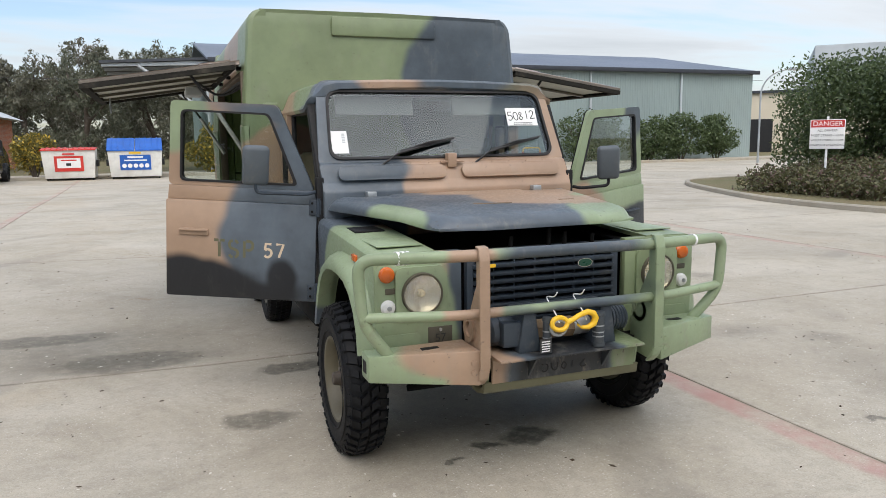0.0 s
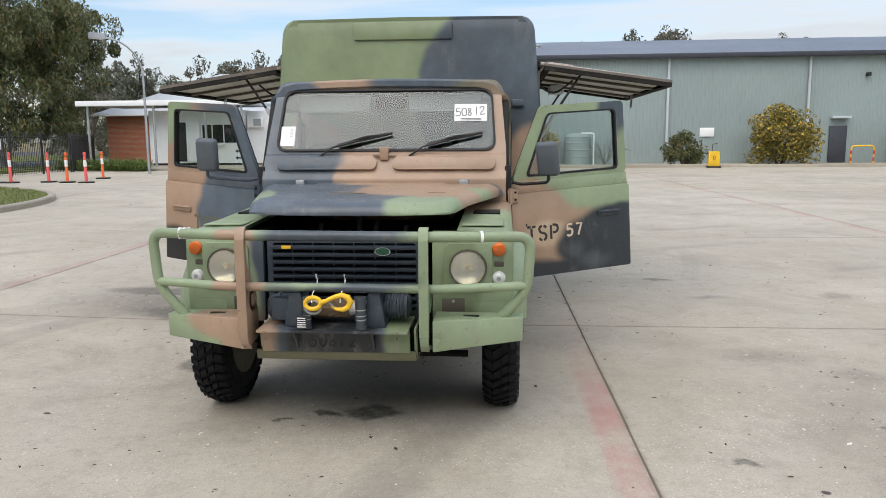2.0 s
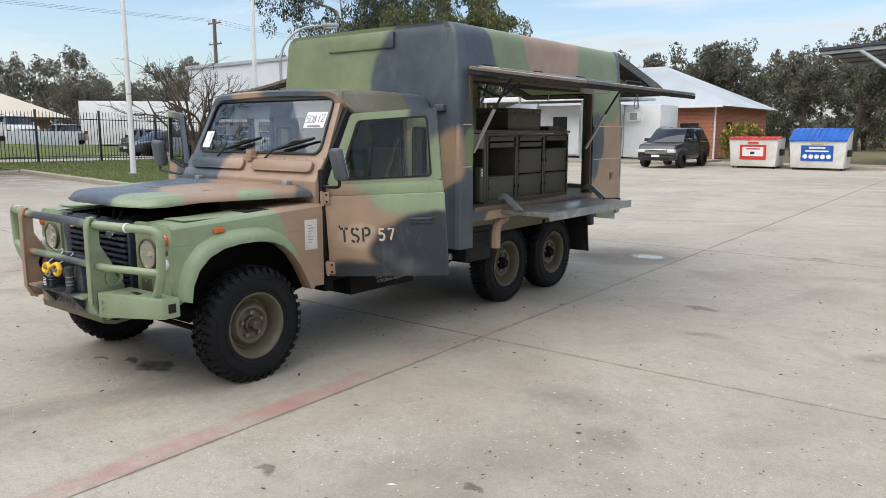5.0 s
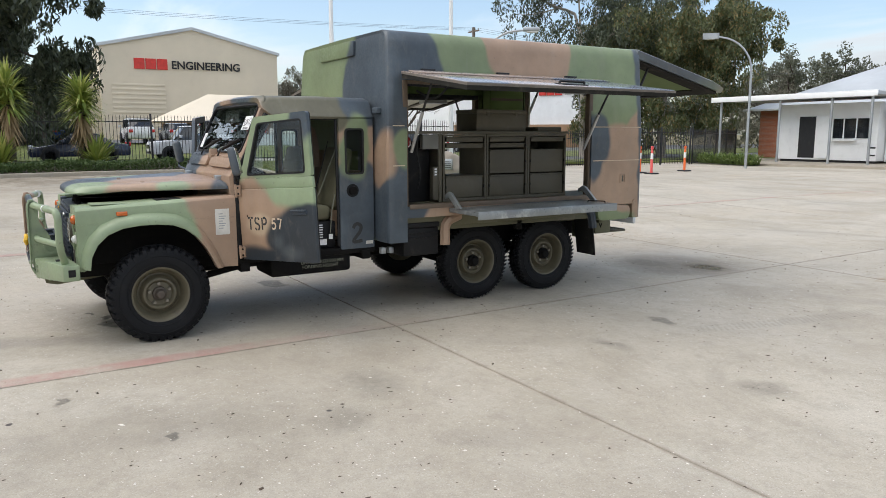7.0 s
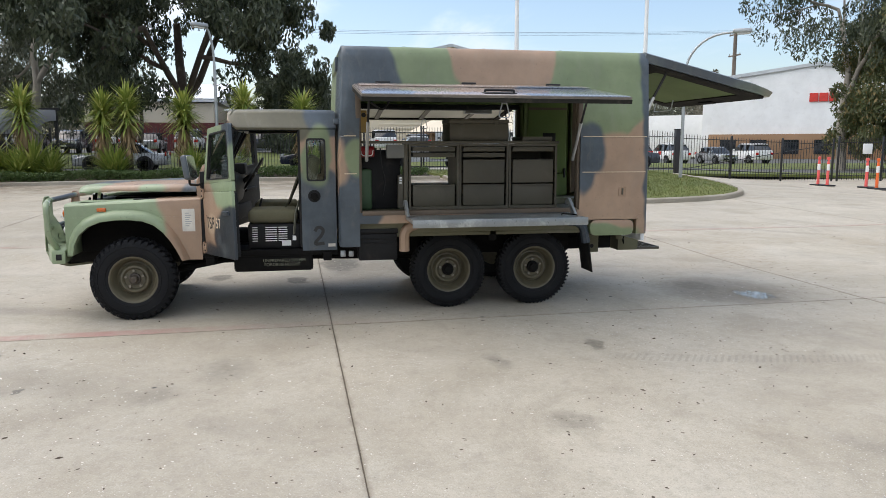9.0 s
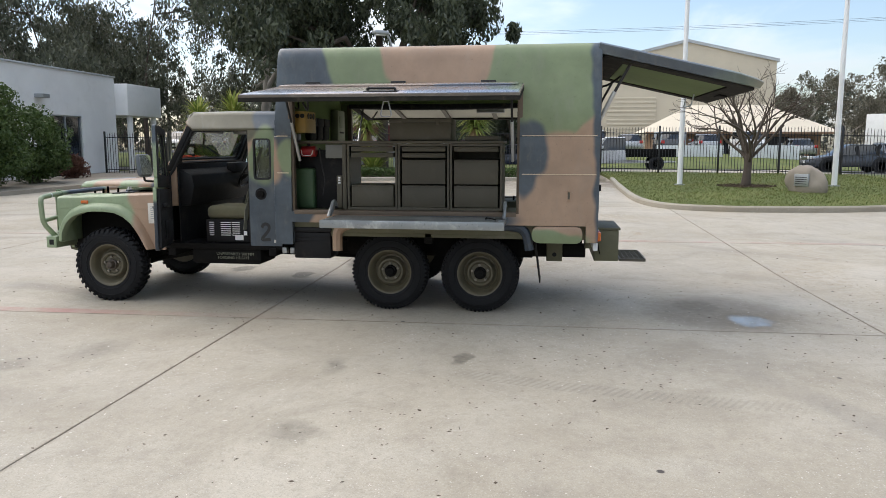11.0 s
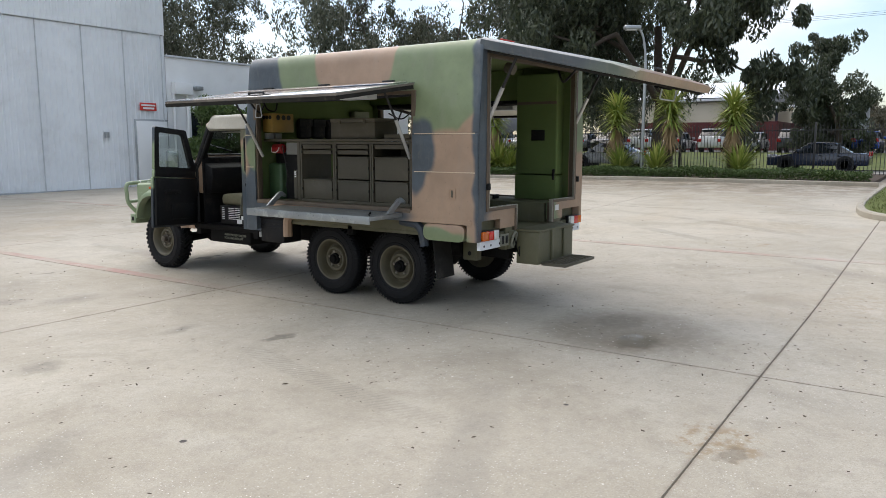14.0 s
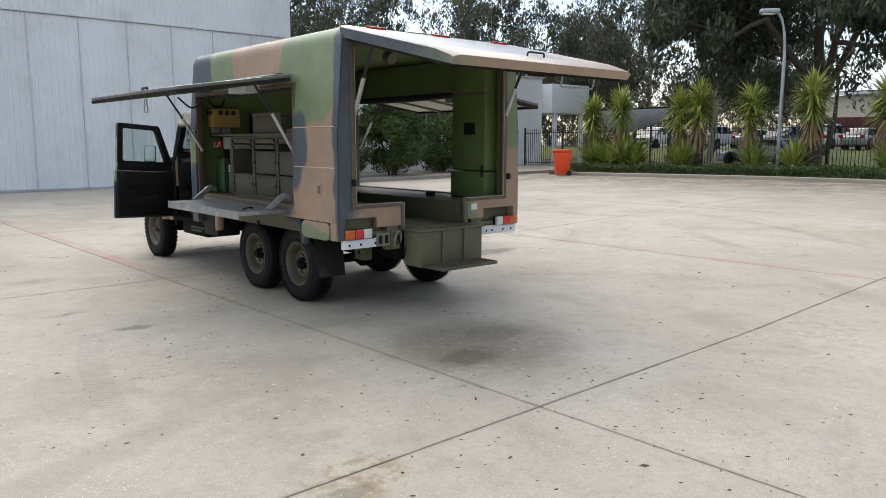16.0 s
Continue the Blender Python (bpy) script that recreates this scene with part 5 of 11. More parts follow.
m_nut = paint("worn wheel nut steel", (0.26, 0.235, 0.195), 0.45, 0.5, amount=0.3, size=30)
nut_me = to_mesh("wheel_nut", bm_cyl(BM(), (0.015, 0, 0), (0.048, 0, 0), 0.013, 6), m_nut, 30)
for y in (0.0, 3.04, 3.95):
    for sd in (1, -1):
        w = new("wheel", rim_me)
        w.parent = truck
        tagged(w, "khaki steel wheel with a chunky tyre")
        w.matrix_basis = Matrix.Translation((sd * 0.80 - (0.055 if sd < 0 and y == 0 else 0), y - (0.03 if sd < 0 and y == 0 else 0), HUB)) @ (Matrix.Identity(4) if sd > 0 else Matrix.Rotation(math.pi, 4, "Z"))
        t = new("tyre", tyre_mes[0 if y == 0 else 1])
        t.parent = w
        h = new("hub", hub_me if y == 0 else hubr_me)
        h.parent = w
        for k in range(5):
            nn = new("wheel_nut", nut_me)
            nn.parent = w
            a = 2 * math.pi * (k + 0.3) / 5
            nn.matrix_basis = Matrix.Translation((0.004, 0.082 * math.cos(a), 0.082 * math.sin(a)))

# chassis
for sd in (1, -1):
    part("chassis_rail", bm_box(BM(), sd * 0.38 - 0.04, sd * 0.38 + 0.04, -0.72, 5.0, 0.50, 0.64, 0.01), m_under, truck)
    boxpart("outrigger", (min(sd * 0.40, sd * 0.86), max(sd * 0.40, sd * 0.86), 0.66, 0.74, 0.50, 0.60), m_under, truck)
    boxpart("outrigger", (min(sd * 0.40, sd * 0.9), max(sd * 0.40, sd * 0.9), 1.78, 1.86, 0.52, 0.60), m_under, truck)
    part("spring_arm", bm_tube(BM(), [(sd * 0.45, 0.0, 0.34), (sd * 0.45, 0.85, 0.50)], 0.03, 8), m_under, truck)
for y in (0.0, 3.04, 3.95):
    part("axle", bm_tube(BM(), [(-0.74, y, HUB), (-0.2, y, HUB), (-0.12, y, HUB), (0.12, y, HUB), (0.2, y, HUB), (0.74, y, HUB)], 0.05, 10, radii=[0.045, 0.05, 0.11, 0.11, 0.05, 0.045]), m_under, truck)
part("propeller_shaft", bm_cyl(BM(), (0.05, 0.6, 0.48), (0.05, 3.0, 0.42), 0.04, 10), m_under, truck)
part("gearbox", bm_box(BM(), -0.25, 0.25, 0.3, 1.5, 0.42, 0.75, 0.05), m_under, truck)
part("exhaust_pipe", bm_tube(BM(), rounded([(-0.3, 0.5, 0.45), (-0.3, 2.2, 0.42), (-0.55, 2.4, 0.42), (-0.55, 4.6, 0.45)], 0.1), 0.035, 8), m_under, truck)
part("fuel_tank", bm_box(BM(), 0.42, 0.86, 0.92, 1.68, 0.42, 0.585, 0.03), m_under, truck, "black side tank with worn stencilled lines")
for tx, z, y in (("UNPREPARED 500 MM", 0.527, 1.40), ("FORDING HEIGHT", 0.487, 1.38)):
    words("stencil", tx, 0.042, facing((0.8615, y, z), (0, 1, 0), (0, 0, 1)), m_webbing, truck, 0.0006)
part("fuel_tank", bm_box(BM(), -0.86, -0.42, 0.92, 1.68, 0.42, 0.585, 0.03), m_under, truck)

# front wings
ARCH = [(y * 0.975, 0.555 + (z - 0.555) * 0.942) for y, z in ((-0.515, 0.640), (-0.500, 0.745), (-0.455, 0.840), (-0.375, 0.918), (-0.265, 0.965), (-0.13, 0.983), (0.0, 0.983), (0.12, 0.968), (0.22, 0.925), (0.30, 0.855), (0.365, 0.765), (0.42, 0.665), (0.465, 0.565))]


def lift(bm, a=1.0):
    for v in bm.verts:
        if v.co.z > a:
            v.co.z += (v.co.y + 0.57) * 0.045 * min(1, (v.co.z - a) / 0.08)
    return bm


for sd in (1, -1):
    bm = BM()
    side = [(-0.565, 0.62), (-0.575, 0.98), (0.635, 0.98), (0.635, 0.56)] + ARCH[::-1]
    bm_prism(bm, side, "x", sd * 0.845, sd * 0.872)
    sec = [(sd * x, z) for x, z in ((0.845, 0.981), (0.872, 0.981), (0.872, 1.060), (0.866, 1.084), (0.850, 1.100), (0.826, 1.108), (0.58, 1.112), (0.58, 1.09), (0.82, 1.086), (0.845, 1.06))]
    bm_prism(bm, sec, "y", -0.572, 0.635)
    lift(bm)
    wing = part("wing", bm, m_body, truck, angle=30)
    # flare round the wheel arch
    bm = BM()
    outer = [(y * 1.128 + (0.0 if y < 0 else 0.012), 0.555 + (z - 0.555) * 1.226) for y, z in ARCH]
    for i in range(len(ARCH) - 1):
        (a, b), (c, d) = (ARCH[i], ARCH[i + 1]), (outer[i], outer[i + 1])
        X0, X1 = sd * 0.868, sd * 0.945
        q = [bm.verts.new((X0, *c)), bm.verts.new((X0, *d)), bm.verts.new((X1 - sd * 0.028, *(((Vector(d) * 0.72 + Vector(b) * 0.28))[:]))), bm.verts.new((X1 - sd * 0.028, *(((Vector(c) * 0.72 + Vector(a) * 0.28))[:]))),
             bm.verts.new((X1, *(((Vector(d) * 0.38 + Vector(b) * 0.62))[:]))), bm.verts.new((X1, *(((Vector(c) * 0.38 + Vector(a) * 0.62))[:]))),
             bm.verts.new((X1 - sd * 0.004, *b)), bm.verts.new((X1 - sd * 0.004, *a)), bm.verts.new((sd * 0.84, *b)), bm.verts.new((sd * 0.84, *a))]
        for f in ((0, 1, 2, 3), (3, 2, 4, 5), (5, 4, 6, 7), (7, 6, 8, 9)):
            bm.faces.new([q[k] for k in f])
    bmesh.ops.remove_doubles(bm, verts=bm.verts, dist=1e-4)
    part("arch_flare", bm, m_body, wing, angle=60)
    boxpart("side_repeater", (min(sd * 0.866, sd * 0.886), max(sd * 0.866, sd * 0.886), -0.29, -0.21, 1.035, 1.068), m_amber, wing, "amber side repeater", 0.006)
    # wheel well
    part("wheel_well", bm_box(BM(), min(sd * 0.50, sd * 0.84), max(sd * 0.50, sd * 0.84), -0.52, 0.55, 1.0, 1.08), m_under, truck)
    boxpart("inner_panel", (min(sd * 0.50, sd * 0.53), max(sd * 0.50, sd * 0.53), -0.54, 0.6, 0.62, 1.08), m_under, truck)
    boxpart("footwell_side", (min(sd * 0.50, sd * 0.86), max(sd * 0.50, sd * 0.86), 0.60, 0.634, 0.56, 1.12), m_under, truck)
    # tread plates and vent on the wing tops
    boxpart("vent_grille", (min(sd * 0.64, sd * 0.80), max(sd * 0.64, sd * 0.80), 0.02, 0.22, 1.135, 1.146), m_trim, wing, "black plastic wing vent", 0.003)
    boxpart("tread_plate", (min(sd * 0.60, sd * 0.82), max(sd * 0.60, sd * 0.82), -0.46, -0.06, 1.122, 1.128), m_bar, wing, "", 0.002, m=Matrix.Translation((0, 0, 0)))

# front panels, lamps and grille
for sd in (1, -1):
    bm = BM()
    bm_prism(bm, [(sd * x, z) for x, z in ((0.45, 0.62), (0.869, 0.62), (0.869, 1.02), (0.848, 1.088), (0.82, 1.103), (0.45, 1.106))], "y", -0.5765, -0.53, 0.006)
    fp = part("front_panel", bm, m_body, truck)
    cx, cz = (0.638 if sd > 0 else -0.652), 0.920
    bm = BM()
    o = round_poly([(cx - 0.125, cz - 0.125), (cx + 0.125, cz - 0.125), (cx + 0.125, cz + 0.125), (cx - 0.125, cz + 0.125)], 0.04, 7)
    k = len(o)
    inn = [(cx + 0.094 * math.cos(2 * math.pi * i / k - 2.36 - 0.75), cz + 0.094 * math.sin(2 * math.pi * i / k - 2.36 - 0.75)) for i in range(k)]
    bm_ringplate(bm, o, inn, "y", -0.592, -0.57)
    part("headlamp_panel", bm, m_body, fp)
    hl = part("headlamp", bm_lathe(BM(), [(-0.572, 0.0), (-0.578, 0.03), (-0.59, 0.07), (-0.603, 0.089), (-0.606, 0.094), (-0.58, 0.096)], (cx, 0, cz), "y", 32), m_reflector, fp, "round headlamp with a bright reflector")
    part("lens", bm_lathe(BM(), [(-0.622, 0.0), (-0.620, 0.045), (-0.613, 0.075), (-0.606, 0.089), (-0.603, 0.088), (-0.610, 0.074), (-0.617, 0.044), (-0.619, 0.0)], (cx, 0, cz), "y", 32), m_lens, hl, "clear ribbed glass lens")
    part("bulb", bm_lathe(BM(), [(-0.575, 0.014), (-0.592, 0.018), (-0.602, 0.012), (-0.605, 0.0)], (cx, 0, cz), "y", 14), m_bulb, hl, "pale yellow bulb shield")
    part("headlamp_rim", bm_lathe(BM(), [(-0.60, 0.088), (-0.611, 0.090), (-0.611, 0.096), (-0.59, 0.099), (-0.60, 0.088)], (cx, 0, cz), "y", 32), m_olive2, hl)
    for px, pz, r, mm, lab in ((0.797 if sd > 0 else 0.815, 1.016, 0.033, m_amber, "amber indicator lens"), (0.797 if sd > 0 else 0.812, 0.866, 0.031, m_clear, "clear side lamp lens")):
        lp = part("lamp", bm_lathe(BM(), [(-0.565, r * 1.10), (-0.585, r * 1.12), (-0.588, r), (-0.600, r * 0.9), (-0.606, r * 0.5), (-0.608, 0.0)], (sd * px, 0, pz), "y", 20), mm, fp, lab)
    part("lamp_core", bm_lathe(BM(), [(-0.600, 0.013), (-0.6095, 0.011), (-0.6105, 0.0)], (0.797 if sd > 0 else -0.812, 0, 0.866), "y", 12), m_steel, lp)
    boxpart("reflector_plate", (sd * 0.797 - 0.026, sd * 0.797 + 0.026, -0.582, -0.57, 0.925, 0.952), m_olive2, fp, "", 0.004)
    part("pressed_panel", bm_prism(BM(), round_poly([(sd * 0.66, 0.655), (sd * 0.84, 0.655), (sd * 0.84, 0.735), (sd * 0.66, 0.735)], 0.02), "y", -0.580, -0.57), m_body, fp)
    pl = part("access_plate", bm_prism(BM(), [(sd * 0.50, 0.63), (sd * 0.62, 0.63), (sd * 0.62, 0.755), (sd * 0.50, 0.755)], "y", -0.580, -0.57, 0.003), m_olive2, fp, "olive bolted access plate")
    for bx, bz in ((0.52, 0.65), (0.60, 0.65), (0.56, 0.74)):
        part("bolt", bm_cyl(BM(), (sd * bx, -0.586, bz), (sd * bx, -0.578, bz), 0.008, 6), m_silver, pl)
words("plate_figures", "57", 0.055, facing((-0.56, -0.5805, 0.70), (1, 0, 0), (0, 0, 1)), m_stencil, truck, 0.0005)
boxpart("slam_panel", (-0.56, 0.56, -0.57, -0.44, 1.055, 1.085), m_slate, truck, "dark slam panel over the grille", 0.008)
boxpart("radiator", (-0.42, 0.42, -0.50, -0.44, 0.64, 1.05), m_trim, truck)
# a solid block whose colour stands for the shade inside the bay
part("engine_bay", bm_box(BM(), -0.52, 0.52, -0.42, 0.58, 0.70, 1.04, 0.02), m_under, truck, "near-black block for the shaded bay under the raised bonnet")
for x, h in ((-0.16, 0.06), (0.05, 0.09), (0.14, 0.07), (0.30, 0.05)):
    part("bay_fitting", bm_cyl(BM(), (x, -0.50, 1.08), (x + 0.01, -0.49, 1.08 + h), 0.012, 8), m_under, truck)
gr = part("grille", bm_ringplate(BM(), rrect(-0.425, 0.40, 0.635, 1.068, 0.02, 2), rrect(-0.395, 0.366, 0.690, 1.045, 0.015, 2), "y", -0.585, -0.545), m_slate, truck, "dark blue slatted plastic grille")
for i in range(9):
    z = 0.715 + i * 0.0385
    part("slat", bm_prism(BM(), [(-0.605, z - 0.004), (-0.600, z - 0.011), (-0.555, z + 0.002), (-0.558, z + 0.012), (-0.605, z + 0.006)], "x", -0.397, 0.368), m_slate, gr)
for x in (-0.29, -0.18, -0.07, 0.04, 0.15, 0.26):
    boxpart("rib", (x - 0.003, x + 0.003, -0.585, -0.56, 0.69, 1.045), m_slate, gr, bevel=0)
bd = part("badge", bm_lathe(BM(), [(-0.606, 0.0455), (-0.612, 0.044), (-0.612, 0.0)], (0, 0, 0), "y", 28), m_chrome, gr, "small oval badge")
bd.matrix_basis = Matrix.Translation((0.195, 0, 1.005)) @ Matrix.Diagonal((0.95, 1, 0.50, 1))
bd2 = part("badge_face", bm_lathe(BM(), [(-0.6125, 0.040), (-0.614, 0.039), (-0.614, 0.0)], (0, 0, 0), "y", 28), flatmat("badge green", (0.01, 0.06, 0.035), 0.3), bd)
boxpart("yellow_tab", (-0.34, -0.29, -0.612, -0.606, 1.016, 1.034), m_yellow, gr, bevel=0.002)

# bonnet, propped a little open
def bonnet_bm():
    bm = BM()
    xs = [-0.640, -0.634, -0.615, -0.575, -0.52, -0.36, -0.33, 0.0, 0.33, 0.36, 0.52, 0.575, 0.615, 0.634, 0.640]
    ys = [-0.590, -0.584, -0.565, -0.525, -0.46, -0.2, 0.0, 0.2, 0.4, 0.55, 0.585, 0.595]
    def z_at(x, y):
        e = max(0.0, abs(x) - 0.52) / 0.12
        f = max(0.0, -0.46 - y) / 0.13
        z = 1.262 + (y + 0.5) * 0.030
        g = min(1.0, math.hypot(e, f))
        z -= 0.058 * (1 - math.sqrt(max(0.0, 1 - g ** 2.2)))
        z -= 0.030 * max(0.0, (y - 0.55) / 0.045)
        z -= 0.010 if 0.345 < abs(x) < 0.53 else 0.0
        return z
    top = [[bm.verts.new((x * (0.84 + 0.44 * (y + 0.59) / 1.185), y + 0.07 * max(0.0, abs(x) - 0.40) / 0.24 * max(0.0, -0.2 - y) / 0.39, z_at(x, y))) for x in xs] for y in ys]
    n, mm = len(xs), len(ys)
    for j in range(mm - 1):
        for i in range(n - 1):
            bm.faces.new((top[j][i], top[j][i + 1], top[j + 1][i + 1], top[j + 1][i]))
    rim = [top[0][i] for i in range(n)] + [top[j][n - 1] for j in range(1, mm)] + [top[mm - 1][i] for i in range(n - 2, -1, -1)] + [top[j][0] for j in range(mm - 2, 0, -1)]
    low = [bm.verts.new((v.co.x * 0.995, v.co.y, 1.190 + 0.018 * min(1.0, max(0.0, v.co.y + 0.40) / 0.2))) for v in rim]
    for i in range(len(rim)):
        bm.faces.new((rim[i], rim[(i + 1) % len(rim)], low[(i + 1) % len(rim)], low[i]))
    inn = [bm.verts.new((v.co.x * 0.95, v.co.y * 0.95, 1.215)) for v in low]
    for i in range(len(low)):
        bm.faces.new((low[i], low[(i + 1) % len(low)], inn[(i + 1) % len(low)], inn[i]))
    bm.faces.new(inn)
    return bm


part("bonnet", bonnet_bm(), m_bonnet, truck, "camouflaged bonnet resting slightly open", 40)
part("bonnet_rust", bm_prism(BM(), round_poly([(-0.20, -0.13), (0.02, -0.16), (0.03, -0.13), (-0.18, -0.10)], 0.01), "z", 1.260, 1.2752), m_rust, truck, "worn patch on the bonnet")
part("bonnet_rust", bm_prism(BM(), round_poly([(0.34, -0.02), (0.48, -0.03), (0.48, -0.01), (0.36, 0.01)], 0.01), "z", 1.25, 1.2680), m_rust, truck)
for sd in (1, -1):
    boxpart("bonnet_hinge", (sd * 0.555 - 0.03, sd * 0.555 + 0.03, 0.55, 0.61, 1.270, 1.312), m_steel, truck, "", 0.006)

# scuttle and windscreen
part("scuttle", bm_prism(BM(), [(0.60, 1.02), (0.60, 1.315), (0.645, 1.37), (0.690, 1.475), (0.74, 1.49), (0.78, 1.45), (0.78, 1.02)], "x", -0.835, 0.835, 0.012), m_body, truck)
slope = Vector((0, 0.045, 0.105)).normalized()
for x0, x1 in ((-0.735, -0.045), (0.065, 0.760)):
    mm = facing((0, 0.640, 1.372), (1, 0, 0), slope)
    vf = part("vent_flap", bm_prism(BM(), rrect(x0, x1, 0.0, 0.088, 0.035, 5), "z", 0.0, 0.022, 0.004, m=mm), m_body, truck)
    part("vent_hinge", bm_box(BM(), x0 + 0.06, x1 - 0.06, 0.092, 0.100, 0.002, 0.010, 0.002, m=mm), m_body, vf)
    for k in range(5):
        xx = x0 + 0.1 + k * (x1 - x0 - 0.2) / 4
        part("rivet", bm_cyl(BM(), mm @ Vector((xx, 0.106, 0.0)), mm @ Vector((xx, 0.106, 0.006)), 0.006, 6), m_body, vf)
bk = part("screen_bracket", bm_box(BM(), -0.025, 0.035, 0.655, 0.72, 1.44, 1.53, 0.006), m_body, truck)
part("wing_screw", bm_box(BM(), -0.075, 0.085, 0.66, 0.68, 1.470, 1.482, 0.004), m_body, bk)
S0 = Vector((0, 0.712, 1.470))
S1 = Vector((0, 0.942, 1.960))
up_s = (S1 - S0).normalized()
SM = facing(S0, (1, 0, 0), up_s)                       # screen plane: u across, v up the slope, w outwards
LS = (S1 - S0).length
bm = BM()
no = 6
outer = round_poly([(-0.840, -0.03), (0.840, -0.03), (0.790, LS + 0.035), (-0.790, LS + 0.035)], 0.075, no)
inner = round_poly([(-0.768, 0.030), (0.768, 0.030), (0.738, LS - 0.035), (-0.738, LS - 0.035)], 0.085, no)
bm_ringplate(bm, outer, inner, "z", -0.045, 0.0, m=SM)
sf = part("screen_frame", bm, m_body, truck, angle=25)
part("screen_inner_trim", bm_ringplate(BM(), outer, inner, "z", -0.075, -0.047, m=SM), m_trim, sf, "black inner screen surround")
sin2 = round_poly([(-0.752, 0.046), (0.752, 0.046), (0.724, LS - 0.050), (-0.724, LS - 0.050)], 0.080, no)
part("screen_seal", bm_ringplate(BM(), inner, sin2, "z", -0.02, 0.012, m=SM), m_seal, sf)
bm = BM()
bm_prism(bm, sin2, "z", -0.006, -0.001, m=SM)
ws = part("windscreen", bm, m_screen, truck, "laminated windscreen that mirrors the grey sky")
ws.visible_shadow = False


def on_screen(name, u0, u1, v0, v1, material, label=""):
    return part(name, bm_box(BM(), u0, u1, v0, v1, 0.0, 0.0012, m=SM), material, ws, label)


on_screen("lot_card", 0.475, 0.700, 0.255, 0.385, m_signwhite, "white card with a handwritten lot number")
stroked("lot_number", "50812", 0.058, 0.0058, SM @ facing((0.585, 0.328, 0.0018), (1, 0.05, 0), (-0.05, 1, 0)), m_stencil, ws, 0.10, "lot number written in black marker", 0.05)
for v in (0.272, 0.262):
    on_screen("print_bar", 0.52, 0.66, v, v + 0.004, m_stencil).matrix_basis = Matrix.Translation((SM.to_3x3() @ Vector((0, 0, 0.0014))))
on_screen("inspection_card", -0.742, -0.640, 0.075, 0.225, m_signwhite, "small white inspection card")
for i in range(6):
    on_screen("print_bar", -0.675, -0.655, 0.145 + i * 0.011, 0.152 + i * 0.011, m_steel).matrix_basis = Matrix.Translation((SM.to_3x3() @ Vector((0, 0, 0.0014))))
for u in (-0.47, 0.15):
    wp = part("wiper", bm_tube(BM(), [SM @ Vector((u, -0.03, 0.02)), SM @ Vector((u + 0.12, 0.045, 0.045)), SM @ Vector((u + 0.36, 0.115, 0.035))], 0.007, 6), m_black, truck, "black wiper arm and blade")
    part("blade", bm_prism(BM(), [(0.145, 0.058), (0.52, 0.150), (0.522, 0.162), (0.145, 0.074)], "z", 0.016, 0.040, m=SM @ Matrix.Translation((u, 0, 0))), m_black, wp)
    part("blade_bridge", bm_tube(BM(), [SM @ Vector((u + 0.20, 0.082, 0.03)), SM @ Vector((u + 0.34, 0.12, 0.052)), SM @ Vector((u + 0.46, 0.142, 0.03))], 0.006, 6), m_black, wp)
    part("spindle", bm_cyl(BM(), SM @ Vector((u, -0.03, 0.0)), SM @ Vector((u, -0.03, 0.03)), 0.014, 10), m_black, wp)

# cab roof and sides
bm = BM()
sec = [(-0.858, 1.795), (-0.868, 1.815), (-0.858, 1.835), (-0.845, 1.845), (-0.800, 1.945), (-0.775, 1.972), (-0.70, 1.990), (-0.35, 2.003), (0, 2.008), (0.35, 2.003), (0.70, 1.990), (0.775, 1.972), (0.800, 1.945), (0.845, 1.845), (0.858, 1.835), (0.868, 1.815), (0.858, 1.795)]
rows = []
for y, kx, dz, low in ((0.905, 0.965, -0.020, 0.08), (0.93, 0.985, -0.004, 0.05), (0.99, 1.0, 0.0, 0.0), (1.4, 1.0, 0.006, 0.0), (1.90, 1.0, 0.0, 0.0), (1.925, 0.99, -0.012, 0.0)):
    rows.append([bm.verts.new((x * kx, y, z + (dz if z > 1.9 else low * (1.9 - z) / 0.1 + 0.0))) for x, z in sec])
for a, b in zip(rows, rows[1:]):
    for i in range(len(sec) - 1):
        bm.faces.new((a[i], a[i + 1], b[i + 1], b[i]))
inner_rows = [[bm.verts.new((v.co.x * 0.955, v.co.y, v.co.z - 0.035 if v.co.z > 1.9 else v.co.z)) for v in r] for r in rows]
for a, b in zip(inner_rows, inner_rows[1:]):
    for i in range(len(sec) - 1):
        bm.faces.new((a[i], b[i], b[i + 1], a[i + 1]))
for r, q in ((rows[0], inner_rows[0]), (rows[-1], inner_rows[-1])):
    for i in range(len(sec) - 1):
        bm.faces.new((r[i], r[i + 1], q[i + 1], q[i]))
for k in (0, -1):
    for a, b, c, d in zip(rows, rows[1:], inner_rows, inner_rows[1:]):
        bm.faces.new((a[k], b[k], d[k], c[k]))
part("cab_roof", bm, m_body, truck, angle=45)
part("header_rail", bm_box(BM(), -0.76, 0.76, 0.925, 0.975, 1.93, 1.972, 0.01), m_body, truck)
boxpart("roof_lining", (-0.78, 0.78, 0.97, 1.88, 1.925, 1.945), m_trim, truck)
boxpart("cab_floor", (-0.86, 0.86, 0.62, 1.90, 0.60, 0.635), m_trim, truck)
boxpart("cab_rear_wall", (-0.86, 0.86, 1.875, 1.905, 0.62, 1.32), m_body, truck)
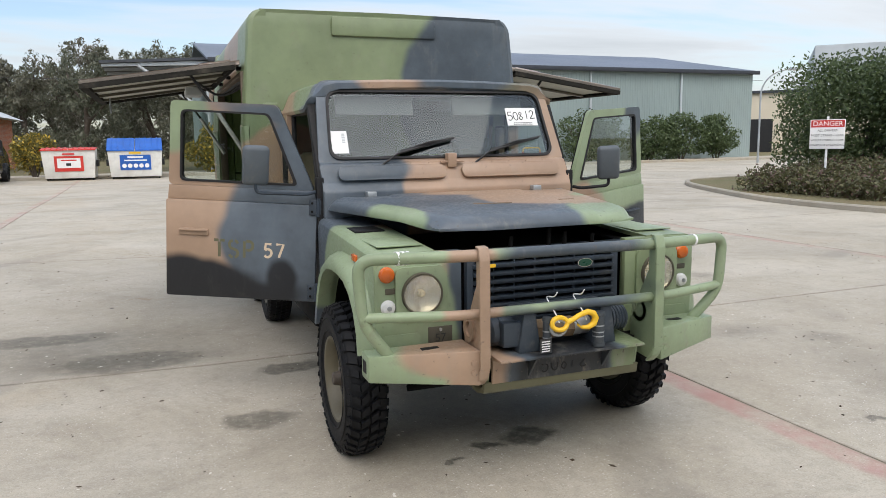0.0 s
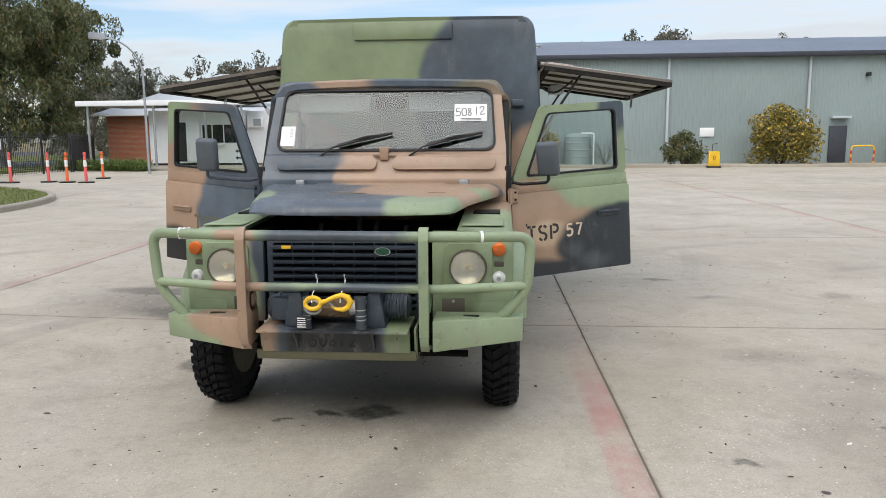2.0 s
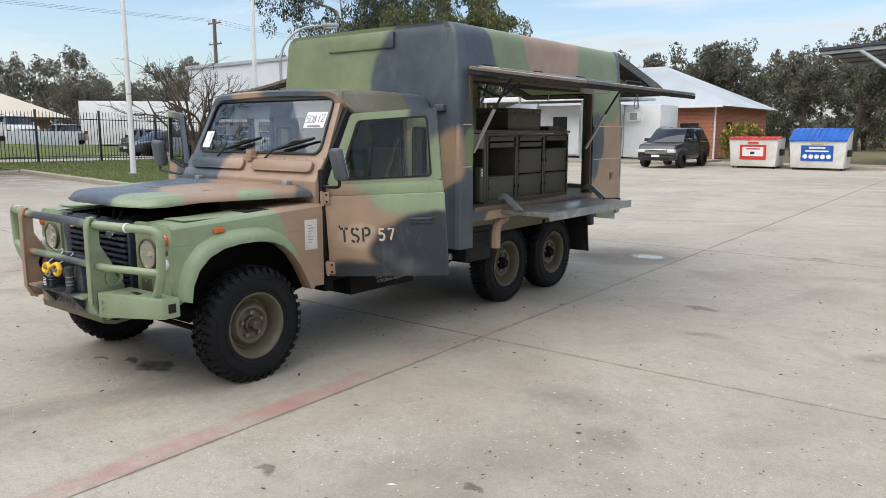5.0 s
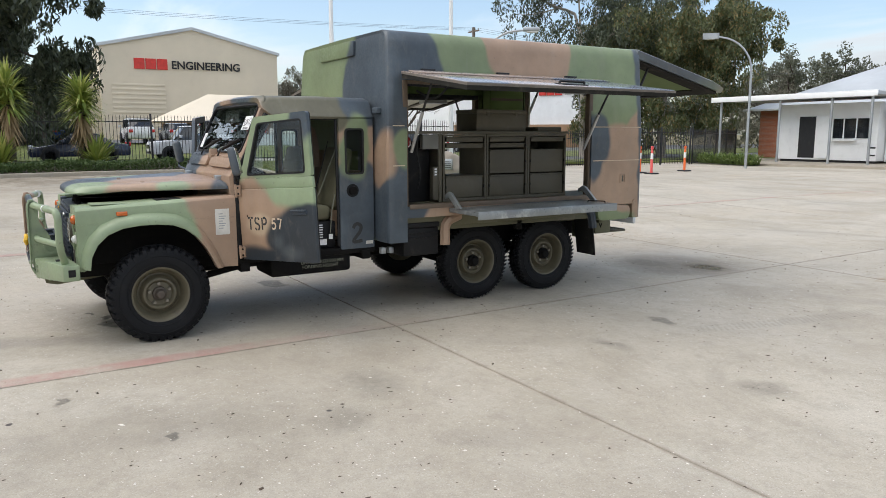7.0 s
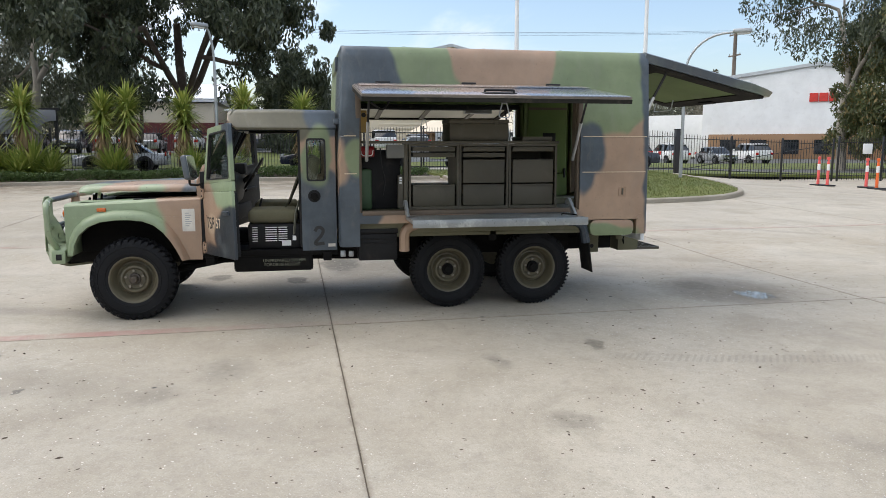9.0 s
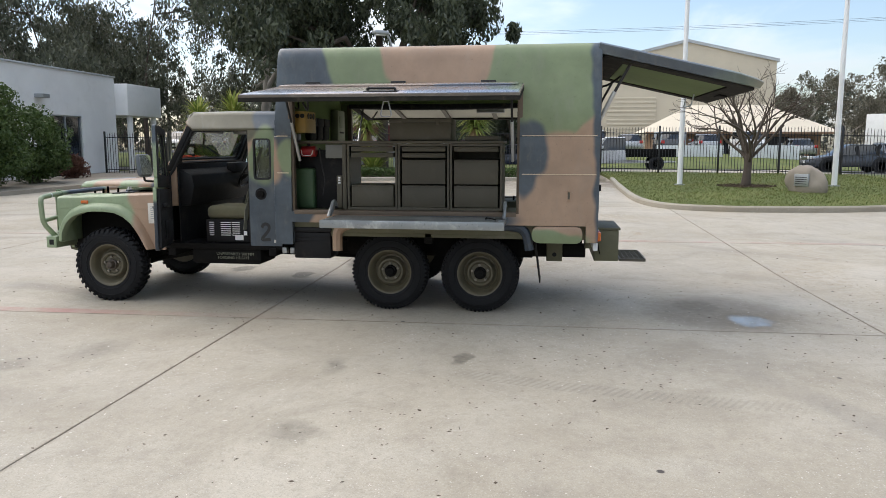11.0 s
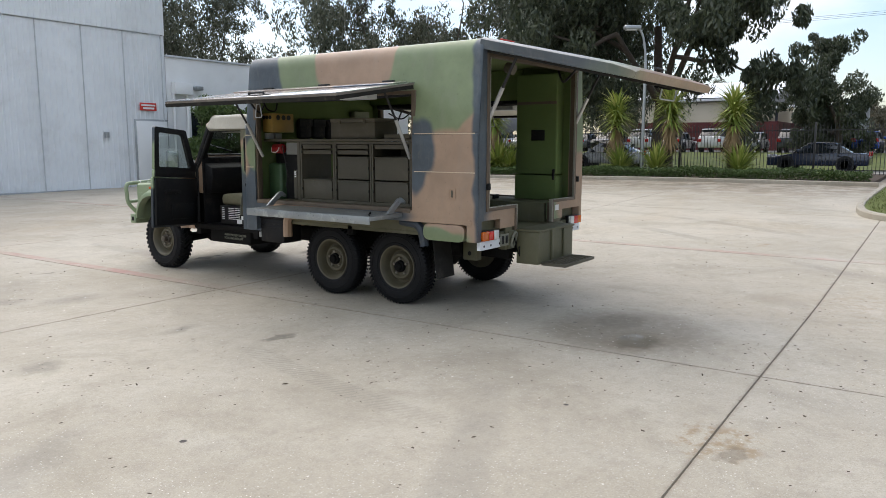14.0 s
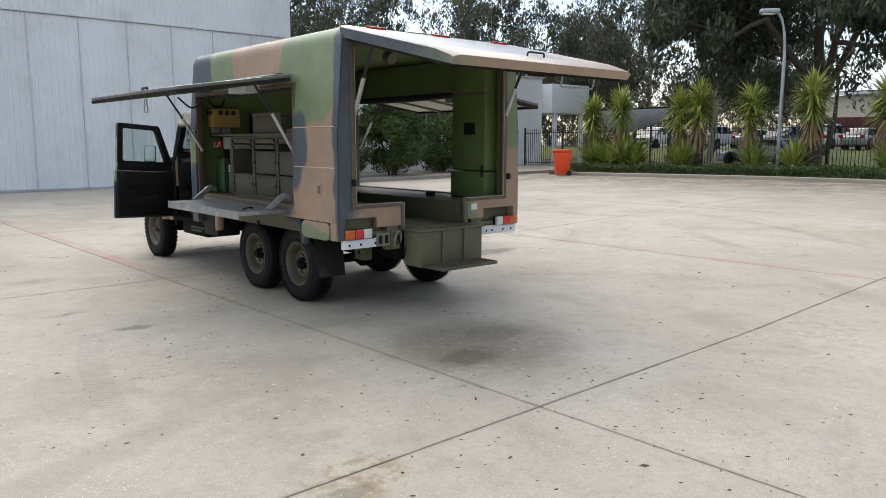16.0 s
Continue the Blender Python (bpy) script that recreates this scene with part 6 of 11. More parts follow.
for sd in (1, -1):
    lo, hi = min(sd * 0.825, sd * 0.870), max(sd * 0.825, sd * 0.870)
    boxpart("sill", (lo, hi, 0.64, 1.92, 0.575, 0.635), m_under, truck, "", 0.006)
    boxpart("hinge_post", (lo, hi, 0.638, 0.70, 0.60, 1.40), m_trim, truck, "", 0.006)
    part("screen_pillar", bm_prism(BM(), [(0.665, 1.38), (0.735, 1.38), (0.965, 1.815), (0.925, 1.845)], "x", sd * 0.80, sd * 0.852, 0.006), m_trim, truck)
    part("door_seal", bm_tube(BM(), [(sd * 0.845, 0.705, 0.65), (sd * 0.845, 0.705, 1.33), (sd * 0.838, 0.755, 1.40), (sd * 0.825, 0.968, 1.795), (sd * 0.825, 1.57, 1.795), (sd * 0.845, 1.575, 0.65)], 0.017, 8), m_seal, truck)
    bm = BM()
    o = round_poly([(1.580, 0.62), (1.915, 0.62), (1.915, 1.798), (1.580, 1.798)], 0.01, 3)
    i_ = round_poly([(1.635, 1.30), (1.822, 1.30), (1.822, 1.715), (1.635, 1.715)], 0.035, 3)
    bm_ringplate(bm, o, i_, "x", sd * 0.838, sd * 0.872)
    qp = part("quarter_panel", bm, m_body, truck, angle=20)
    i2 = round_poly([(1.650, 1.315), (1.807, 1.315), (1.807, 1.700), (1.650, 1.700)], 0.03, 3)
    part("window_seal", bm_ringplate(BM(), i_, i2, "x", sd * 0.842, sd * 0.879), m_seal, qp)
    gl = part("window", bm_prism(BM(), i2, "x", sd * 0.856, sd * 0.860), m_glass, qp)
    gl.visible_shadow = False
    fc = part("fuel_filler", bm_lathe(BM(), [(sd * 0.868, 0.062), (sd * 0.874, 0.060), (sd * 0.874, 0.050), (sd * 0.872, 0.0)], (0, 1.705, 1.155), "x", 20), m_trim, qp, "black round filler recess")
    part("filler_cap", bm_lathe(BM(), [(sd * 0.872, 0.040), (sd * 0.900, 0.036), (sd * 0.904, 0.0)], (0, 1.705, 1.155), "x", 16), m_under, fc)
# the figure worn into the near quarter panel
stroked("panel_figure", "2", 0.165, 0.032, facing((0.8735, 1.745, 0.765), (0, 1, 0), (0, 0, 1)), m_stencil, truck, label="faded black painted figure")
boxpart("reflector_tab", (0.872, 0.876, 1.83, 1.90, 0.655, 0.685), m_label, truck, bevel=0)
nl = boxpart("wing_label", (0.8725, 0.874, 0.462, 0.578, 0.835, 1.050), m_label, truck, "worn white paper label on the wing", bevel=0)
for i in range(7):
    boxpart("print_bar", (0.8742, 0.8746, 0.49, 0.525 + 0.012 * (i % 3), 0.885 + i * 0.02, 0.892 + i * 0.02), m_steel, nl, bevel=0)

# cab inside
boxpart("bulkhead_trim", (-0.83, 0.83, 0.784, 0.80, 0.62, 1.45), m_trim, truck)
part("dashboard", bm_prism(BM(), [(0.70, 1.02), (0.70, 1.36), (0.80, 1.40), (0.93, 1.34), (0.95, 1.22), (0.90, 1.02)], "x", -0.80, 0.80, 0.012), m_trim, truck, "black dashboard")
for sd in (1, -1):
    part("sun_visor", bm_prism(BM(), [(1.010, 1.905), (0.985, 1.78), (0.997, 1.775), (1.022, 1.90)], "x", min(sd * 0.14, sd * 0.66), max(sd * 0.14, sd * 0.66), 0.004), m_visor, truck, "pale padded sun visor")
part("binnacle", bm_box(BM(), -0.58, -0.20, 0.86, 0.98, 1.33, 1.45, 0.02), m_trim, truck)
sw = part("steering_wheel", bm_tube(BM(), [Vector((-0.40 + 0.20 * math.cos(a), 1.06 + 0.20 * math.sin(a) * 0.52, 1.33 + 0.20 * math.sin(a) * 0.85)) for a in [2 * math.pi * k / 24 for k in range(25)]], 0.014, 8), m_black, truck, "black two-spoke steering wheel")
part("steering_column", bm_cyl(BM(), (-0.40, 1.06, 1.33), (-0.40, 0.88, 1.20), 0.028, 10), m_black, sw)
part("spoke", bm_box(BM(), -0.59, -0.21, 1.04, 1.08, 1.315, 1.345, 0.008), m_black, sw)
part("gear_lever", bm_tube(BM(), [(0.0, 1.05, 0.68), (0.0, 1.12, 0.95), (-0.02, 1.16, 1.08)], 0.012, 6), m_black, truck)
for x0, x1 in ((0.28, 0.80), (-0.80, -0.28)):
    sb = part("seat_box", bm_box(BM(), x0, x1, 1.06, 1.56, 0.64, 0.88, 0.012), m_trim, truck, "black seat box with white stencilled notes")
    if x0 > 0:
        for i in range(7):
            for k in range(3):
                L = 0.05 + 0.035 * ((i * 3 + k * 5) % 3)
                boxpart("print_bar", (x1 + 0.0005, x1 + 0.002, 1.10 + k * 0.125, 1.10 + k * 0.125 + min(L, 0.11), 0.845 - i * 0.022, 0.853 - i * 0.022), m_signwhite, sb, bevel=0)
        boxpart("paper", (x1 + 0.0005, x1 + 0.002, 1.38, 1.47, 0.665, 0.72), m_signwhite, sb, bevel=0)
    part("seat_cushion", bm_box(BM(), x0 + 0.02, x1 - 0.02, 1.06, 1.54, 0.88, 1.02, 0.05, 3), m_canvas, truck, "olive canvas seat cushion")
    part("seat_back", bm_box(BM(), x0 + 0.03, x1 - 0.03, -0.06, 0.06, 0.0, 0.58, 0.045, 3, m=pose((0), 1.60, 0.97, -12)), m_canvas, truck, "olive canvas seat back")
for pts, mt, lab in (([(0.70, 1.66, 1.62), (0.68, 1.58, 1.42), (0.64, 1.47, 1.12), (0.58, 1.42, 1.03)], m_webbing, "grey-green shoulder belt"), ([(0.805, 1.56, 1.12), (0.815, 1.52, 0.98), (0.818, 1.50, 0.78)], m_webbing, "loose belt end hanging over the seat"), ([(0.42, 1.66, 1.60), (0.46, 1.56, 1.30), (0.50, 1.45, 1.05)], m_trim, "")):
    part("seat_belt", bm_strap(BM(), pts, (1, -0.35, 0), 0.052, 0.006), mt, truck, lab)
boxpart("belt_tag", (0.817, 0.823, 1.485, 1.52, 0.72, 0.765), m_signwhite, truck, bevel=0)
boxpart("interior_mirror", (-0.10, 0.12, 0.97, 0.99, 1.80, 1.87), m_black, truck, bevel=0.01)


# doors
def cab_door(side):
    """A cab door, hinged at its own origin, x along the door, z up; the outer skin lies at y = 0."""
    inn = 1 if side > 0 else -1
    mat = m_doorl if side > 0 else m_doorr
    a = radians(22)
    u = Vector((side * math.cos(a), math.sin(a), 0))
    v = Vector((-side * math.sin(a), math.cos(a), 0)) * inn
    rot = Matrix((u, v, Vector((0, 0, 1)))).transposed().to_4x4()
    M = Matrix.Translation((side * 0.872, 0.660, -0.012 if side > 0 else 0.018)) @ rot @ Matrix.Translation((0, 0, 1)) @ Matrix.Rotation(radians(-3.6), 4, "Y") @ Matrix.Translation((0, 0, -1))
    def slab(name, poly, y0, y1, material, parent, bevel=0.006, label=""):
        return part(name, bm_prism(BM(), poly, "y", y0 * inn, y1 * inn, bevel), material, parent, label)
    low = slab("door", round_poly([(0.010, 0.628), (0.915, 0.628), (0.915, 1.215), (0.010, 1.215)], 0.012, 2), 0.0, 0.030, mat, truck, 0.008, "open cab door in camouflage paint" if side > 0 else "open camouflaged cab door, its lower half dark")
    low.matrix_basis = M
    slab("belt_panel", [(0.006, 1.216), (0.908, 1.216), (0.900, 1.300), (0.030, 1.300)], 0.012, 0.042, mat, low, 0.003)
    o = round_poly([(0.030, 1.301), (0.900, 1.301), (0.888, 1.795), (0.262, 1.795)], 0.03, 4)
    i = round_poly([(0.125, 1.325), (0.835, 1.325), (0.828, 1.745), (0.305, 1.745)], 0.035, 4)
    part("window_frame", bm_ringplate(BM(), o, i, "y", 0.012 * inn, 0.042 * inn), mat, low, angle=20)
    i2 = round_poly([(0.148, 1.337), (0.823, 1.337), (0.817, 1.734), (0.316, 1.734)], 0.03, 4)
    part("window_seal", bm_ringplate(BM(), i, i2, "y", 0.008 * inn, 0.036 * inn), m_seal, low)
    part("inner_frame", bm_ringplate(BM(), o, i2, "y", 0.0435 * inn, 0.052 * inn), m_trim, low, "black inner window frame", 20)
    g = slab("window", i2, 0.022, 0.026, m_glass, low, 0.0)
    g.visible_shadow = False
    slab("inner_trim", round_poly([(0.03, 0.65), (0.895, 0.65), (0.895, 1.205), (0.03, 1.205)], 0.012, 2), 0.031, 0.060, m_trim, low, 0.006, "black inner door trim")
    slab("inner_belt", [(0.04, 1.22), (0.895, 1.22), (0.89, 1.31), (0.06, 1.31)], 0.043, 0.052, m_trim, low, 0.002)
    slab("door_pull", [(0.45, 1.03), (0.75, 1.03), (0.75, 1.07), (0.45, 1.07)], 0.061, 0.10, m_trim, low, 0.008)
    slab("door_pocket", [(0.12, 0.72), (0.6, 0.72), (0.6, 0.9), (0.12, 0.9)], 0.061, 0.078, m_trim, low, 0.008)
    hb = slab("handle", round_poly([(0.655, 1.005), (0.835, 1.005), (0.835, 1.045), (0.655, 1.045)], 0.012, 3), -0.012, 0.001, mat if side < 0 else m_slate, low, 0.003, "slim door handle")
    slab("lever", [(0.665, 1.030), (0.83, 1.030), (0.83, 1.040), (0.665, 1.040)], -0.024, -0.011, m_slate if side > 0 else mat, hb, 0.002)
    for z in (0.69, 1.205):
        hg = slab("hinge", [(-0.018, z - 0.045), (0.055, z - 0.045), (0.055, z + 0.045), (-0.018, z + 0.045)], -0.014, 0.002, m_body if side > 0 else m_slate, low, 0.004)
        part("hinge_pin", bm_cyl(BM(), (0.0, -0.012 * inn, z - 0.055), (0.0, -0.012 * inn, z + 0.055), 0.012, 8), m_body if side > 0 else m_slate, hg)
        for bx, bz in ((0.035, z - 0.025), (0.035, z + 0.025)):
            part("bolt", bm_cyl(BM(), (bx, -0.020 * inn, bz), (bx, -0.012 * inn, bz), 0.008, 6), m_under, hg)
    right = (1, 0, 0) if side > 0 else (-1, 0, 0)
    if side > 0:
        spots = ((0.232, "TSP", 0.098, m_stencil), (0.472, "57", 0.080, m_cream2))
    else:
        spots = ((0.505, "TSP", 0.100, m_deck), (0.262, "57", 0.080, m_cream2))
    for s, text, size, mm in spots:
        stroked("stencil", text, size, size * (0.19 if text == "57" else 0.17), facing((s, -0.0012 * inn, 0.930), right, (0, 0, 1)), mm, low, 0.26)
    # mirror on its arm
    off = 0.0 if side > 0 else -0.12
    arm = part("mirror_arm", bm_tube(BM(), rounded([(0.02, -0.01 * inn, 1.30), (0.06, -0.05 * inn, 1.285), (0.215 - off, -0.165 * inn, 1.29), (0.215 - off, -0.165 * inn, 1.36)], 0.03, 3), 0.011, 7), m_trim if side > 0 else m_slate, low)
    turn = Matrix.Translation((0.215 - off, -0.165 * inn, 1.445)) @ Matrix.Rotation(radians(-20 * inn - (26 if side > 0 else 0)), 4, "Z") @ Matrix.Rotation(radians(9 * inn), 4, "X")
    mb = BM()
    bm_box(mb, -0.075, 0.075, -0.032, 0.032, -0.115, 0.115, 0.028, 3, m=turn)
    mir = part("mirror", mb, m_mirror, low, "dark grey door mirror")
    part("mirror_glass", bm_prism(BM(), rrect(-0.062, 0.062, -0.10, 0.10, 0.02, 4), "y", 0.033 * inn, 0.036 * inn, 0, m=turn), m_chrome, mir, "mirror glass")
    return low


cab_door(1)
cab_door(-1)
boxpart("check_strap", (0.86, 0.98, 0.70, 0.72, 0.98, 1.0), m_under, truck)

# bull bar, bumper and winch
bb = part("bull_bar", bm_tube(BM(), rounded([(-0.840, -0.685, 0.67), (-0.965, -0.715, 0.835), (-0.985, -0.715, 1.115), (-0.47, -0.838, 1.118), (0.44, -0.838, 1.112), (0.958, -0.700, 1.098), (0.940, -0.700, 0.825), (0.800, -0.660, 0.665)], 0.075, 7), 0.0265, 12), m_bar, truck, "camouflaged tubular bull bar")
part("cross_tube", bm_tube(BM(), rounded([(-0.975, -0.715, 0.862), (-0.55, -0.825, 0.858), (0.52, -0.825, 0.853), (0.940, -0.700, 0.850)], 0.08, 6), 0.0225, 12), m_bar, bb)
for sd in (1, -1):
    x = sd * 0.452 - 0.015
    prof = [(-0.868, 0.66), (-0.880, 0.80), (-0.872, 1.10), (-0.858, 1.145), (-0.83, 1.150), (-0.800, 1.13), (-0.805, 0.98), (-0.735, 0.87), (-0.715, 0.78), (-0.66, 0.72), (-0.66, 0.56), (-0.80, 0.545), (-0.862, 0.59)]
    upz = part("upright", bm_prism(BM(), prof, "x", x - 0.006, x + 0.006, 0.003), m_bar, bb)
    part("upright_flange", bm_prism(BM(), [(-0.884, 0.62), (-0.884, 1.10), (-0.866, 1.155), (-0.83, 1.160), (-0.83, 1.15), (-0.86, 1.145), (-0.874, 1.10), (-0.874, 0.62)], "x", x - 0.024, x + 0.024, 0.003), m_bar, upz)
    part("lower_flange", bm_prism(BM(), [(-0.884, 0.62), (-0.866, 0.62), (-0.848, 0.575), (-0.81, 0.540), (-0.82, 0.533), (-0.864, 0.572)], "x", x - 0.022, x + 0.022, 0.003), m_bar, upz)
    xe = x + sd * 0.006
    part("recovery_eye", bm_lathe(BM(), [(-0.012, 0.036), (-0.012, 0.058), (0.012, 0.058), (0.012, 0.036), (-0.012, 0.036)], (xe, -0.73, 0.77), "x", 22), m_bar, upz)
    # bumper blade, swept back
    bm = BM()
    out = 0.940 if sd < 0 else 0.922
    plan = [(0.475, -0.855), (out, -0.690), (out, -0.575), (0.475, -0.640)]
    hi_ = [bm.verts.new((sd * px, py, 0.700 if px < 0.6 else 0.682)) for px, py in plan]
    lo_ = [bm.verts.new((sd * px, py, 0.540 if px < 0.6 else 0.562)) for px, py in plan]
    bm.faces.new(hi_)
    bm.faces.new(lo_[::-1])
    for k in range(4):
        bm.faces.new((hi_[k], lo_[k], lo_[(k + 1) % 4], hi_[(k + 1) % 4]))
    bmesh.ops.bevel(bm, geom=list(bm.edges), offset=0.008, segments=2, profile=0.5, affect="EDGES")
    bl = part("bumper_blade", bm, m_bar, truck, "swept steel bumper end")
    # slots are black inlays, their inner shade given as colour
    boxpart("slot", (min(sd * (out - 0.003), sd * (out + 0.0025)), max(sd * (out - 0.003), sd * (out + 0.0025)), -0.655, -0.605, 0.595, 0.65), m_trim, bl, bevel=0)
    boxpart("step_slot", (min(sd * 0.62, sd * 0.70), max(sd * 0.62, sd * 0.70), -0.72, -0.690, 0.688, 0.6955), m_trim, bl, bevel=0)
    for bz in (0.60, 0.645):
        part("bolt", bm_cyl(BM(), (sd * 0.505, -0.850, bz), (sd * 0.505, -0.836, bz), 0.013, 6), m_bar, bl)
for x in (-0.825, -0.802, -0.78):
    part("white_band", bm_tube(BM(), [(x, -0.753, 1.1157), (x + 0.013, -0.750, 1.1157)], 0.0305, 12), m_signwhite, bb)
part("white_band", bm_tube(BM(), [(0.705, -0.7675, 1.1045), (0.718, -0.764, 1.1045)], 0.0305, 12), m_signwhite, bb)

SHIFT = Matrix.Translation((-0.013, 0.095, 0.020))
tray = part("winch_tray", bm_prism(BM(), [(-0.985, 0.618), (-0.985, 0.630), (-0.62, 0.640), (-0.62, 0.628), (-0.890, 0.622), (-0.880, 0.500), (-0.895, 0.500), (-0.905, 0.615)], "x", -0.385, 0.370, 0.002), m_traycamo, truck, "dark steel winch tray with chipped camouflage at its ends")
for x in (-0.20, 0.19):
    part("gusset", bm_prism(BM(), [(-0.975, 0.618), (-0.890, 0.618), (-0.885, 0.50)], "x", x - 0.005, x + 0.005), m_tray, tray)
stroked("scratched_number", "50812", 0.060, 0.0065, facing((-0.02, -0.9005, 0.560), (1, 0, 0), (0, 0.1, 1)), m_black, tray, 0.22, "lot number scrawled in marker", 0.06)
part("skid_plate", bm_prism(BM(), [(-0.890, 0.505), (-0.880, 0.455), (-0.80, 0.435), (-0.45, 0.47), (-0.45, 0.49), (-0.79, 0.455), (-0.86, 0.475), (-0.872, 0.505)], "x", -0.42, 0.40, 0.003), m_deck, truck, "muddy brown skid plate").matrix_basis = SHIFT
for sd in (1, -1):
    part("tray_cheek", bm_prism(BM(), [(-0.89, 0.62), (-0.62, 0.63), (-0.60, 0.50), (-0.86, 0.47)], "x", sd * 0.395 - 0.006, sd * 0.395 + 0.006, 0.002), m_bar, truck).matrix_basis = SHIFT
wn = part("winch", bm_cyl(BM(), (-0.15, -0.82, 0.708), (0.155, -0.82, 0.708), 0.040, 20), m_rust, truck, "electric winch wound with rusty cable")
part("wound_cable", bm_tube(BM(), [Vector((-0.14 + 0.20 * k / 240, -0.82 + 0.044 * math.cos(k * 0.9), 0.708 + 0.044 * math.sin(k * 0.9))) for k in range(241)], 0.006, 5), m_rust, wn)
part("drum_sleeve", bm_cyl(BM(), (0.06, -0.82, 0.708), (0.15, -0.82, 0.708), 0.044, 18), m_silver, wn, "bare metal end of the drum")
for x in (-0.205, 0.195):
    part("bracket", bm_prism(BM(), [(x - 0.058, 0.632), (x + 0.058, 0.632), (x + 0.030, 0.812), (x - 0.030, 0.812)], "y", -0.915, -0.765, 0.007), m_winch, wn, "tapered slate-blue winch bracket")
    boxpart("bracket_cap", (x - 0.042, x + 0.042, -0.925, -0.755, 0.8125, 0.826), m_winch, wn, "", 0.004)
    part("cap_bolt", bm_cyl(BM(), (x, -0.87, 0.826), (x, -0.87, 0.842), 0.014, 6), m_winch, wn)
for x, r in ((-0.135, 0.020), (0.135, 0.027)):
    ro = part("roller", bm_lathe(BM(), [(0.634, r * 1.15), (0.650, r * 1.15), (0.652, r), (0.778, r), (0.780, r * 1.15), (0.796, r * 1.1), (0.796, 0.0)], (x, -0.945, 0), "z", 16), m_tray, wn, "dark upright cable roller")
    for z in (0.68, 0.70, 0.73):
        part("worn_band", bm_lathe(BM(), [(z, r + 0.0006), (z + 0.006, r + 0.0006)], (x, -0.945, 0), "z", 16), m_steel, ro)
part("motor", bm_lathe(BM(), [(0.235, 0.0), (0.235, 0.056), (0.245, 0.060), (0.340, 0.060), (0.342, 0.064), (0.352, 0.064), (0.354, 0.058), (0.366, 0.048), (0.368, 0.0)], (0, -0.80, 0.722), "x", 22), m_winch, wn, "ribbed slate winch motor")
for k in range(5):
    part("motor_rib", bm_lathe(BM(), [(0.255 + 0.017 * k, 0.0605), (0.258 + 0.017 * k, 0.0645), (0.263 + 0.017 * k, 0.0645), (0.266 + 0.017 * k, 0.0605)], (0, -0.80, 0.722), "x", 22), m_winch, wn)
gh = part("gear_housing", bm_lathe(BM(), [(-0.235, 0.0), (-0.235, 0.058), (-0.25, 0.066), (-0.30, 0.066), (-0.302, 0.072), (-0.318, 0.072), (-0.322, 0.066), (-0.356, 0.062), (-0.368, 0.050), (-0.368, 0.0)], (0, -0.80, 0.715), "x", 24), m_winch, wn, "slate gear housing with an open end")
# black disc for the dark of the open end
part("end_cap", bm_lathe(BM(), [(-0.3685, 0.040), (-0.3715, 0.038), (-0.3715, 0.0)], (0, -0.80, 0.715), "x", 18), m_black, gh)
boxpart("solenoid_box", (-0.33, -0.24, -0.90, -0.84, 0.66, 0.775), m_winch, wn, "", 0.008)
part("tie_bar", bm_box(BM(), -0.20, 0.20, -0.775, -0.735, 0.800, 0.822, 0.005), m_winch, wn)
pl = part("rating_plate", bm_box(BM(), -0.185, -0.128, -0.975, -0.970, 0.640, 0.705), m_stencil, wn)
for i in range(5):
    boxpart("print_bar", (-0.178, -0.136, -0.9765, -0.9755, 0.646 + i * 0.011, 0.651 + i * 0.011), m_signwhite, pl, bevel=0)
part("rope_thimble", bm_tube(BM(), [Vector((-0.095 + 0.034 * math.cos(a) * 1.15, -0.978, 0.752 + 0.034 * math.sin(a))) for a in [k * 0.45 for k in range(15)]], 0.009, 8), m_steel, wn, "steel rope thimble")
hk = part("hook", bm_tube(BM(), [(0.035, -0.985, 0.756), (0.062, -0.985, 0.738), (0.100, -0.985, 0.736), (0.130, -0.985, 0.752), (0.142, -0.985, 0.780), (0.128, -0.985, 0.806), (0.095, -0.985, 0.818), (0.050, -0.985, 0.806), (0.010, -0.985, 0.786), (-0.030, -0.985, 0.772)], 0.015, 10, radii=[0.006, 0.010, 0.014, 0.017, 0.018, 0.017, 0.015, 0.013, 0.013, 0.015]), m_yellow, wn, "yellow winch hook tied to the bar")
part("hook_eye", bm_tube(BM(), [Vector((-0.070 + 0.044 * math.cos(a), -0.985 + 0.006 * math.sin(a), 0.770 + 0.031 * math.sin(a))) for a in [k * 2 * math.pi / 18 for k in range(19)]], 0.0125, 9), m_yellow, hk)
part("hook_latch", bm_strap(BM(), [(0.018, -0.985, 0.782), (0.040, -0.985, 0.764), (0.052, -0.985, 0.748)], (0, 1, 0), 0.020, 0.004), m_steel, hk, "steel spring latch")
for x in (-0.075, 0.085):
    part("cable_tie", bm_tube(BM(), rounded([(x, -0.99, 0.775), (x - 0.004, -0.965, 0.815), (x + 0.004, -0.90, 0.850), (x + 0.002, -0.86, 0.885), (x + 0.012, -0.925, 0.895), (x + 0.016, -0.945, 0.925)], 0.02, 3), 0.0035, 5), m_signwhite, hk)
for o in (tray, wn):
    o.matrix_basis = SHIFT
hk.matrix_basis = Matrix.Translation((-0.032, 0.0, 0.093)) @ Matrix.Diagonal((0.88, 1.0, 0.88, 1))
part("steering_guard", bm_tube(BM(), [(-0.62, -0.25, 0.36), (0.62, -0.25, 0.36)], 0.02, 8), m_under, truck)


# ---- the box body ----
YF, YR = 1.935, 5.070
ZB, ZT = 0.745, 2.580


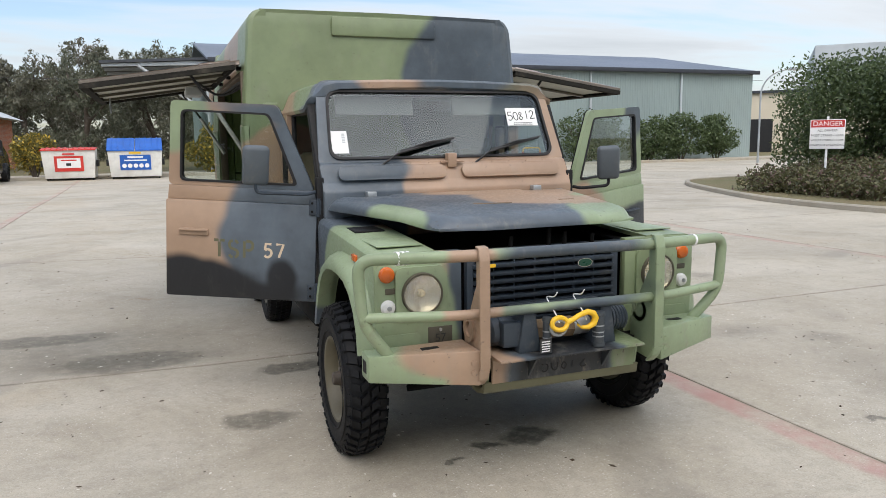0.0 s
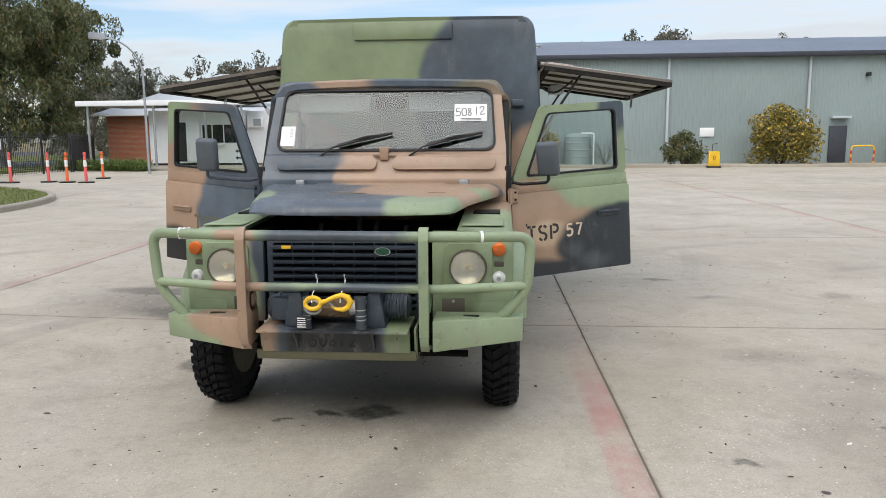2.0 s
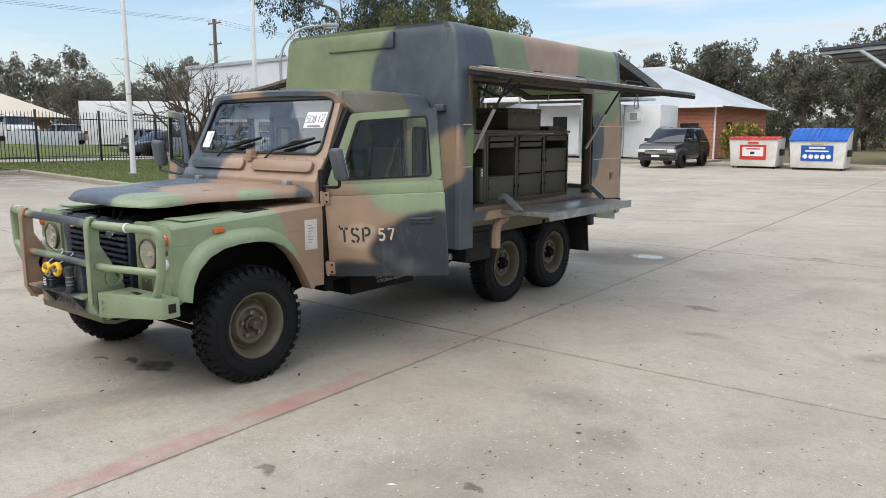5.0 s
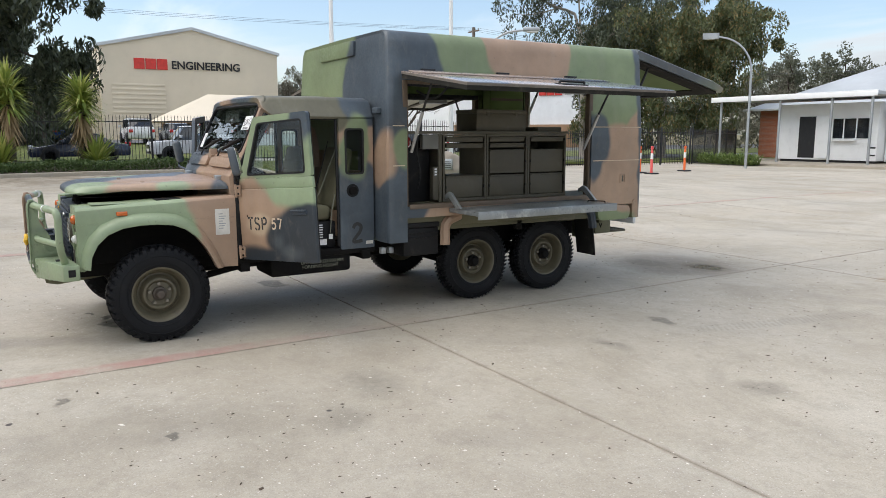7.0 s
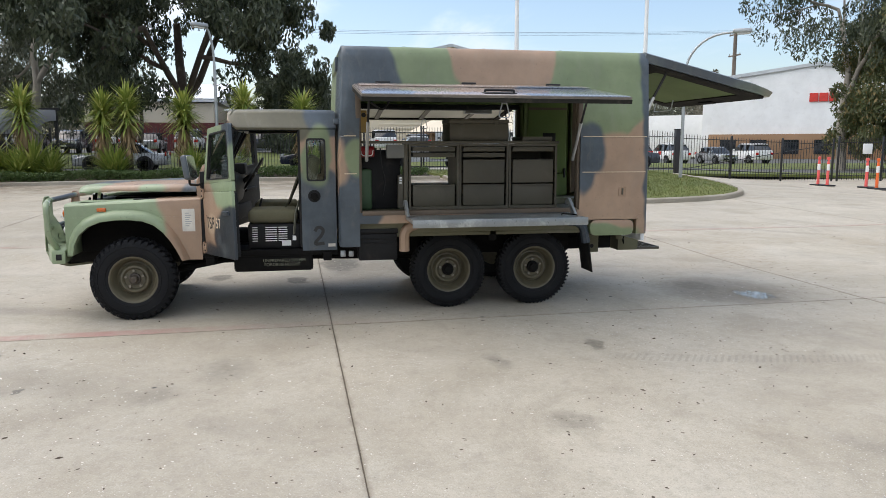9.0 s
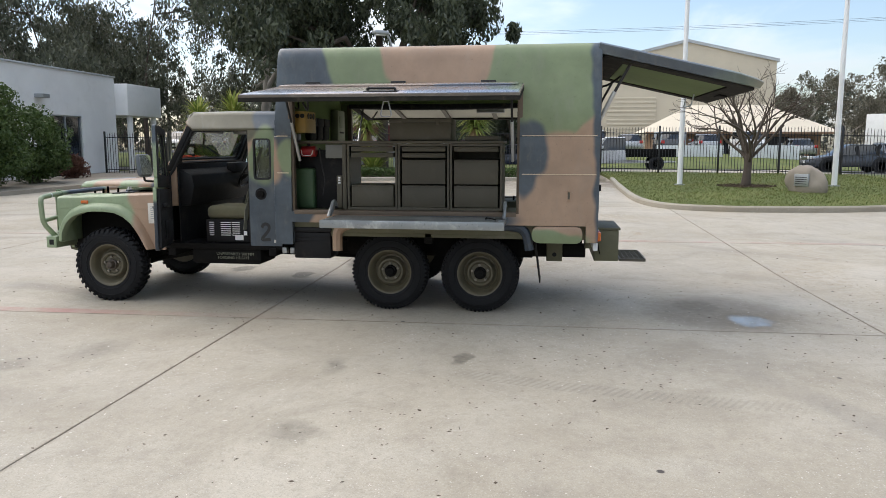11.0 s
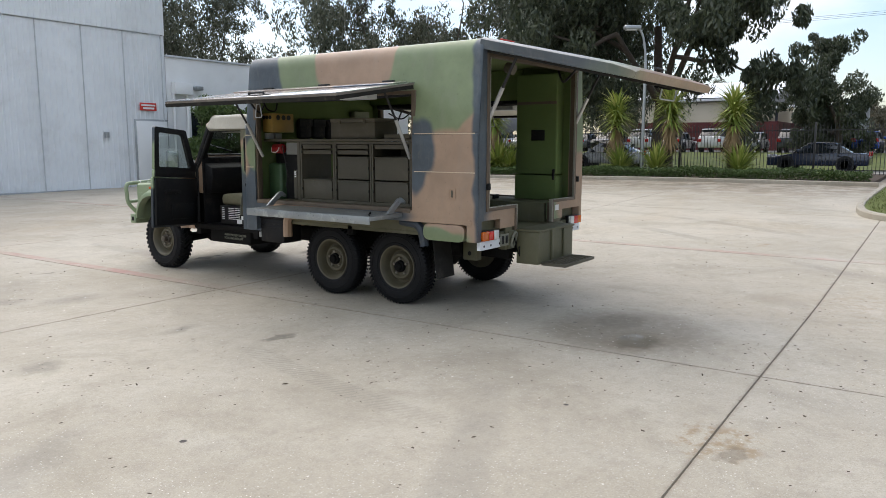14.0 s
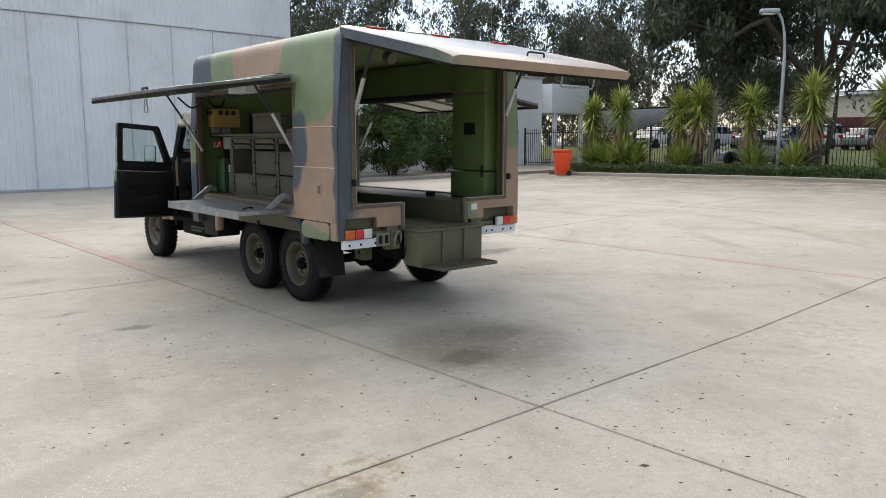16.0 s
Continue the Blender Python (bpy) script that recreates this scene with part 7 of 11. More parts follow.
def box_x(z):
    """Half width of the box at a height: upright below the upper seam, then leaning in to a round shoulder."""
    if z < 1.735:
        return 1.140
    if z < 2.44:
        return 1.132 - (z - 1.735) * 0.085
    t = min(1.0, (z - 2.44) / 0.14)
    return 1.072 - 0.10 * (1 - math.sqrt(max(0.0, 1 - t * t)))


def front_y(z):
    return YF + max(0.0, z - 1.5) * 0.045


OPEN_Y, OPEN_Z = (2.125, 4.335), (1.005, 2.125)
ys = [YF, YF + 0.012, YF + 0.035, 2.0, 2.125, 2.5, 3.2, 3.9, 4.335, 4.45, 4.96, 5.03, 5.058, YR]
zs = [0.68, ZB, 0.90, 1.005, 1.2, 1.375, 1.385, 1.725, 1.735, 1.745, 2.0, 2.125, 2.30, 2.44, 2.475, 2.51, 2.54, 2.562, 2.575, ZT]


def keep_side(y, z):
    if OPEN_Y[0] < y < OPEN_Y[1] and OPEN_Z[0] < z < OPEN_Z[1]:
        return False
    if 2.125 < y < 4.45 and z < 0.90:
        return False
    if y > 4.45 and z < ZB:
        return False
    if 4.45 < y < 4.96 and z < 0.90:
        return False
    return True


def corner_in(y):
    """The rounded upright corners."""
    a = max(0.0, 0.05 - (y - YF)) / 0.05
    b = max(0.0, 0.030 - (YR - y)) / 0.030
    t = max(a, b * 0.7)
    return 0.045 * (1 - math.sqrt(max(0.0, 1 - t * t)))


for sd in (1, -1):
    def out(y, z, sd=sd):
        return (sd * (box_x(z) - corner_in(y) + (-0.004 if abs(z - 1.38) < 0.006 or abs(z - 1.735) < 0.006 else 0)), y + (front_y(z) - YF) * max(0, 1 - (y - YF) / 0.6), z)
    def inn(y, z, sd=sd):
        return (sd * (min(box_x(z), 1.10) - 0.045), max(y, YF + 0.05) if y < 3 else min(y, YR - 0.03), min(z, ZT - 0.05))
    b = part("box_side", shell(ys, zs, keep_side, out, inn), m_box, truck, "camouflaged fibreglass side of the box body", 32)
    fr = BM()
    for (y0, y1, z0, z1) in ((2.10, 2.150, 0.98, 2.14), (4.31, 4.36, 0.98, 2.14), (2.15, 4.31, 0.98, 1.022), (2.15, 4.31, 2.108, 2.14)):
        bm_box(fr, min(sd * 1.05, sd * (1.146 if z1 < 1.8 else 1.118)), max(sd * 1.05, sd * (1.146 if z1 < 1.8 else 1.118)), y0, y1, z0, z1, 0.004)
    part("opening_frame", fr, m_browned, b, "worn brown frame round the side opening")
    part("rolled_curtain", bm_tube(BM(), [(sd * 1.035, 2.14, 2.145), (sd * 1.030, 2.9, 2.128), (sd * 1.030, 3.6, 2.130), (sd * 1.035, 4.32, 2.145)], 0.052, 12), m_curtain, b, "dark canvas curtain rolled up over the opening")
    for zz in (1.380, 1.735):
        for y0, y1 in ((YF + 0.05, 2.10), (4.36, YR - 0.03)):
            boxpart("seam", (min(sd * 1.136, sd * 1.1425), max(sd * 1.136, sd * 1.1425), y0, y1, zz - 0.004, zz + 0.004), m_cream2, b, "pale seam line", bevel=0)
    for y in (2.30, 3.15, 3.95):
        boxpart("hinge_block", (min(sd * 1.085, sd * 1.125), max(sd * 1.085, sd * 1.125), y - 0.05, y + 0.05, 2.165, 2.19), m_under, b)
lt = part("latch_recess", bm_ringplate(BM(), rrect(4.755, 4.835, 1.130, 1.235, 0.01, 2), rrect(4.765, 4.825, 1.140, 1.225, 0.008, 2), "x", 1.138, 1.146), m_box, truck, "recessed side latch")
boxpart("latch_bar", (1.139, 1.144, 4.785, 4.805, 1.15, 1.215), m_olive2, lt)
part("side_filler", bm_lathe(BM(), [(1.138, 0.03), (1.146, 0.028), (1.144, 0.014), (1.144, 0)], (0, 4.99, 0.925), "x", 14), m_box, truck)
part("locker_cover", bm_prism(BM(), round_poly([(4.46, 0.735), (4.93, 0.735), (4.93, 0.893), (4.46, 0.893)], 0.07, 5), "x", 1.06, 1.135, 0.004), m_box, truck, "green rounded locker cover")

# roof, front and rear of the box
xs = [-0.972, -0.94, -0.9, 0.0, 0.9, 0.94, 0.972]
part("box_roof", shell(xs, [front_y(2.58), 2.06, 3.0, 4.0, 5.0, YR], lambda x, y: True, lambda x, y: (x, y, ZT + 0.010 * (1 - (x / 0.972) ** 2)), lambda x, y: (x, min(max(y, YF + 0.06), YR - 0.02), ZT - 0.045)), m_box, truck, "", 32)
fz = [0.68, 0.90, 1.2, 1.5, 1.735, 2.0, 2.3, 2.44, 2.475, 2.51, 2.54, 2.562, 2.575, ZT]
fu = [-1.0, -0.94, -0.45, 0.0, 0.45, 0.94, 1.0]
part("box_front", shell(fu, fz, lambda u, z: not (abs(u) < 0.45 and z < 1.5), lambda u, z: (u * (box_x(z) - 0.045), front_y(z) + (0.010 * max(0.0, z - 2.5) / 0.08), z), lambda u, z: (u * (box_x(z) - 0.06), YF + 0.06, min(z, ZT - 0.05))), m_box, truck, "", 32)
hp = part("roof_hatch", bm_prism(BM(), rrect(-0.445, 0.385, 2.405, 2.545, 0.012, 2), "y", 1.955, 1.985, 0.004), m_box, truck, "raised green panel on the front of the box")
for sd in (1, -1):
    part("marker_bracket", bm_box(BM(), sd * 0.93 - 0.05, sd * 0.93 + 0.05, 1.905, 1.955, 1.845, 1.90, 0.008), m_box, truck)
boxpart("roof_blister", (-0.30, -0.22, 4.3, 4.4, 2.585, 2.60), m_pale, truck, bevel=0.01)
for y in (2.6, 3.4, 4.2):
    part("roof_stud", bm_cyl(BM(), (0.85, y, 2.575), (0.85, y, 2.598), 0.018, 10), m_box, truck)

ru = [-1.132, -1.06, -0.92, -0.62, -0.385, 0.430, 0.72, 0.965, 1.06, 1.132]
rz = [ZB, 0.84, 0.935, 1.035, 1.735, 2.44, 2.475, 2.51, 2.54, 2.562]


def keep_rear(u, z):
    if -0.92 < u < 0.965 and 1.035 < z < 2.44:
        return False
    if -0.385 < u < 0.43 and z < 1.035:
        return False
    if 0.43 < abs(u) < 1.06 and z < 0.84:
        return False
    if (0.72 < u < 1.06 or -1.06 < u < -0.62) and z < 0.935:
        return False
    return True


def rear_x(u, z):
    return math.copysign(min(abs(u), box_x(z) - 0.02), u)


part("box_rear", shell(ru, rz, keep_rear, lambda u, z: (rear_x(u, z), YR, z), lambda u, z: (rear_x(u, z) * 0.985, YR - 0.07, z)), m_box, truck, "", 32)
bm = BM()
for x0, x1, z0, z1 in ((0.945, 0.985, 1.02, 2.455), (-0.94, -0.90, 1.02, 2.455), (-0.90, 0.945, 2.42, 2.455), (0.43, 0.945, 1.02, 1.05), (-0.90, -0.385, 1.02, 1.05), (0.415, 0.445, 0.80, 1.02), (-0.40, -0.37, 0.80, 1.02)):
    bm_box(bm, x0, x1, YR - 0.06, YR + 0.012, z0, z1, 0.004)
part("rear_frame", bm, m_browned, truck, "worn brown frame round the open rear")
m_edge = paint("worn alloy edging", (0.42, 0.40, 0.35), 0.4, 0.5, amount=0.4, size=20)
for b in ((0.43, 0.944, YR - 0.03, YR + 0.014, 1.0505, 1.056), (-0.899, -0.386, YR - 0.03, YR + 0.014, 1.0505, 1.056), (0.409, 0.4145, YR - 0.03, YR + 0.014, 0.815, 1.056), (-0.3695, -0.364, YR - 0.03, YR + 0.014, 0.815, 1.056),
          (0.938, 0.9445, YR - 0.01, YR + 0.014, 1.057, 2.415), (-0.8995, -0.893, YR - 0.01, YR + 0.014, 1.057, 2.415)):
    boxpart("edge_strip", b, m_edge, truck, "pale worn alloy edging strip", bevel=0.001)
for sd in (1, -1):
    boxpart("recess_panel", (min(sd * 0.47, sd * 1.075), max(sd * 0.47, sd * 1.075), YR - 0.095, YR - 0.080, 0.74, 0.96), m_deck, truck, "olive panel set back over the rear lamps", 0.002)

# inside the box
boxpart("box_floor", (-1.06, 1.06, 2.0, YR - 0.03, 0.76, 0.80), m_deck, truck)
for x0, x1 in ((0.43, 1.07), (-1.07, -0.385)):
    boxpart("side_bench", (x0, x1, 2.02, YR - 0.10, 0.80, 1.010), m_deck, truck, "olive side locker along the aisle")
boxpart("inner_roof", (-1.0, 1.0, 2.0, YR - 0.08, 2.505, 2.530), m_inner, truck)
boxpart("inner_bulkhead", (-1.04, 1.04, 2.0, 2.025, 0.80, 2.50), m_inner, truck, "bright olive inner bulkhead")
for sd in (1, -1):
    boxpart("inner_post", (min(sd * 0.98, sd * 1.05), max(sd * 0.98, sd * 1.05), 4.37, YR - 0.08, 1.01, 2.5), m_inner, truck, "bright olive inner rear post", 0.015)
    boxpart("inner_header", (min(sd * 0.97, sd * 1.03), max(sd * 0.97, sd * 1.03), 2.03, 4.37, 2.15, 2.5), m_inner, truck, "", 0.015)
rp = boxpart("inner_locker", (-0.975, -0.80, 4.38, 4.90, 1.300, 2.42), m_inner, truck, "tall bright olive wall locker", 0.02, 3)
boxpart("locker_foot", (-0.975, -0.785, 4.375, 4.905, 1.012, 1.292), m_inner, rp, "", 0.015)
boxpart("locker_plate", (-0.80, -0.793, 4.58, 4.75, 1.68, 1.80), m_trim, rp)
boxpart("locker_strap", (-0.80, -0.795, 4.39, 4.89, 2.085, 2.115), m_browned, rp, "brown strap across the locker", bevel=0)
boxpart("locker_pull", (-0.80, -0.775, 4.86, 4.885, 1.24, 1.36), m_trim, rp, bevel=0.006)
boxpart("tie_handle", (-0.7, -0.58, 4.2, 4.22, 1.012, 1.06), m_trim, truck, bevel=0.004)
# drawer cabinets
CX, CZ0, CZ1 = 0.930, 1.012, 1.660
for k, (y0, y1) in enumerate(((2.63, 3.135), (3.140, 3.650), (3.655, 4.165))):
    bm = BM()
    t = 0.022
    for e in ((0.46, CX, y0, y0 + t, CZ0, CZ1), (0.46, CX, y1 - t, y1, CZ0, CZ1), (0.46, CX, y0 + t, y1 - t, CZ1 - t, CZ1), (0.46, CX, y0 + t, y1 - t, CZ0, CZ0 + 0.03)):
        bm_box(bm, *e, bevel=0.002, seg=1)
    cab = part("drawer_cabinet", bm, m_olive2, truck, "dark olive steel drawer cabinet")
    rows_ = {0: ((1.045, 1.258), (1.528, 1.574), (1.586, 1.634)), 1: ((1.045, 1.258), (1.270, 1.508), (1.528, 1.574), (1.586, 1.634)), 2: ((1.045, 1.258), (1.270, 1.508), (1.586, 1.634))}[k]
    for z0, z1 in rows_:
        d = part("drawer", bm_box(BM(), 0.50, CX - 0.004, y0 + 0.04, y1 - 0.04, z0, z1, 0.006), m_olive2, cab)
        for yy in (y0 + 0.028, y1 - 0.034):
            boxpart("drawer_catch", (CX + 0.001, CX + 0.010, yy, yy + 0.006, (z0 + z1) / 2 - 0.014, (z0 + z1) / 2 + 0.014), m_trim, d, bevel=0)
        boxpart("drawer_lip", (CX - 0.003, CX + 0.012, y0 + 0.045, y1 - 0.045, z1 - 0.016, z1 - 0.004), m_olive2, d, bevel=0.002)
    if k:
        boxpart("cabinet_back", (0.46, 0.47, y0 + t, y1 - t, CZ0, CZ1 - t), m_olive2, cab, bevel=0)
part("cabinet_top", bm_box(BM(), 0.44, CX + 0.01, 2.06, 4.18, 1.664, 1.690, 0.004), m_olive2, truck, "dark steel bench top over the drawers")
boxpart("bench_leg", (0.90, 0.93, 2.58, 2.62, 1.012, 1.662), m_olive2, truck)
boxpart("switch_box", (0.86, 0.93, 2.41, 2.585, 1.52, 1.655), paint("grey switch box", (0.17, 0.17, 0.155), 0.5, amount=0.3), truck, "grey electrical switch box", 0.008)
boxpart("meter_column", (0.86, 0.93, 2.52, 2.575, 1.03, 1.35), m_olive2, truck, bevel=0.006)
for i in range(3):
    boxpart("white_tag", (0.931, 0.933, 2.535, 2.56, 1.27 + i * 0.025, 1.287 + i * 0.025), m_signwhite, truck, bevel=0)
boxpart("dark_locker", (0.40, 0.80, 2.10, 2.56, 1.012, 1.60), m_trim, truck, bevel=0.01)
bh = part("wall_cabinet", bm_box(BM(), -0.86, -0.56, 2.03, 2.12, 1.70, 2.06, 0.012), m_palegreen, truck, "pale green wall cabinet on the bulkhead")
boxpart("cabinet_panel", (-0.80, -0.62, 2.121, 2.128, 1.86, 2.00), m_palegreen, bh)
boxpart("cabinet_slot", (-0.80, -0.62, 2.121, 2.126, 1.79, 1.81), m_trim, bh, bevel=0)
for x in (0.30, 0.065, -0.17):
    pc = boxpart("bulkhead_pouch", (x - 0.105, x + 0.105, 2.026, 2.10, 1.70, 1.935), m_curtain, truck, "dark canvas pouch", 0.03, 3)
    boxpart("pouch_flap", (x - 0.108, x + 0.108, 2.08, 2.108, 1.85, 1.94), m_curtain, pc, "", 0.012)
ov = boxpart("overhead_locker", (-0.15, 0.88, 2.03, 2.27, 2.225, 2.375), m_inner, truck, "olive overhead locker with a pale end", 0.012)
boxpart("end_panel", (0.62, 0.86, 2.271, 2.277, 2.235, 2.365), m_palegreen, ov)
for x in (0.67, 0.80):
    boxpart("socket_box", (x, x + 0.10, 2.027, 2.075, 1.695, 1.762), m_pale, truck, "pale electrical socket box", 0.006)
part("wall_cable", bm_tube(BM(), rounded([(0.93, 2.07, 2.10), (0.90, 2.09, 2.02), (0.78, 2.10, 2.00), (0.74, 2.08, 2.10)], 0.05, 4), 0.010, 6), m_black, truck)
part("wall_cable", bm_tube(BM(), rounded([(0.93, 2.35, 1.62), (0.90, 2.36, 1.45), (0.91, 2.40, 1.30), (0.90, 2.37, 1.15)], 0.06, 4), 0.007, 6), m_black, truck)
tl = part("tube_light", bm_box(BM(), 0.70, 0.90, 2.5, 3.4, 2.44, 2.50, 0.01), m_pale, truck, "white strip light under the inner roof")

# near tray, arms and mudguards
sh = part("side_tray", bm_box(BM(), 1.150, 1.640, 2.565, 4.225, 0.935, 0.975, 0.004), m_zinc, truck, "scratched grey fold-down tray")
part("tray_edge", bm_box(BM(), 1.641, 1.652, 2.56, 4.23, 0.905, 0.978, 0.003), m_zinc, sh)
for y in (2.545, 4.195):
    part("tray_arm", bm_prism(BM(), [(1.10, 1.090), (1.16, 1.128), (1.205, 1.118), (1.375, 0.985), (1.300, 0.978), (1.178, 1.078), (1.10, 1.060)], "y", y, y + 0.030, 0.004), m_zinc, sh)
for y in (4.05,):
    part("tray_catch", bm_tube(BM(), rounded([(1.42, y, 0.978), (1.42, y, 0.995), (1.56, y + 0.1, 0.995), (1.56, y + 0.1, 0.978)], 0.01, 3), 0.006, 6), m_under, sh)
for sd in (1, -1):
    part("mudguard_front", bm_tube(BM(), rounded([(sd * 1.08, 2.56, 0.62), (sd * 1.08, 2.56, 0.84), (sd * 1.08, 2.72, 0.895)], 0.10, 5), 0.05, 8), m_bar if sd < 0 else paint("tan mudguard", TAN, 0.6, amount=0.4), truck)
    part("mudguard_rear", bm_tube(BM(), rounded([(sd * 1.08, 4.16, 0.89), (sd * 1.08, 4.40, 0.87), (sd * 1.08, 4.44, 0.66)], 0.10, 5), 0.045, 8), m_slate, truck)
    part("wheel_arch_lining", bm_box(BM(), min(sd * 0.45, sd * 1.05), max(sd * 0.45, sd * 1.05), 2.5, 4.46, 0.80, 0.83), m_under, truck)
    boxpart("wheel_box", (min(sd * 0.45, sd * 0.50), max(sd * 0.45, sd * 0.50), 2.5, 4.46, 0.5, 0.80), m_under, truck)
    mf = part("mud_flap", bm_box(BM(), min(sd * 0.72, sd * 1.02), max(sd * 0.72, sd * 1.02), 4.475, 4.487, 0.33, 0.78, 0.004), m_dustrubber, truck, "dusty black rubber mud flap")
    mf.matrix_basis = Matrix.Translation((0, 4.48, 0.78)) @ Matrix.Rotation(radians(8), 4, "X") @ Matrix.Translation((0, -4.48, -0.78))
    part("chassis_leg", bm_box(BM(), min(sd * 0.55, sd * 0.65), max(sd * 0.55, sd * 0.65), 4.60, 4.76, 0.49, 0.78, 0.01), m_deck, truck, "olive chassis bracket")
    # black disc in place of a hole's shade
    part("bracket_hole_disc", bm_cyl(BM(), (sd * 0.648, 4.68, 0.56), (sd * 0.652, 4.68, 0.56), 0.022, 12), m_trim, truck)
boxpart("arch_bracket", (1.0, 1.06, 3.42, 3.50, 0.70, 0.90), m_under, truck, bevel=0.01)
bt = part("battery_box", bm_box(BM(), 0.80, 1.075, 2.115, 2.490, 0.535, 0.795, 0.012), m_trim, truck, "black lidded side locker box")
part("lid", bm_box(BM(), 0.79, 1.090, 2.105, 2.500, 0.797, 0.845, 0.012), m_trim, bt)
for z in (0.70, 0.74):
    boxpart("lid_rib", (1.076, 1.084, 2.12, 2.485, z, z + 0.012), m_trim, bt)
for y in (1.97, 2.05):
    part("shackle", bm_box(BM(), 0.90, 0.96, y - 0.025, y + 0.025, 0.56, 0.62, 0.008), m_steel, truck)

# rear lamps, step and tool box
for sd in (1, -1):
    bp = part("rear_panel", bm_box(BM(), min(sd * 0.60, sd * 1.085), max(sd * 0.60, sd * 1.085), 5.035, 5.075, 0.665, 0.745, 0.004), m_offwhite, truck, "white perforated rear lamp panel")
    for x in (0.66, 0.74, 0.9, 1.02):
        # perforations are black discs, their depth only in the colour
        part("hole", bm_cyl(BM(), (sd * x, 5.070, 0.70), (sd * x, 5.0765, 0.70), 0.012, 10), m_trim, bp)
    lp = part("rear_lamp", bm_box(BM(), min(sd * 0.79, sd * 1.07), max(sd * 0.79, sd * 1.07), 5.03, 5.072, 0.750, 0.840, 0.004), m_black, truck, "rear lamp in amber, red and clear")
    for a, b_, mm in ((0.975, 1.068, m_amber), (0.882, 0.973, m_redlens), (0.792, 0.880, m_clear)):
        part("lens", bm_box(BM(), min(sd * a, sd * b_), max(sd * a, sd * b_), 5.066, 5.104, 0.752, 0.838, 0.008), mm, lp)
    part("rear_bracket", bm_box(BM(), min(sd * 0.46, sd * 0.60), max(sd * 0.46, sd * 0.60), 4.98, 5.06, 0.62, 0.93, 0.008), m_deck, truck)
    part("tail_eye", bm_tube(BM(), [(sd * 0.505 + 0.034 * math.cos(a), 5.10 + 0.02 * math.sin(a), 0.715 + 0.075 * math.sin(a)) for a in [k * 0.42 for k in range(16)]], 0.013, 8), m_webbing, truck, "grey-green towing eye")
    part("eye_plate", bm_box(BM(), min(sd * 0.455, sd * 0.57), max(sd * 0.455, sd * 0.57), 5.062, 5.082, 0.625, 0.80, 0.006), m_deck, truck)
npl = boxpart("number_plate", (0.580, 0.735, 5.078, 5.084, 0.668, 0.785), m_webbing, truck, "small plate with two painted bars", 0.002)
for x in (0.622, 0.690):
    boxpart("plate_bar", (x - 0.020, x + 0.020, 5.085, 5.0865, 0.69, 0.765), m_trim, npl, bevel=0)
boxpart("paper", (-0.53, -0.45, YR + 0.001, YR + 0.003, 0.93, 0.99), m_signwhite, truck, bevel=0)
part("safety_chain", bm_tube(BM(), [(0.50, 5.10, 0.74), (0.48, 5.13, 0.60), (0.46, 5.14, 0.55), (0.43, 5.12, 0.64)], 0.006, 6), m_under, truck)
tb = part("step_locker", bm_box(BM(), -0.350, 0.425, 5.085, 5.330, 0.470, 0.790, 0.008), m_deck, truck, "olive steel step locker at the tail")
for x in (0.15, -0.12):
    part("strap", bm_box(BM(), x - 0.022, x + 0.022, 5.330, 5.350, 0.47, 0.79, 0.004), m_deck, tb)
part("lid", bm_box(BM(), -0.36, 0.435, 5.075, 5.345, 0.791, 0.812, 0.004), m_deck, tb)
stp = part("step_plate", bm_ringplate(BM(), rrect(-0.29, 0.40, 5.345, 5.610, 0.01, 2), rrect(-0.275, 0.385, 5.36, 5.595, 0.008, 2), "z", 0.468, 0.495), m_olive2, truck, "folding mesh step")
for i in range(11):
    boxpart("bar", (-0.28 + i * 0.061, -0.272 + i * 0.061, 5.36, 5.595, 0.472, 0.490), m_olive2, stp, bevel=0)
for i in range(4):
    boxpart("cross_bar", (-0.275, 0.385, 5.405 + i * 0.05, 5.411 + i * 0.05, 0.474, 0.488), m_olive2, stp, bevel=0)

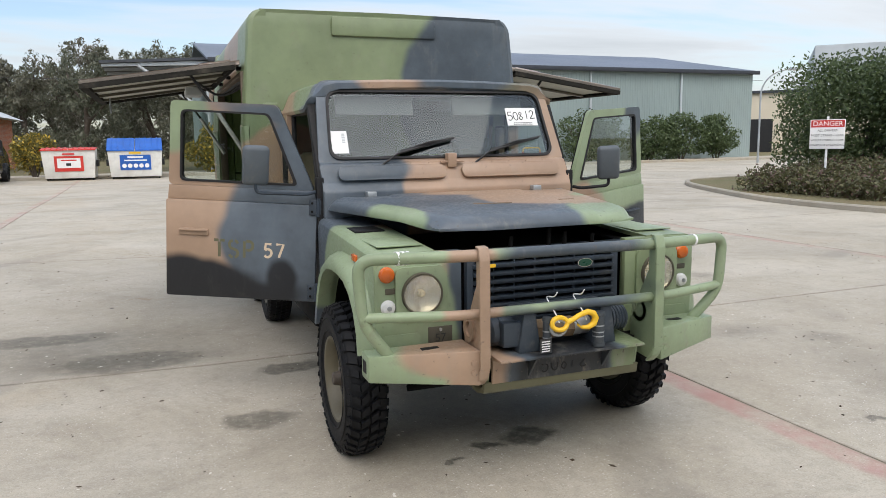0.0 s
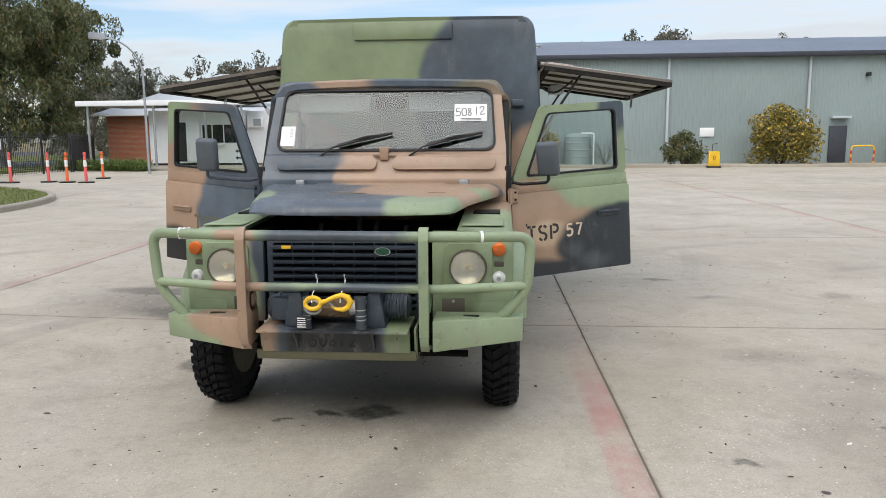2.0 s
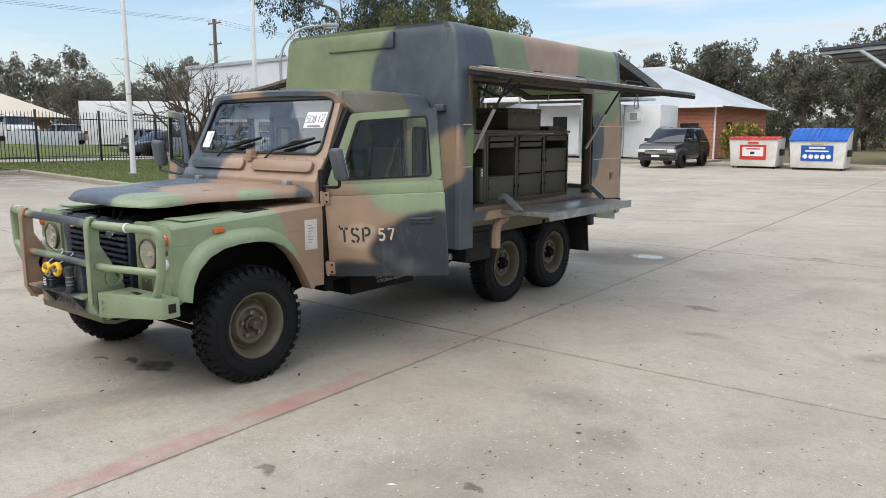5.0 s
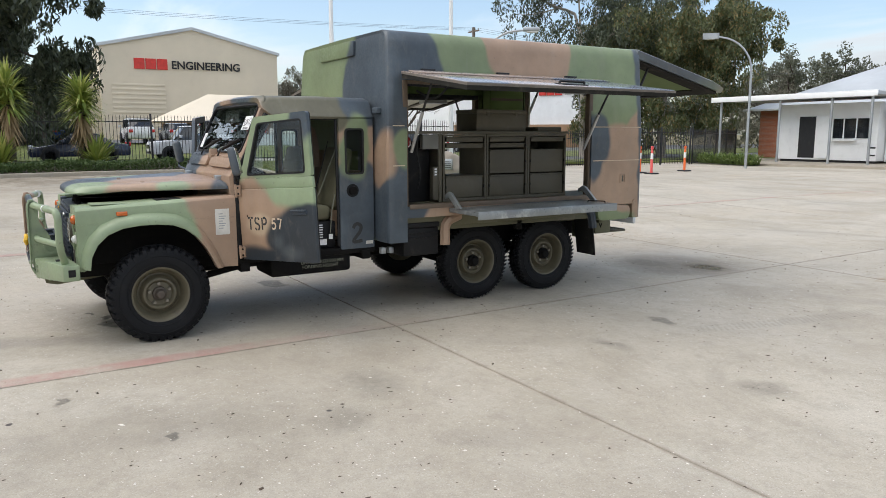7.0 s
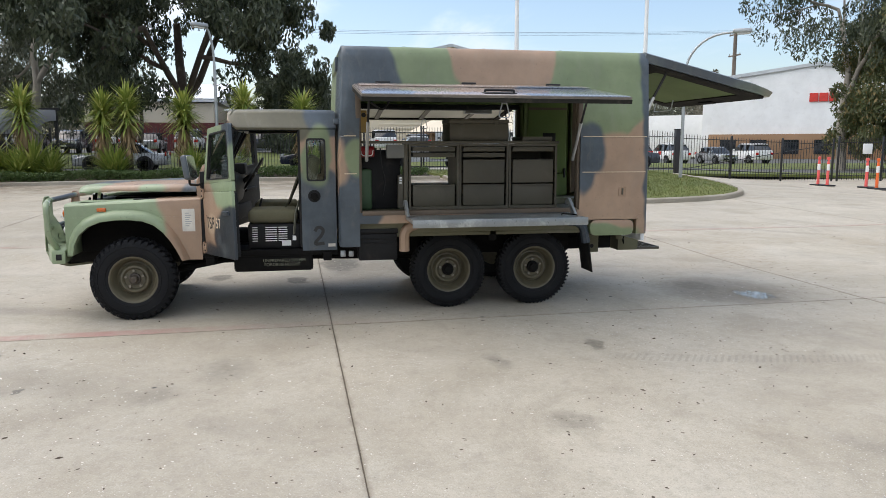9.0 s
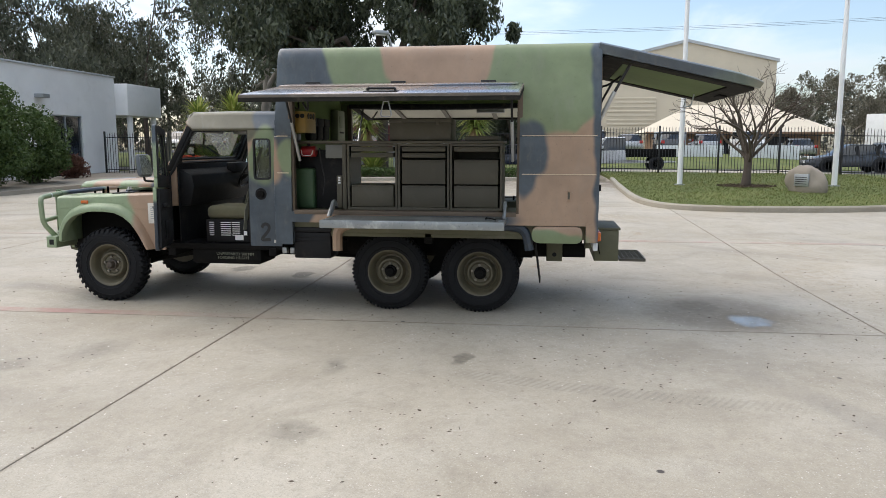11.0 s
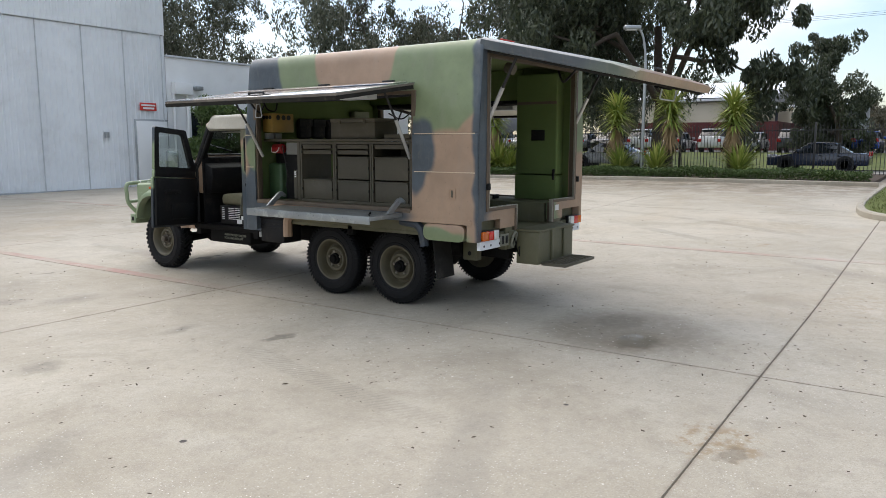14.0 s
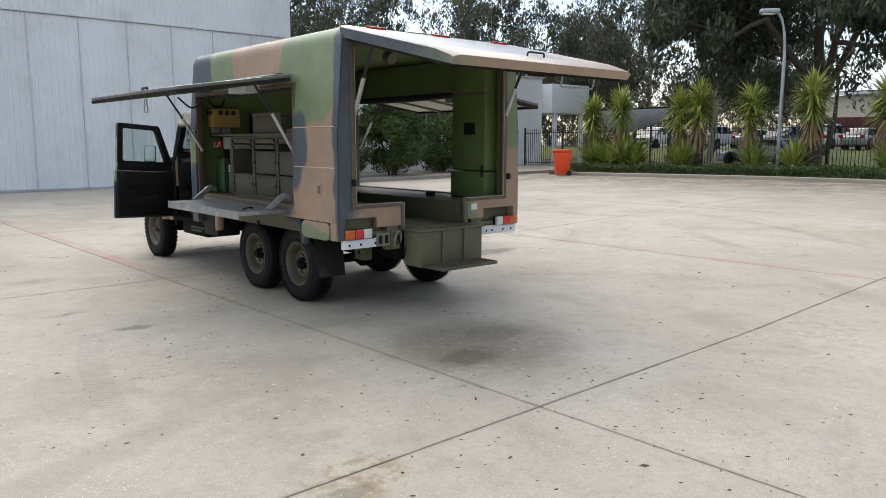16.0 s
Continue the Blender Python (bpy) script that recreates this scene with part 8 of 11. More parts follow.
# raised side canopies
m_layer = paint("weathered canopy edge", (0.15, 0.128, 0.105), 0.6, amount=0.5, dirt=(0.30, 0.27, 0.23), size=12)
for y in (2.36, 3.19, 4.04):
    boxpart("canopy_hinge", (1.10, 1.135, y - 0.07, y + 0.07, 2.205, 2.245), m_black, truck, "black canopy hinge", 0.004)
for sd in (1, -1):
    A, Bq = Vector((sd * 1.120, 0, 2.190)), Vector((sd * 2.200, 0, 2.032))
    ddx = (Bq - A)
    L = ddx.length
    CM = facing(A, ddx, (0, 1, 0)) if sd > 0 else facing(A, ddx, (0, 1, 0))
    w0 = 1 if sd > 0 else -1                       # which way is up in the panel's own axes
    bm = BM()
    bm_box(bm, 0.0, L, 2.080, 4.360, min(0, w0 * 0.028), max(0, w0 * 0.028), 0.006, m=CM)
    # the pale top is sky sheen in the colour, besides the coat
    cn = part("side_canopy", bm, m_can, truck, "raised side canopy panel, sky sheen painted pale on top")
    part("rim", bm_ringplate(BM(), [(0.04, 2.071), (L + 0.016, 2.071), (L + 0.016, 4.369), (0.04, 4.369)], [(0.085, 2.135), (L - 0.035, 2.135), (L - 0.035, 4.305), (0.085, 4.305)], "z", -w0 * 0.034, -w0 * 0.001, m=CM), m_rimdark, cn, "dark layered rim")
    part("edge_strip", bm_ringplate(BM(), [(0.03, 2.072), (L + 0.012, 2.072), (L + 0.012, 4.368), (0.03, 4.368)], [(0.032, 2.0795), (L + 0.001, 2.0795), (L + 0.001, 4.3605), (0.032, 4.3605)], "z", w0 * 0.001, w0 * 0.021, m=CM), m_layer, cn, "weathered brown edge strip")
    part("liner", bm_box(BM(), 0.09, L - 0.04, 2.140, 4.30, min(-w0 * 0.012, -w0 * 0.001), max(-w0 * 0.012, -w0 * 0.001), m=CM), m_liner, cn, "pale inner liner")
    for y in (2.60, 3.22, 3.86):
        part("stiffener", bm_box(BM(), 0.09, L - 0.04, y, y + 0.05, min(-w0 * 0.034, -w0 * 0.013), max(-w0 * 0.034, -w0 * 0.013), 0.004, m=CM), m_olive2, cn)
    part("ridge", bm_box(BM(), 0.06, 0.28, 2.12, 4.32, min(w0 * 0.028, w0 * 0.042), max(w0 * 0.028, w0 * 0.042), 0.008, m=CM), m_can, cn)
    for y in (2.20, 4.27):
        st_ = part("gas_strut", bm_tube(BM(), [(sd * 1.085, y, 1.50), (sd * 1.30, y, 1.86)], 0.016, 8), m_silver, truck, "silver and black gas strut")
        part("rod", bm_tube(BM(), [(sd * 1.30, y, 1.86), (sd * 1.47, y, 2.115)], 0.011, 8), m_black, st_)
    part("stay_hose", bm_tube(BM(), rounded([(sd * 1.10, 2.25, 2.05), (sd * 1.25, 2.35, 1.95), (sd * 1.42, 2.40, 2.08)], 0.1, 4), 0.010, 6), m_black, truck)
    hd = part("canopy_handle", bm_tube(BM(), rounded([CM @ Vector((L - 0.16, 3.12, w0 * 0.03)), CM @ Vector((L - 0.16, 3.12, w0 * 0.055)), CM @ Vector((L - 0.12, 3.36, w0 * 0.055)), CM @ Vector((L - 0.12, 3.36, w0 * 0.03))], 0.02, 3), 0.011, 7), m_black, cn, "black canopy handle")
    part("handle_plate", bm_box(BM(), L - 0.2, L - 0.08, 3.1, 3.38, min(w0 * 0.028, w0 * 0.036), max(w0 * 0.028, w0 * 0.036), 0.004, m=CM), m_black, hd)
    part("hanging_clip", bm_tube(BM(), [CM @ Vector((L - 0.12, 3.28 + u, 0)) + Vector((0, 0, v)) for u, v in ((0.02, -0.05), (0.045, -0.155), (0.035, -0.17), (-0.035, -0.17), (-0.045, -0.155), (-0.02, -0.05), (0.02, -0.05))], 0.006, 6), m_steel, cn, "steel pull loop hanging from the canopy")
    boxpart("lamp_box", (min(sd * 1.3, sd * 1.45), max(sd * 1.3, sd * 1.45), 3.7, 4.05, 2.055, 2.135), m_pale, cn, "white lamp box under the canopy", 0.008)

# raised rear flap
H0, H1 = Vector((0, 5.045, 2.565)), Vector((0, 6.490, 2.228))
FM = facing(H0, (1, 0, 0), H1 - H0)                    # u across, v out along the flap, w up
LF = (H1 - H0).length
bm = BM()
us = [-1.06, -1.045, -1.0, 0.0, 1.0, 1.045, 1.06]
vs = [0.0, 0.1, 0.7, LF - 0.22, LF - 0.06, LF - 0.02, LF]


def flap_top(u, v):
    d = 0.022 * max(0.0, (abs(u) - 1.0) / 0.06) ** 2 + 0.03 * max(0.0, (v - (LF - 0.22)) / 0.22) ** 2
    return FM @ Vector((u, v, 0.020 - d))


def flap_low(u, v):
    return FM @ Vector((u * 0.985, v * 0.99 if v > 0.1 else v, -0.082))


fl = part("rear_flap", shell(us, vs, lambda u, v: True, flap_top, flap_low), m_flap, truck, "raised rear flap shading the tail", 40)
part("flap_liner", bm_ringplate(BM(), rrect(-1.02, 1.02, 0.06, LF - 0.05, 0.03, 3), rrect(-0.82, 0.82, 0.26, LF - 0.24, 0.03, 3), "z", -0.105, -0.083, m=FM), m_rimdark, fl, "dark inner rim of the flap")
part("flap_panel", bm_box(BM(), -0.81, 0.81, 0.27, LF - 0.25, -0.095, -0.084, m=FM), m_inner, fl)
for u in (-0.75, 0.75):
    part("marker_lamp", bm_prism(BM(), rrect(u - 0.10, u + 0.10, 0.06, 0.12, 0.028, 4), "z", 0.018, 0.038, 0.008, m=FM), m_redlens, fl, "red roof marker lamp")
part("marker_lamp", bm_prism(BM(), rrect(-0.10, 0.10, 0.05, 0.11, 0.028, 4), "z", 0.018, 0.038, 0.008, m=FM), m_redlens, fl, "red roof marker lamp")
part("flap_handle", bm_tube(BM(), rounded([FM @ Vector((-0.10, LF - 0.2, 0.01)), FM @ Vector((-0.10, LF - 0.2, 0.05)), FM @ Vector((0.10, LF - 0.2, 0.05)), FM @ Vector((0.10, LF - 0.2, 0.01))], 0.02, 3), 0.008, 6), m_black, fl)
part("grab_rail", bm_tube(BM(), rounded([FM @ Vector((-0.95, LF - 0.3, -0.09)), FM @ Vector((-0.95, LF - 0.3, -0.22)), FM @ Vector((-0.5, LF - 0.3, -0.22)), FM @ Vector((-0.5, LF - 0.3, -0.09))], 0.03, 4), 0.008, 6), m_pale, fl)
part("flap_latch", bm_box(BM(), -0.14, 0.14, LF - 0.16, LF - 0.08, -0.12, -0.104, 0.006, m=FM), m_under, fl)
for sd in (1, -1):
    g_ = part("gas_strut", bm_tube(BM(), [(sd * 0.93, 5.03, 1.80), (sd * 0.93, 5.20, 2.14)], 0.020, 8), m_silver, truck, "silver and black gas strut")
    part("rod", bm_tube(BM(), [(sd * 0.93, 5.20, 2.14), (sd * 0.93, 5.36, 2.44)], 0.014, 8), m_black, g_)
    boxpart("catch", (min(sd * 0.95, sd * 0.985), max(sd * 0.95, sd * 0.985), 5.06, 5.10, 1.22, 1.28), m_trim, truck)
part("cable_loop", bm_tube(BM(), rounded([(-0.6, 5.0, 2.42), (-0.5, 5.1, 2.28), (-0.3, 5.25, 2.30), (-0.25, 5.4, 2.42)], 0.12, 5), 0.012, 7), m_black, truck)
part("reel_lamp", bm_cyl(BM(), (0.55, 5.02, 2.36), (0.55, 5.10, 2.33), 0.05, 14), m_olive2, truck)

# loose things carried in the box and cab
oc = base("instrument_case", "ochre metal instrument case hung on the bulkhead", "case")
boxpart("body", (0.62, 0.95, 2.06, 2.22, 1.77, 1.98), m_ochre, oc, bevel=0.006)
for x in (0.70, 0.78, 0.86):
    part("socket", bm_cyl(BM(), (x, 2.219, 1.935), (x, 2.226, 1.935), 0.028, 14), m_black, oc)
for y in (2.09, 2.14, 2.19):
    part("socket", bm_cyl(BM(), (0.949, y, 1.935), (0.956, y, 1.935), 0.022, 14), m_black, oc)
# a red jar on its side with a white handle; the hanger is added
rc = base("red_reel", "red plastic jar on its side under the bench", "reel")
part("drum", bm_lathe(BM(), [(2.145, 0.0), (2.145, 0.046), (2.155, 0.054), (2.285, 0.054), (2.295, 0.046), (2.295, 0.0)], (0.86, 0, 1.585), "y", 20), paint("deep red plastic", (0.30, 0.012, 0.014), 0.4, amount=0.2), rc)
part("handle", bm_tube(BM(), rounded([(0.915, 2.16, 1.60), (0.935, 2.17, 1.545), (0.935, 2.27, 1.545), (0.915, 2.28, 1.60)], 0.03, 4), 0.0045, 6), m_signwhite, rc)
part("hanger", bm_strap(BM(), [(0.86, 2.22, 1.638), (0.86, 2.22, 1.665)], (0, 1, 0), 0.03, 0.006), m_black, rc)
jc = base("jerry_can", "dark green jerry can standing on the deck", "can")
boxpart("body", (0.66, 0.88, 2.05, 2.27, 1.011, 1.42), paint("can green", (0.05, 0.10, 0.045), 0.5, amount=0.2), jc, bevel=0.03, seg=3)
part("handle", bm_tube(BM(), rounded([(0.77, 2.10, 1.41), (0.77, 2.11, 1.465), (0.77, 2.22, 1.465), (0.77, 2.23, 1.41)], 0.03, 3), 0.011, 6), m_black, jc)
b1 = base("steel_box", "dark olive steel box standing on the bench", "box")
boxpart("body", (0.50, 0.88, 3.05, 3.66, 1.691, 1.865), m_olive2, b1, bevel=0.006)
boxpart("lid", (0.495, 0.885, 3.045, 3.665, 1.866, 1.905), m_olive2, b1, bevel=0.006)
for y in (3.18, 3.53):
    boxpart("lid_catch", (0.885, 0.893, y - 0.018, y + 0.018, 1.845, 1.885), m_olive2, b1, bevel=0.002)
b3 = solid("tool_tray", bm_box(BM(), 0.52, 0.90, 3.80, 4.12, 1.691, 1.735, 0.006), m_olive2, "flat dark tool tray lying on the bench", "tray")

# ---- plants ----
def leaf_cloud(rng, centres, radii, n, size, flat=0.75, droop=0.0, narrow=0.4):
    """Many small leaves round some centres: vertices and quads."""
    k = len(centres)
    which = rng.integers(0, k, n)
    d = rng.normal(size=(n, 3))
    d /= np.linalg.norm(d, axis=1)[:, None]
    rad = np.cbrt(rng.uniform(0.08, 1, n))
    pos = np.asarray(centres)[which] + d * (rad * np.asarray(radii)[which])[:, None] * np.array((1, 1, flat))
    a = rng.normal(size=(n, 3))
    a[:, 2] -= droop * 2.2
    a /= np.linalg.norm(a, axis=1)[:, None]
    b = np.cross(a, rng.normal(size=(n, 3)))
    b /= np.linalg.norm(b, axis=1)[:, None] + 1e-9
    s = size * rng.uniform(0.6, 1.4, n)[:, None]
    u, v = a * s, b * s * narrow
    V = np.stack((pos - u, pos + v, pos + u, pos - v), axis=1).reshape(-1, 3)
    F = np.arange(n * 4).reshape(n, 4)
    return V, F


def leaf_mesh(name, V, F, material):
    me = bpy.data.meshes.new(name)
    me.vertices.add(len(V))
    me.vertices.foreach_set("co", V.astype(np.float32).ravel())
    me.loops.add(F.size)
    me.loops.foreach_set("vertex_index", F.astype(np.int32).ravel())
    me.polygons.add(len(F))
    me.polygons.foreach_set("loop_start", np.arange(0, F.size, 4, dtype=np.int32))
    me.materials.append(material)
    me.update(calc_edges=True)
    me.validate()
    return me


def limbs(bm, rng, p, d, length, r, depth, tips, spread=0.6, wobble=0.16, keep=0.72):
    pts, q, dd = [p], p.copy(), d.copy()
    for i in range(4):
        dd = (dd + Vector(rng.normal(0, wobble, 3))).normalized()
        q = q + dd * length / 4
        pts.append(q.copy())
    bm_tube(bm, pts, r, 7 if depth > 1 else 5, radii=[r * (1 - 0.42 * i / 4) for i in range(5)])
    if depth == 0:
        tips.append(q)
        return
    for i in range(int(rng.integers(2, 4)) if depth > 1 else 3):
        e = (dd + Vector(rng.normal(0, spread, 3))).normalized()
        e.z = max(e.z, -0.15)
        limbs(bm, rng, pts[int(rng.integers(2, 5))], e, length * keep * rng.uniform(0.75, 1.1), r * 0.55, depth - 1, tips, spread, wobble, keep)
    if depth <= 2:
        tips.append(q)


def gum(seed, height, crown_r, leaves, size, material, bark, trunk_r=0.3, depth=3, label="", droop=0.8, fork=0.36, flat=1.25, cluster=1.0, skirt=0, name="gum_tree"):
    rng = np.random.default_rng(seed)
    ob = base(name, label, "tree")
    bm, tips = BM(), []
    limbs(bm, rng, Vector((0, 0, -0.3)), Vector((rng.normal(0, 0.06), rng.normal(0, 0.06), 1)).normalized(), height * fork, trunk_r, depth, tips, 0.62, 0.10, 0.78)
    P = np.array([tuple(t) for t in tips])
    span_z, span_r = P[:, 2].max(), max(1e-3, np.percentile(np.hypot(P[:, 0], P[:, 1]), 92))
    kz, kr = height * 0.93 / span_z, crown_r / span_r
    for v in bm.verts:
        t = min(1.0, max(0.0, v.co.z / (height * fork)))
        v.co.x *= 1 + (kr - 1) * t
        v.co.y *= 1 + (kr - 1) * t
        v.co.z *= kz
    P[:, :2] *= kr
    P[:, 2] *= kz
    part("trunk", bm, bark, ob, "forked trunk with bare limbs", 60)
    # finer clumps hung round the limb ends, and, for woodland trees, more low down
    k = len(P)
    extra = np.repeat(P, 3, 0) + rng.normal(0, 1, (3 * k, 3)) * np.array((0.075, 0.075, 0.06)) * height
    P = np.vstack((P, extra))
    if skirt:
        a, rr = rng.uniform(0, 6.283, skirt), np.sqrt(rng.uniform(0.1, 1, skirt)) * crown_r * 0.9
        P = np.vstack((P, np.stack((np.cos(a) * rr, np.sin(a) * rr, rng.uniform(0.06, 0.62, skirt) * height), 1)))
    R = rng.uniform(0.45, 1.15, len(P)) * height * 0.045 * cluster
    V, F = leaf_cloud(rng, P, R, leaves, size, flat, droop, 0.33)
    c = new("crown", leaf_mesh("crown", V, F, material))
    c.parent = ob
    return ob


def shrub(name, seed, rx, ry, h, leaves, size, material, label, x, y, z=None, group=""):
    """A rounded bush: short stems and a crown of small leaves in uneven clumps."""
    rng = np.random.default_rng(seed)
    ob = base(name, label, "bush", pose(x, y, ground_z(x, y) + 0.06 if z is None else z), group)
    bm = BM()
    for i in range(6):
        a = rng.uniform(0, 6.3)
        bm_tube(bm, [(0.1 * math.cos(a), 0.1 * math.sin(a), -0.1), (0.3 * rx * math.cos(a), 0.3 * ry * math.sin(a), h * 0.35), (0.55 * rx * math.cos(a), 0.55 * ry * math.sin(a), h * 0.7)], 0.03, 5, radii=[0.05, 0.035, 0.015])
    part("branchwork", bm, m_bark, ob)
    k = 46
    a, u, w = rng.uniform(0, 6.283, k), np.sqrt(rng.uniform(0.05, 1, k)), rng.uniform(0, 1, k)
    prof = np.sqrt(np.clip(1 - (w * 2 - 0.85) ** 2 / 1.35, 0.05, 1))
    C = np.stack((np.cos(a) * u * rx * 0.82 * prof, np.sin(a) * u * ry * 0.82 * prof, h * (0.14 + 0.74 * w)), 1)
    V, F = leaf_cloud(rng, C, rng.uniform(0.16, 0.30, k) * (rx + ry) * 0.75, leaves, size, 0.9, 0.1, 0.5)
    V[:, 2] = np.maximum(V[:, 2], 0.02)
    c = new("crown", leaf_mesh("crown", V, F, material))
    c.parent = ob
    return ob


def hedge(name, x0, x1, y0, y1, h, leaves, size, material, label, seed=3):
    rng = np.random.default_rng(seed)
    n = leaves
    pos = np.stack((rng.uniform(x0, x1, n), rng.uniform(y0, y1, n), rng.uniform(0, 1, n) ** 0.6 * h), 1)
    # most leaves lie at the clipped faces
    side = rng.integers(0, 4, n)
    pos[side == 0, 2] = h + rng.normal(0, 0.03, (side == 0).sum())
    pos[side == 1, 0] = x1 + rng.normal(0, 0.04, (side == 1).sum())
    pos[side == 2, 0] = x0 + rng.normal(0, 0.04, (side == 2).sum())
    pos[:, 2] += np.sin(pos[:, 1] * 1.9) * 0.04 * (pos[:, 2] / h)
    pos[:, 2] += np.array([ground_z(x, y) + 0.06 for x, y in pos[:, :2]])
    V, F = leaf_cloud(rng, pos, np.full(n, 0.02), n, size, 1, 0, 0.55)
    ob = new(name, leaf_mesh(name, V, F, material))
    return tagged(ob, label, "hedge", kind="stuff")


def yucca(seed, h, label, heads=1, skirt=True, low=False):
    """A yucca: a trunk in a skirt of dead leaves and a head of long sword leaves."""
    rng = np.random.default_rng(seed)
    ob = base("yucca", label, "yucca")
    if not low:
        bm = BM()
        bm_tube(bm, [(0, 0, -0.1), (0.03, 0.02, h * 0.4), (0, 0, h * 0.72)], 0.12, 9, radii=[0.16, 0.12, 0.10])
        part("trunk", bm, m_bark, ob)
    def swords(n, c, L, lo, hi, wid, zr):
        vs, fs = [], []
        for i in range(n):
            a, e = rng.uniform(0, 6.283), radians(rng.uniform(lo, hi))
            l = L * rng.uniform(0.75, 1.15)
            d = np.array((math.cos(a) * math.cos(e), math.sin(a) * math.cos(e), math.sin(e)))
            s = np.array((-math.sin(a), math.cos(a), 0)) * wid
            o = np.array(c) + np.array((0, 0, rng.uniform(-zr, zr)))
            mid, tip = o + d * l * 0.55, o + d * l + np.array((0, 0, -0.12 * l))
            k = len(vs)
            vs += [tuple(o - s * 0.6), tuple(o + s * 0.6), tuple(mid + s), tuple(tip + s * 0.12), tuple(tip - s * 0.12), tuple(mid - s)]
            fs += [(k, k + 1, k + 2, k + 5), (k + 5, k + 2, k + 3, k + 4)]
        return vs, fs
    top = 0.15 if low else h * 0.78
    vs, fs = swords(420 if not low else 170, (0, 0, top), 0.95 if not low else 1.20, -40 if not low else 5, 82, 0.036, 0.16 if low else 0.45)
    c = new("head", raw("head", vs, fs, m_yucca))
    c.parent = ob
    if not low and skirt:
        vs, fs = swords(260, (0, 0, top - 0.62), 0.78, -84, -46, 0.030, 0.40)
        c = new("skirt", raw("skirt", vs, fs, m_thatch))
        c.parent = ob
        tagged(c, "brown skirt of dead leaves")
    return ob


# gum trees behind the south-west fence
g1 = gum(11, 17.5, 7.4, 84000, 0.150, m_gum, m_bark, 0.34, 4, "tall grey-green gum tree beyond the boundary fence")
g1.matrix_basis = pose(-31.1, -4.2, 0.2)
g2 = gum(12, 19, 6.4, 36000, 0.142, m_gum, m_palebark, 0.32, 4, "tall grey-green gum tree beyond the boundary fence")
g2.matrix_basis = pose(-33.5, -12.0, 0.2, 0, 0, 40)
m_gumlite = leaf_mat("thin gum leaves", (0.045, 0.055, 0.036), (0.135, 0.142, 0.092))
g3 = gum(13, 18, 3.8, 13000, 0.135, m_gumlite, m_bark, 0.24, 4, "slim gum tree with thin foliage behind the office", fork=0.44, cluster=0.85)
g4 = gum(16, 19, 4.2, 14000, 0.135, m_gumlite, m_palebark, 0.26, 4, "slim gum tree with thin foliage behind the office", fork=0.42, cluster=0.85)
g3.matrix_basis, g4.matrix_basis = pose(-36, -20, -0.1), pose(-31, -25, -0.1, 0, 0, 200)
gums = [(g4, -40, -30, 310, 1.1), (g3, -25, -35, 20, 1.0), (g4, -16, -40, 150, 1.1), (g3, -47, -18, 260, 1.0), (g4, -33, -46, 330, 1.05), (g3, -6, -46, 90, 1.0), (g4, -24, -47, 245, 1.0),
        (g3, -30, -36.5, 300, 1.0), (g4, -20, -33, 10, 0.95), (g3, -11, -37, 40, 1.0), (g3, -35, -27, 140, 1.0), (g4, -41, -22, 75, 1.0), (g3, -15, -33, 190, 0.9), (g4, -38, -13.5, 20, 1.0), (g3, -45, -9.5, 110, 1.0)]
for src, x, y, a, k in gums:
    src.scale = (k, k, k)
    copy_thing(src, pose(x, y, -0.1, 0, 0, a))
    src.scale = (1, 1, 1)
# the dense dark tree by the gate
nt = gum(21, 15.5, 7.0, 130000, 0.135, m_olive, m_palebark, 0.36, 4, "dense olive-green tree with a pale trunk near the gate", 0.7, 0.26, 1.1, 1.5, 110)
nt.matrix_basis = pose(-31.6, 41.0, 0)
pale = gum(24, 17.0, 5.2, 24000, 0.13, m_gum, m_palebark, 0.36, 4, "tall gum with a smooth pale trunk and loose drooping foliage")
pale.matrix_basis = pose(-35.0, 36.6, 0, 0, 0, 75)
ct = gum(36, 8.4, 2.5, 42000, 0.135, m_gum, m_bark, 0.24, 4, "broad dark tree on the verge across the street", 0.6, 0.24, 1.0, 1.7, 36)
ct.matrix_basis = pose(-50, 1.9, 0.8)
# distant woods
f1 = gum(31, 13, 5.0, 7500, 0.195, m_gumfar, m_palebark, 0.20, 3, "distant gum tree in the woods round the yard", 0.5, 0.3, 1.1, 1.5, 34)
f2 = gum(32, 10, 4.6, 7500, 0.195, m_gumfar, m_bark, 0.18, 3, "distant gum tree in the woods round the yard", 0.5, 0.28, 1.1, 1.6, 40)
f1.matrix_basis, f2.matrix_basis = pose(-3, 96, 0), pose(-12, 92, 0)
rng = np.random.default_rng(5)
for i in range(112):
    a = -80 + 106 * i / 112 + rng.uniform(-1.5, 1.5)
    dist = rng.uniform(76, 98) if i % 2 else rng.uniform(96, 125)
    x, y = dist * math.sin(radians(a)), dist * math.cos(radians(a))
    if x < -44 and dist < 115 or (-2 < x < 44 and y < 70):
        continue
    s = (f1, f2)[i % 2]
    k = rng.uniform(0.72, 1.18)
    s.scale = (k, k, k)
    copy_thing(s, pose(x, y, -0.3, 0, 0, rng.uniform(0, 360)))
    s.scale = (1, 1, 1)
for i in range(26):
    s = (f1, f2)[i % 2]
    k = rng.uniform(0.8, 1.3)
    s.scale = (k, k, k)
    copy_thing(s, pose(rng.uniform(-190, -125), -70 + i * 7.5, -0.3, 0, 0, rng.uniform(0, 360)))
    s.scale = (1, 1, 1)
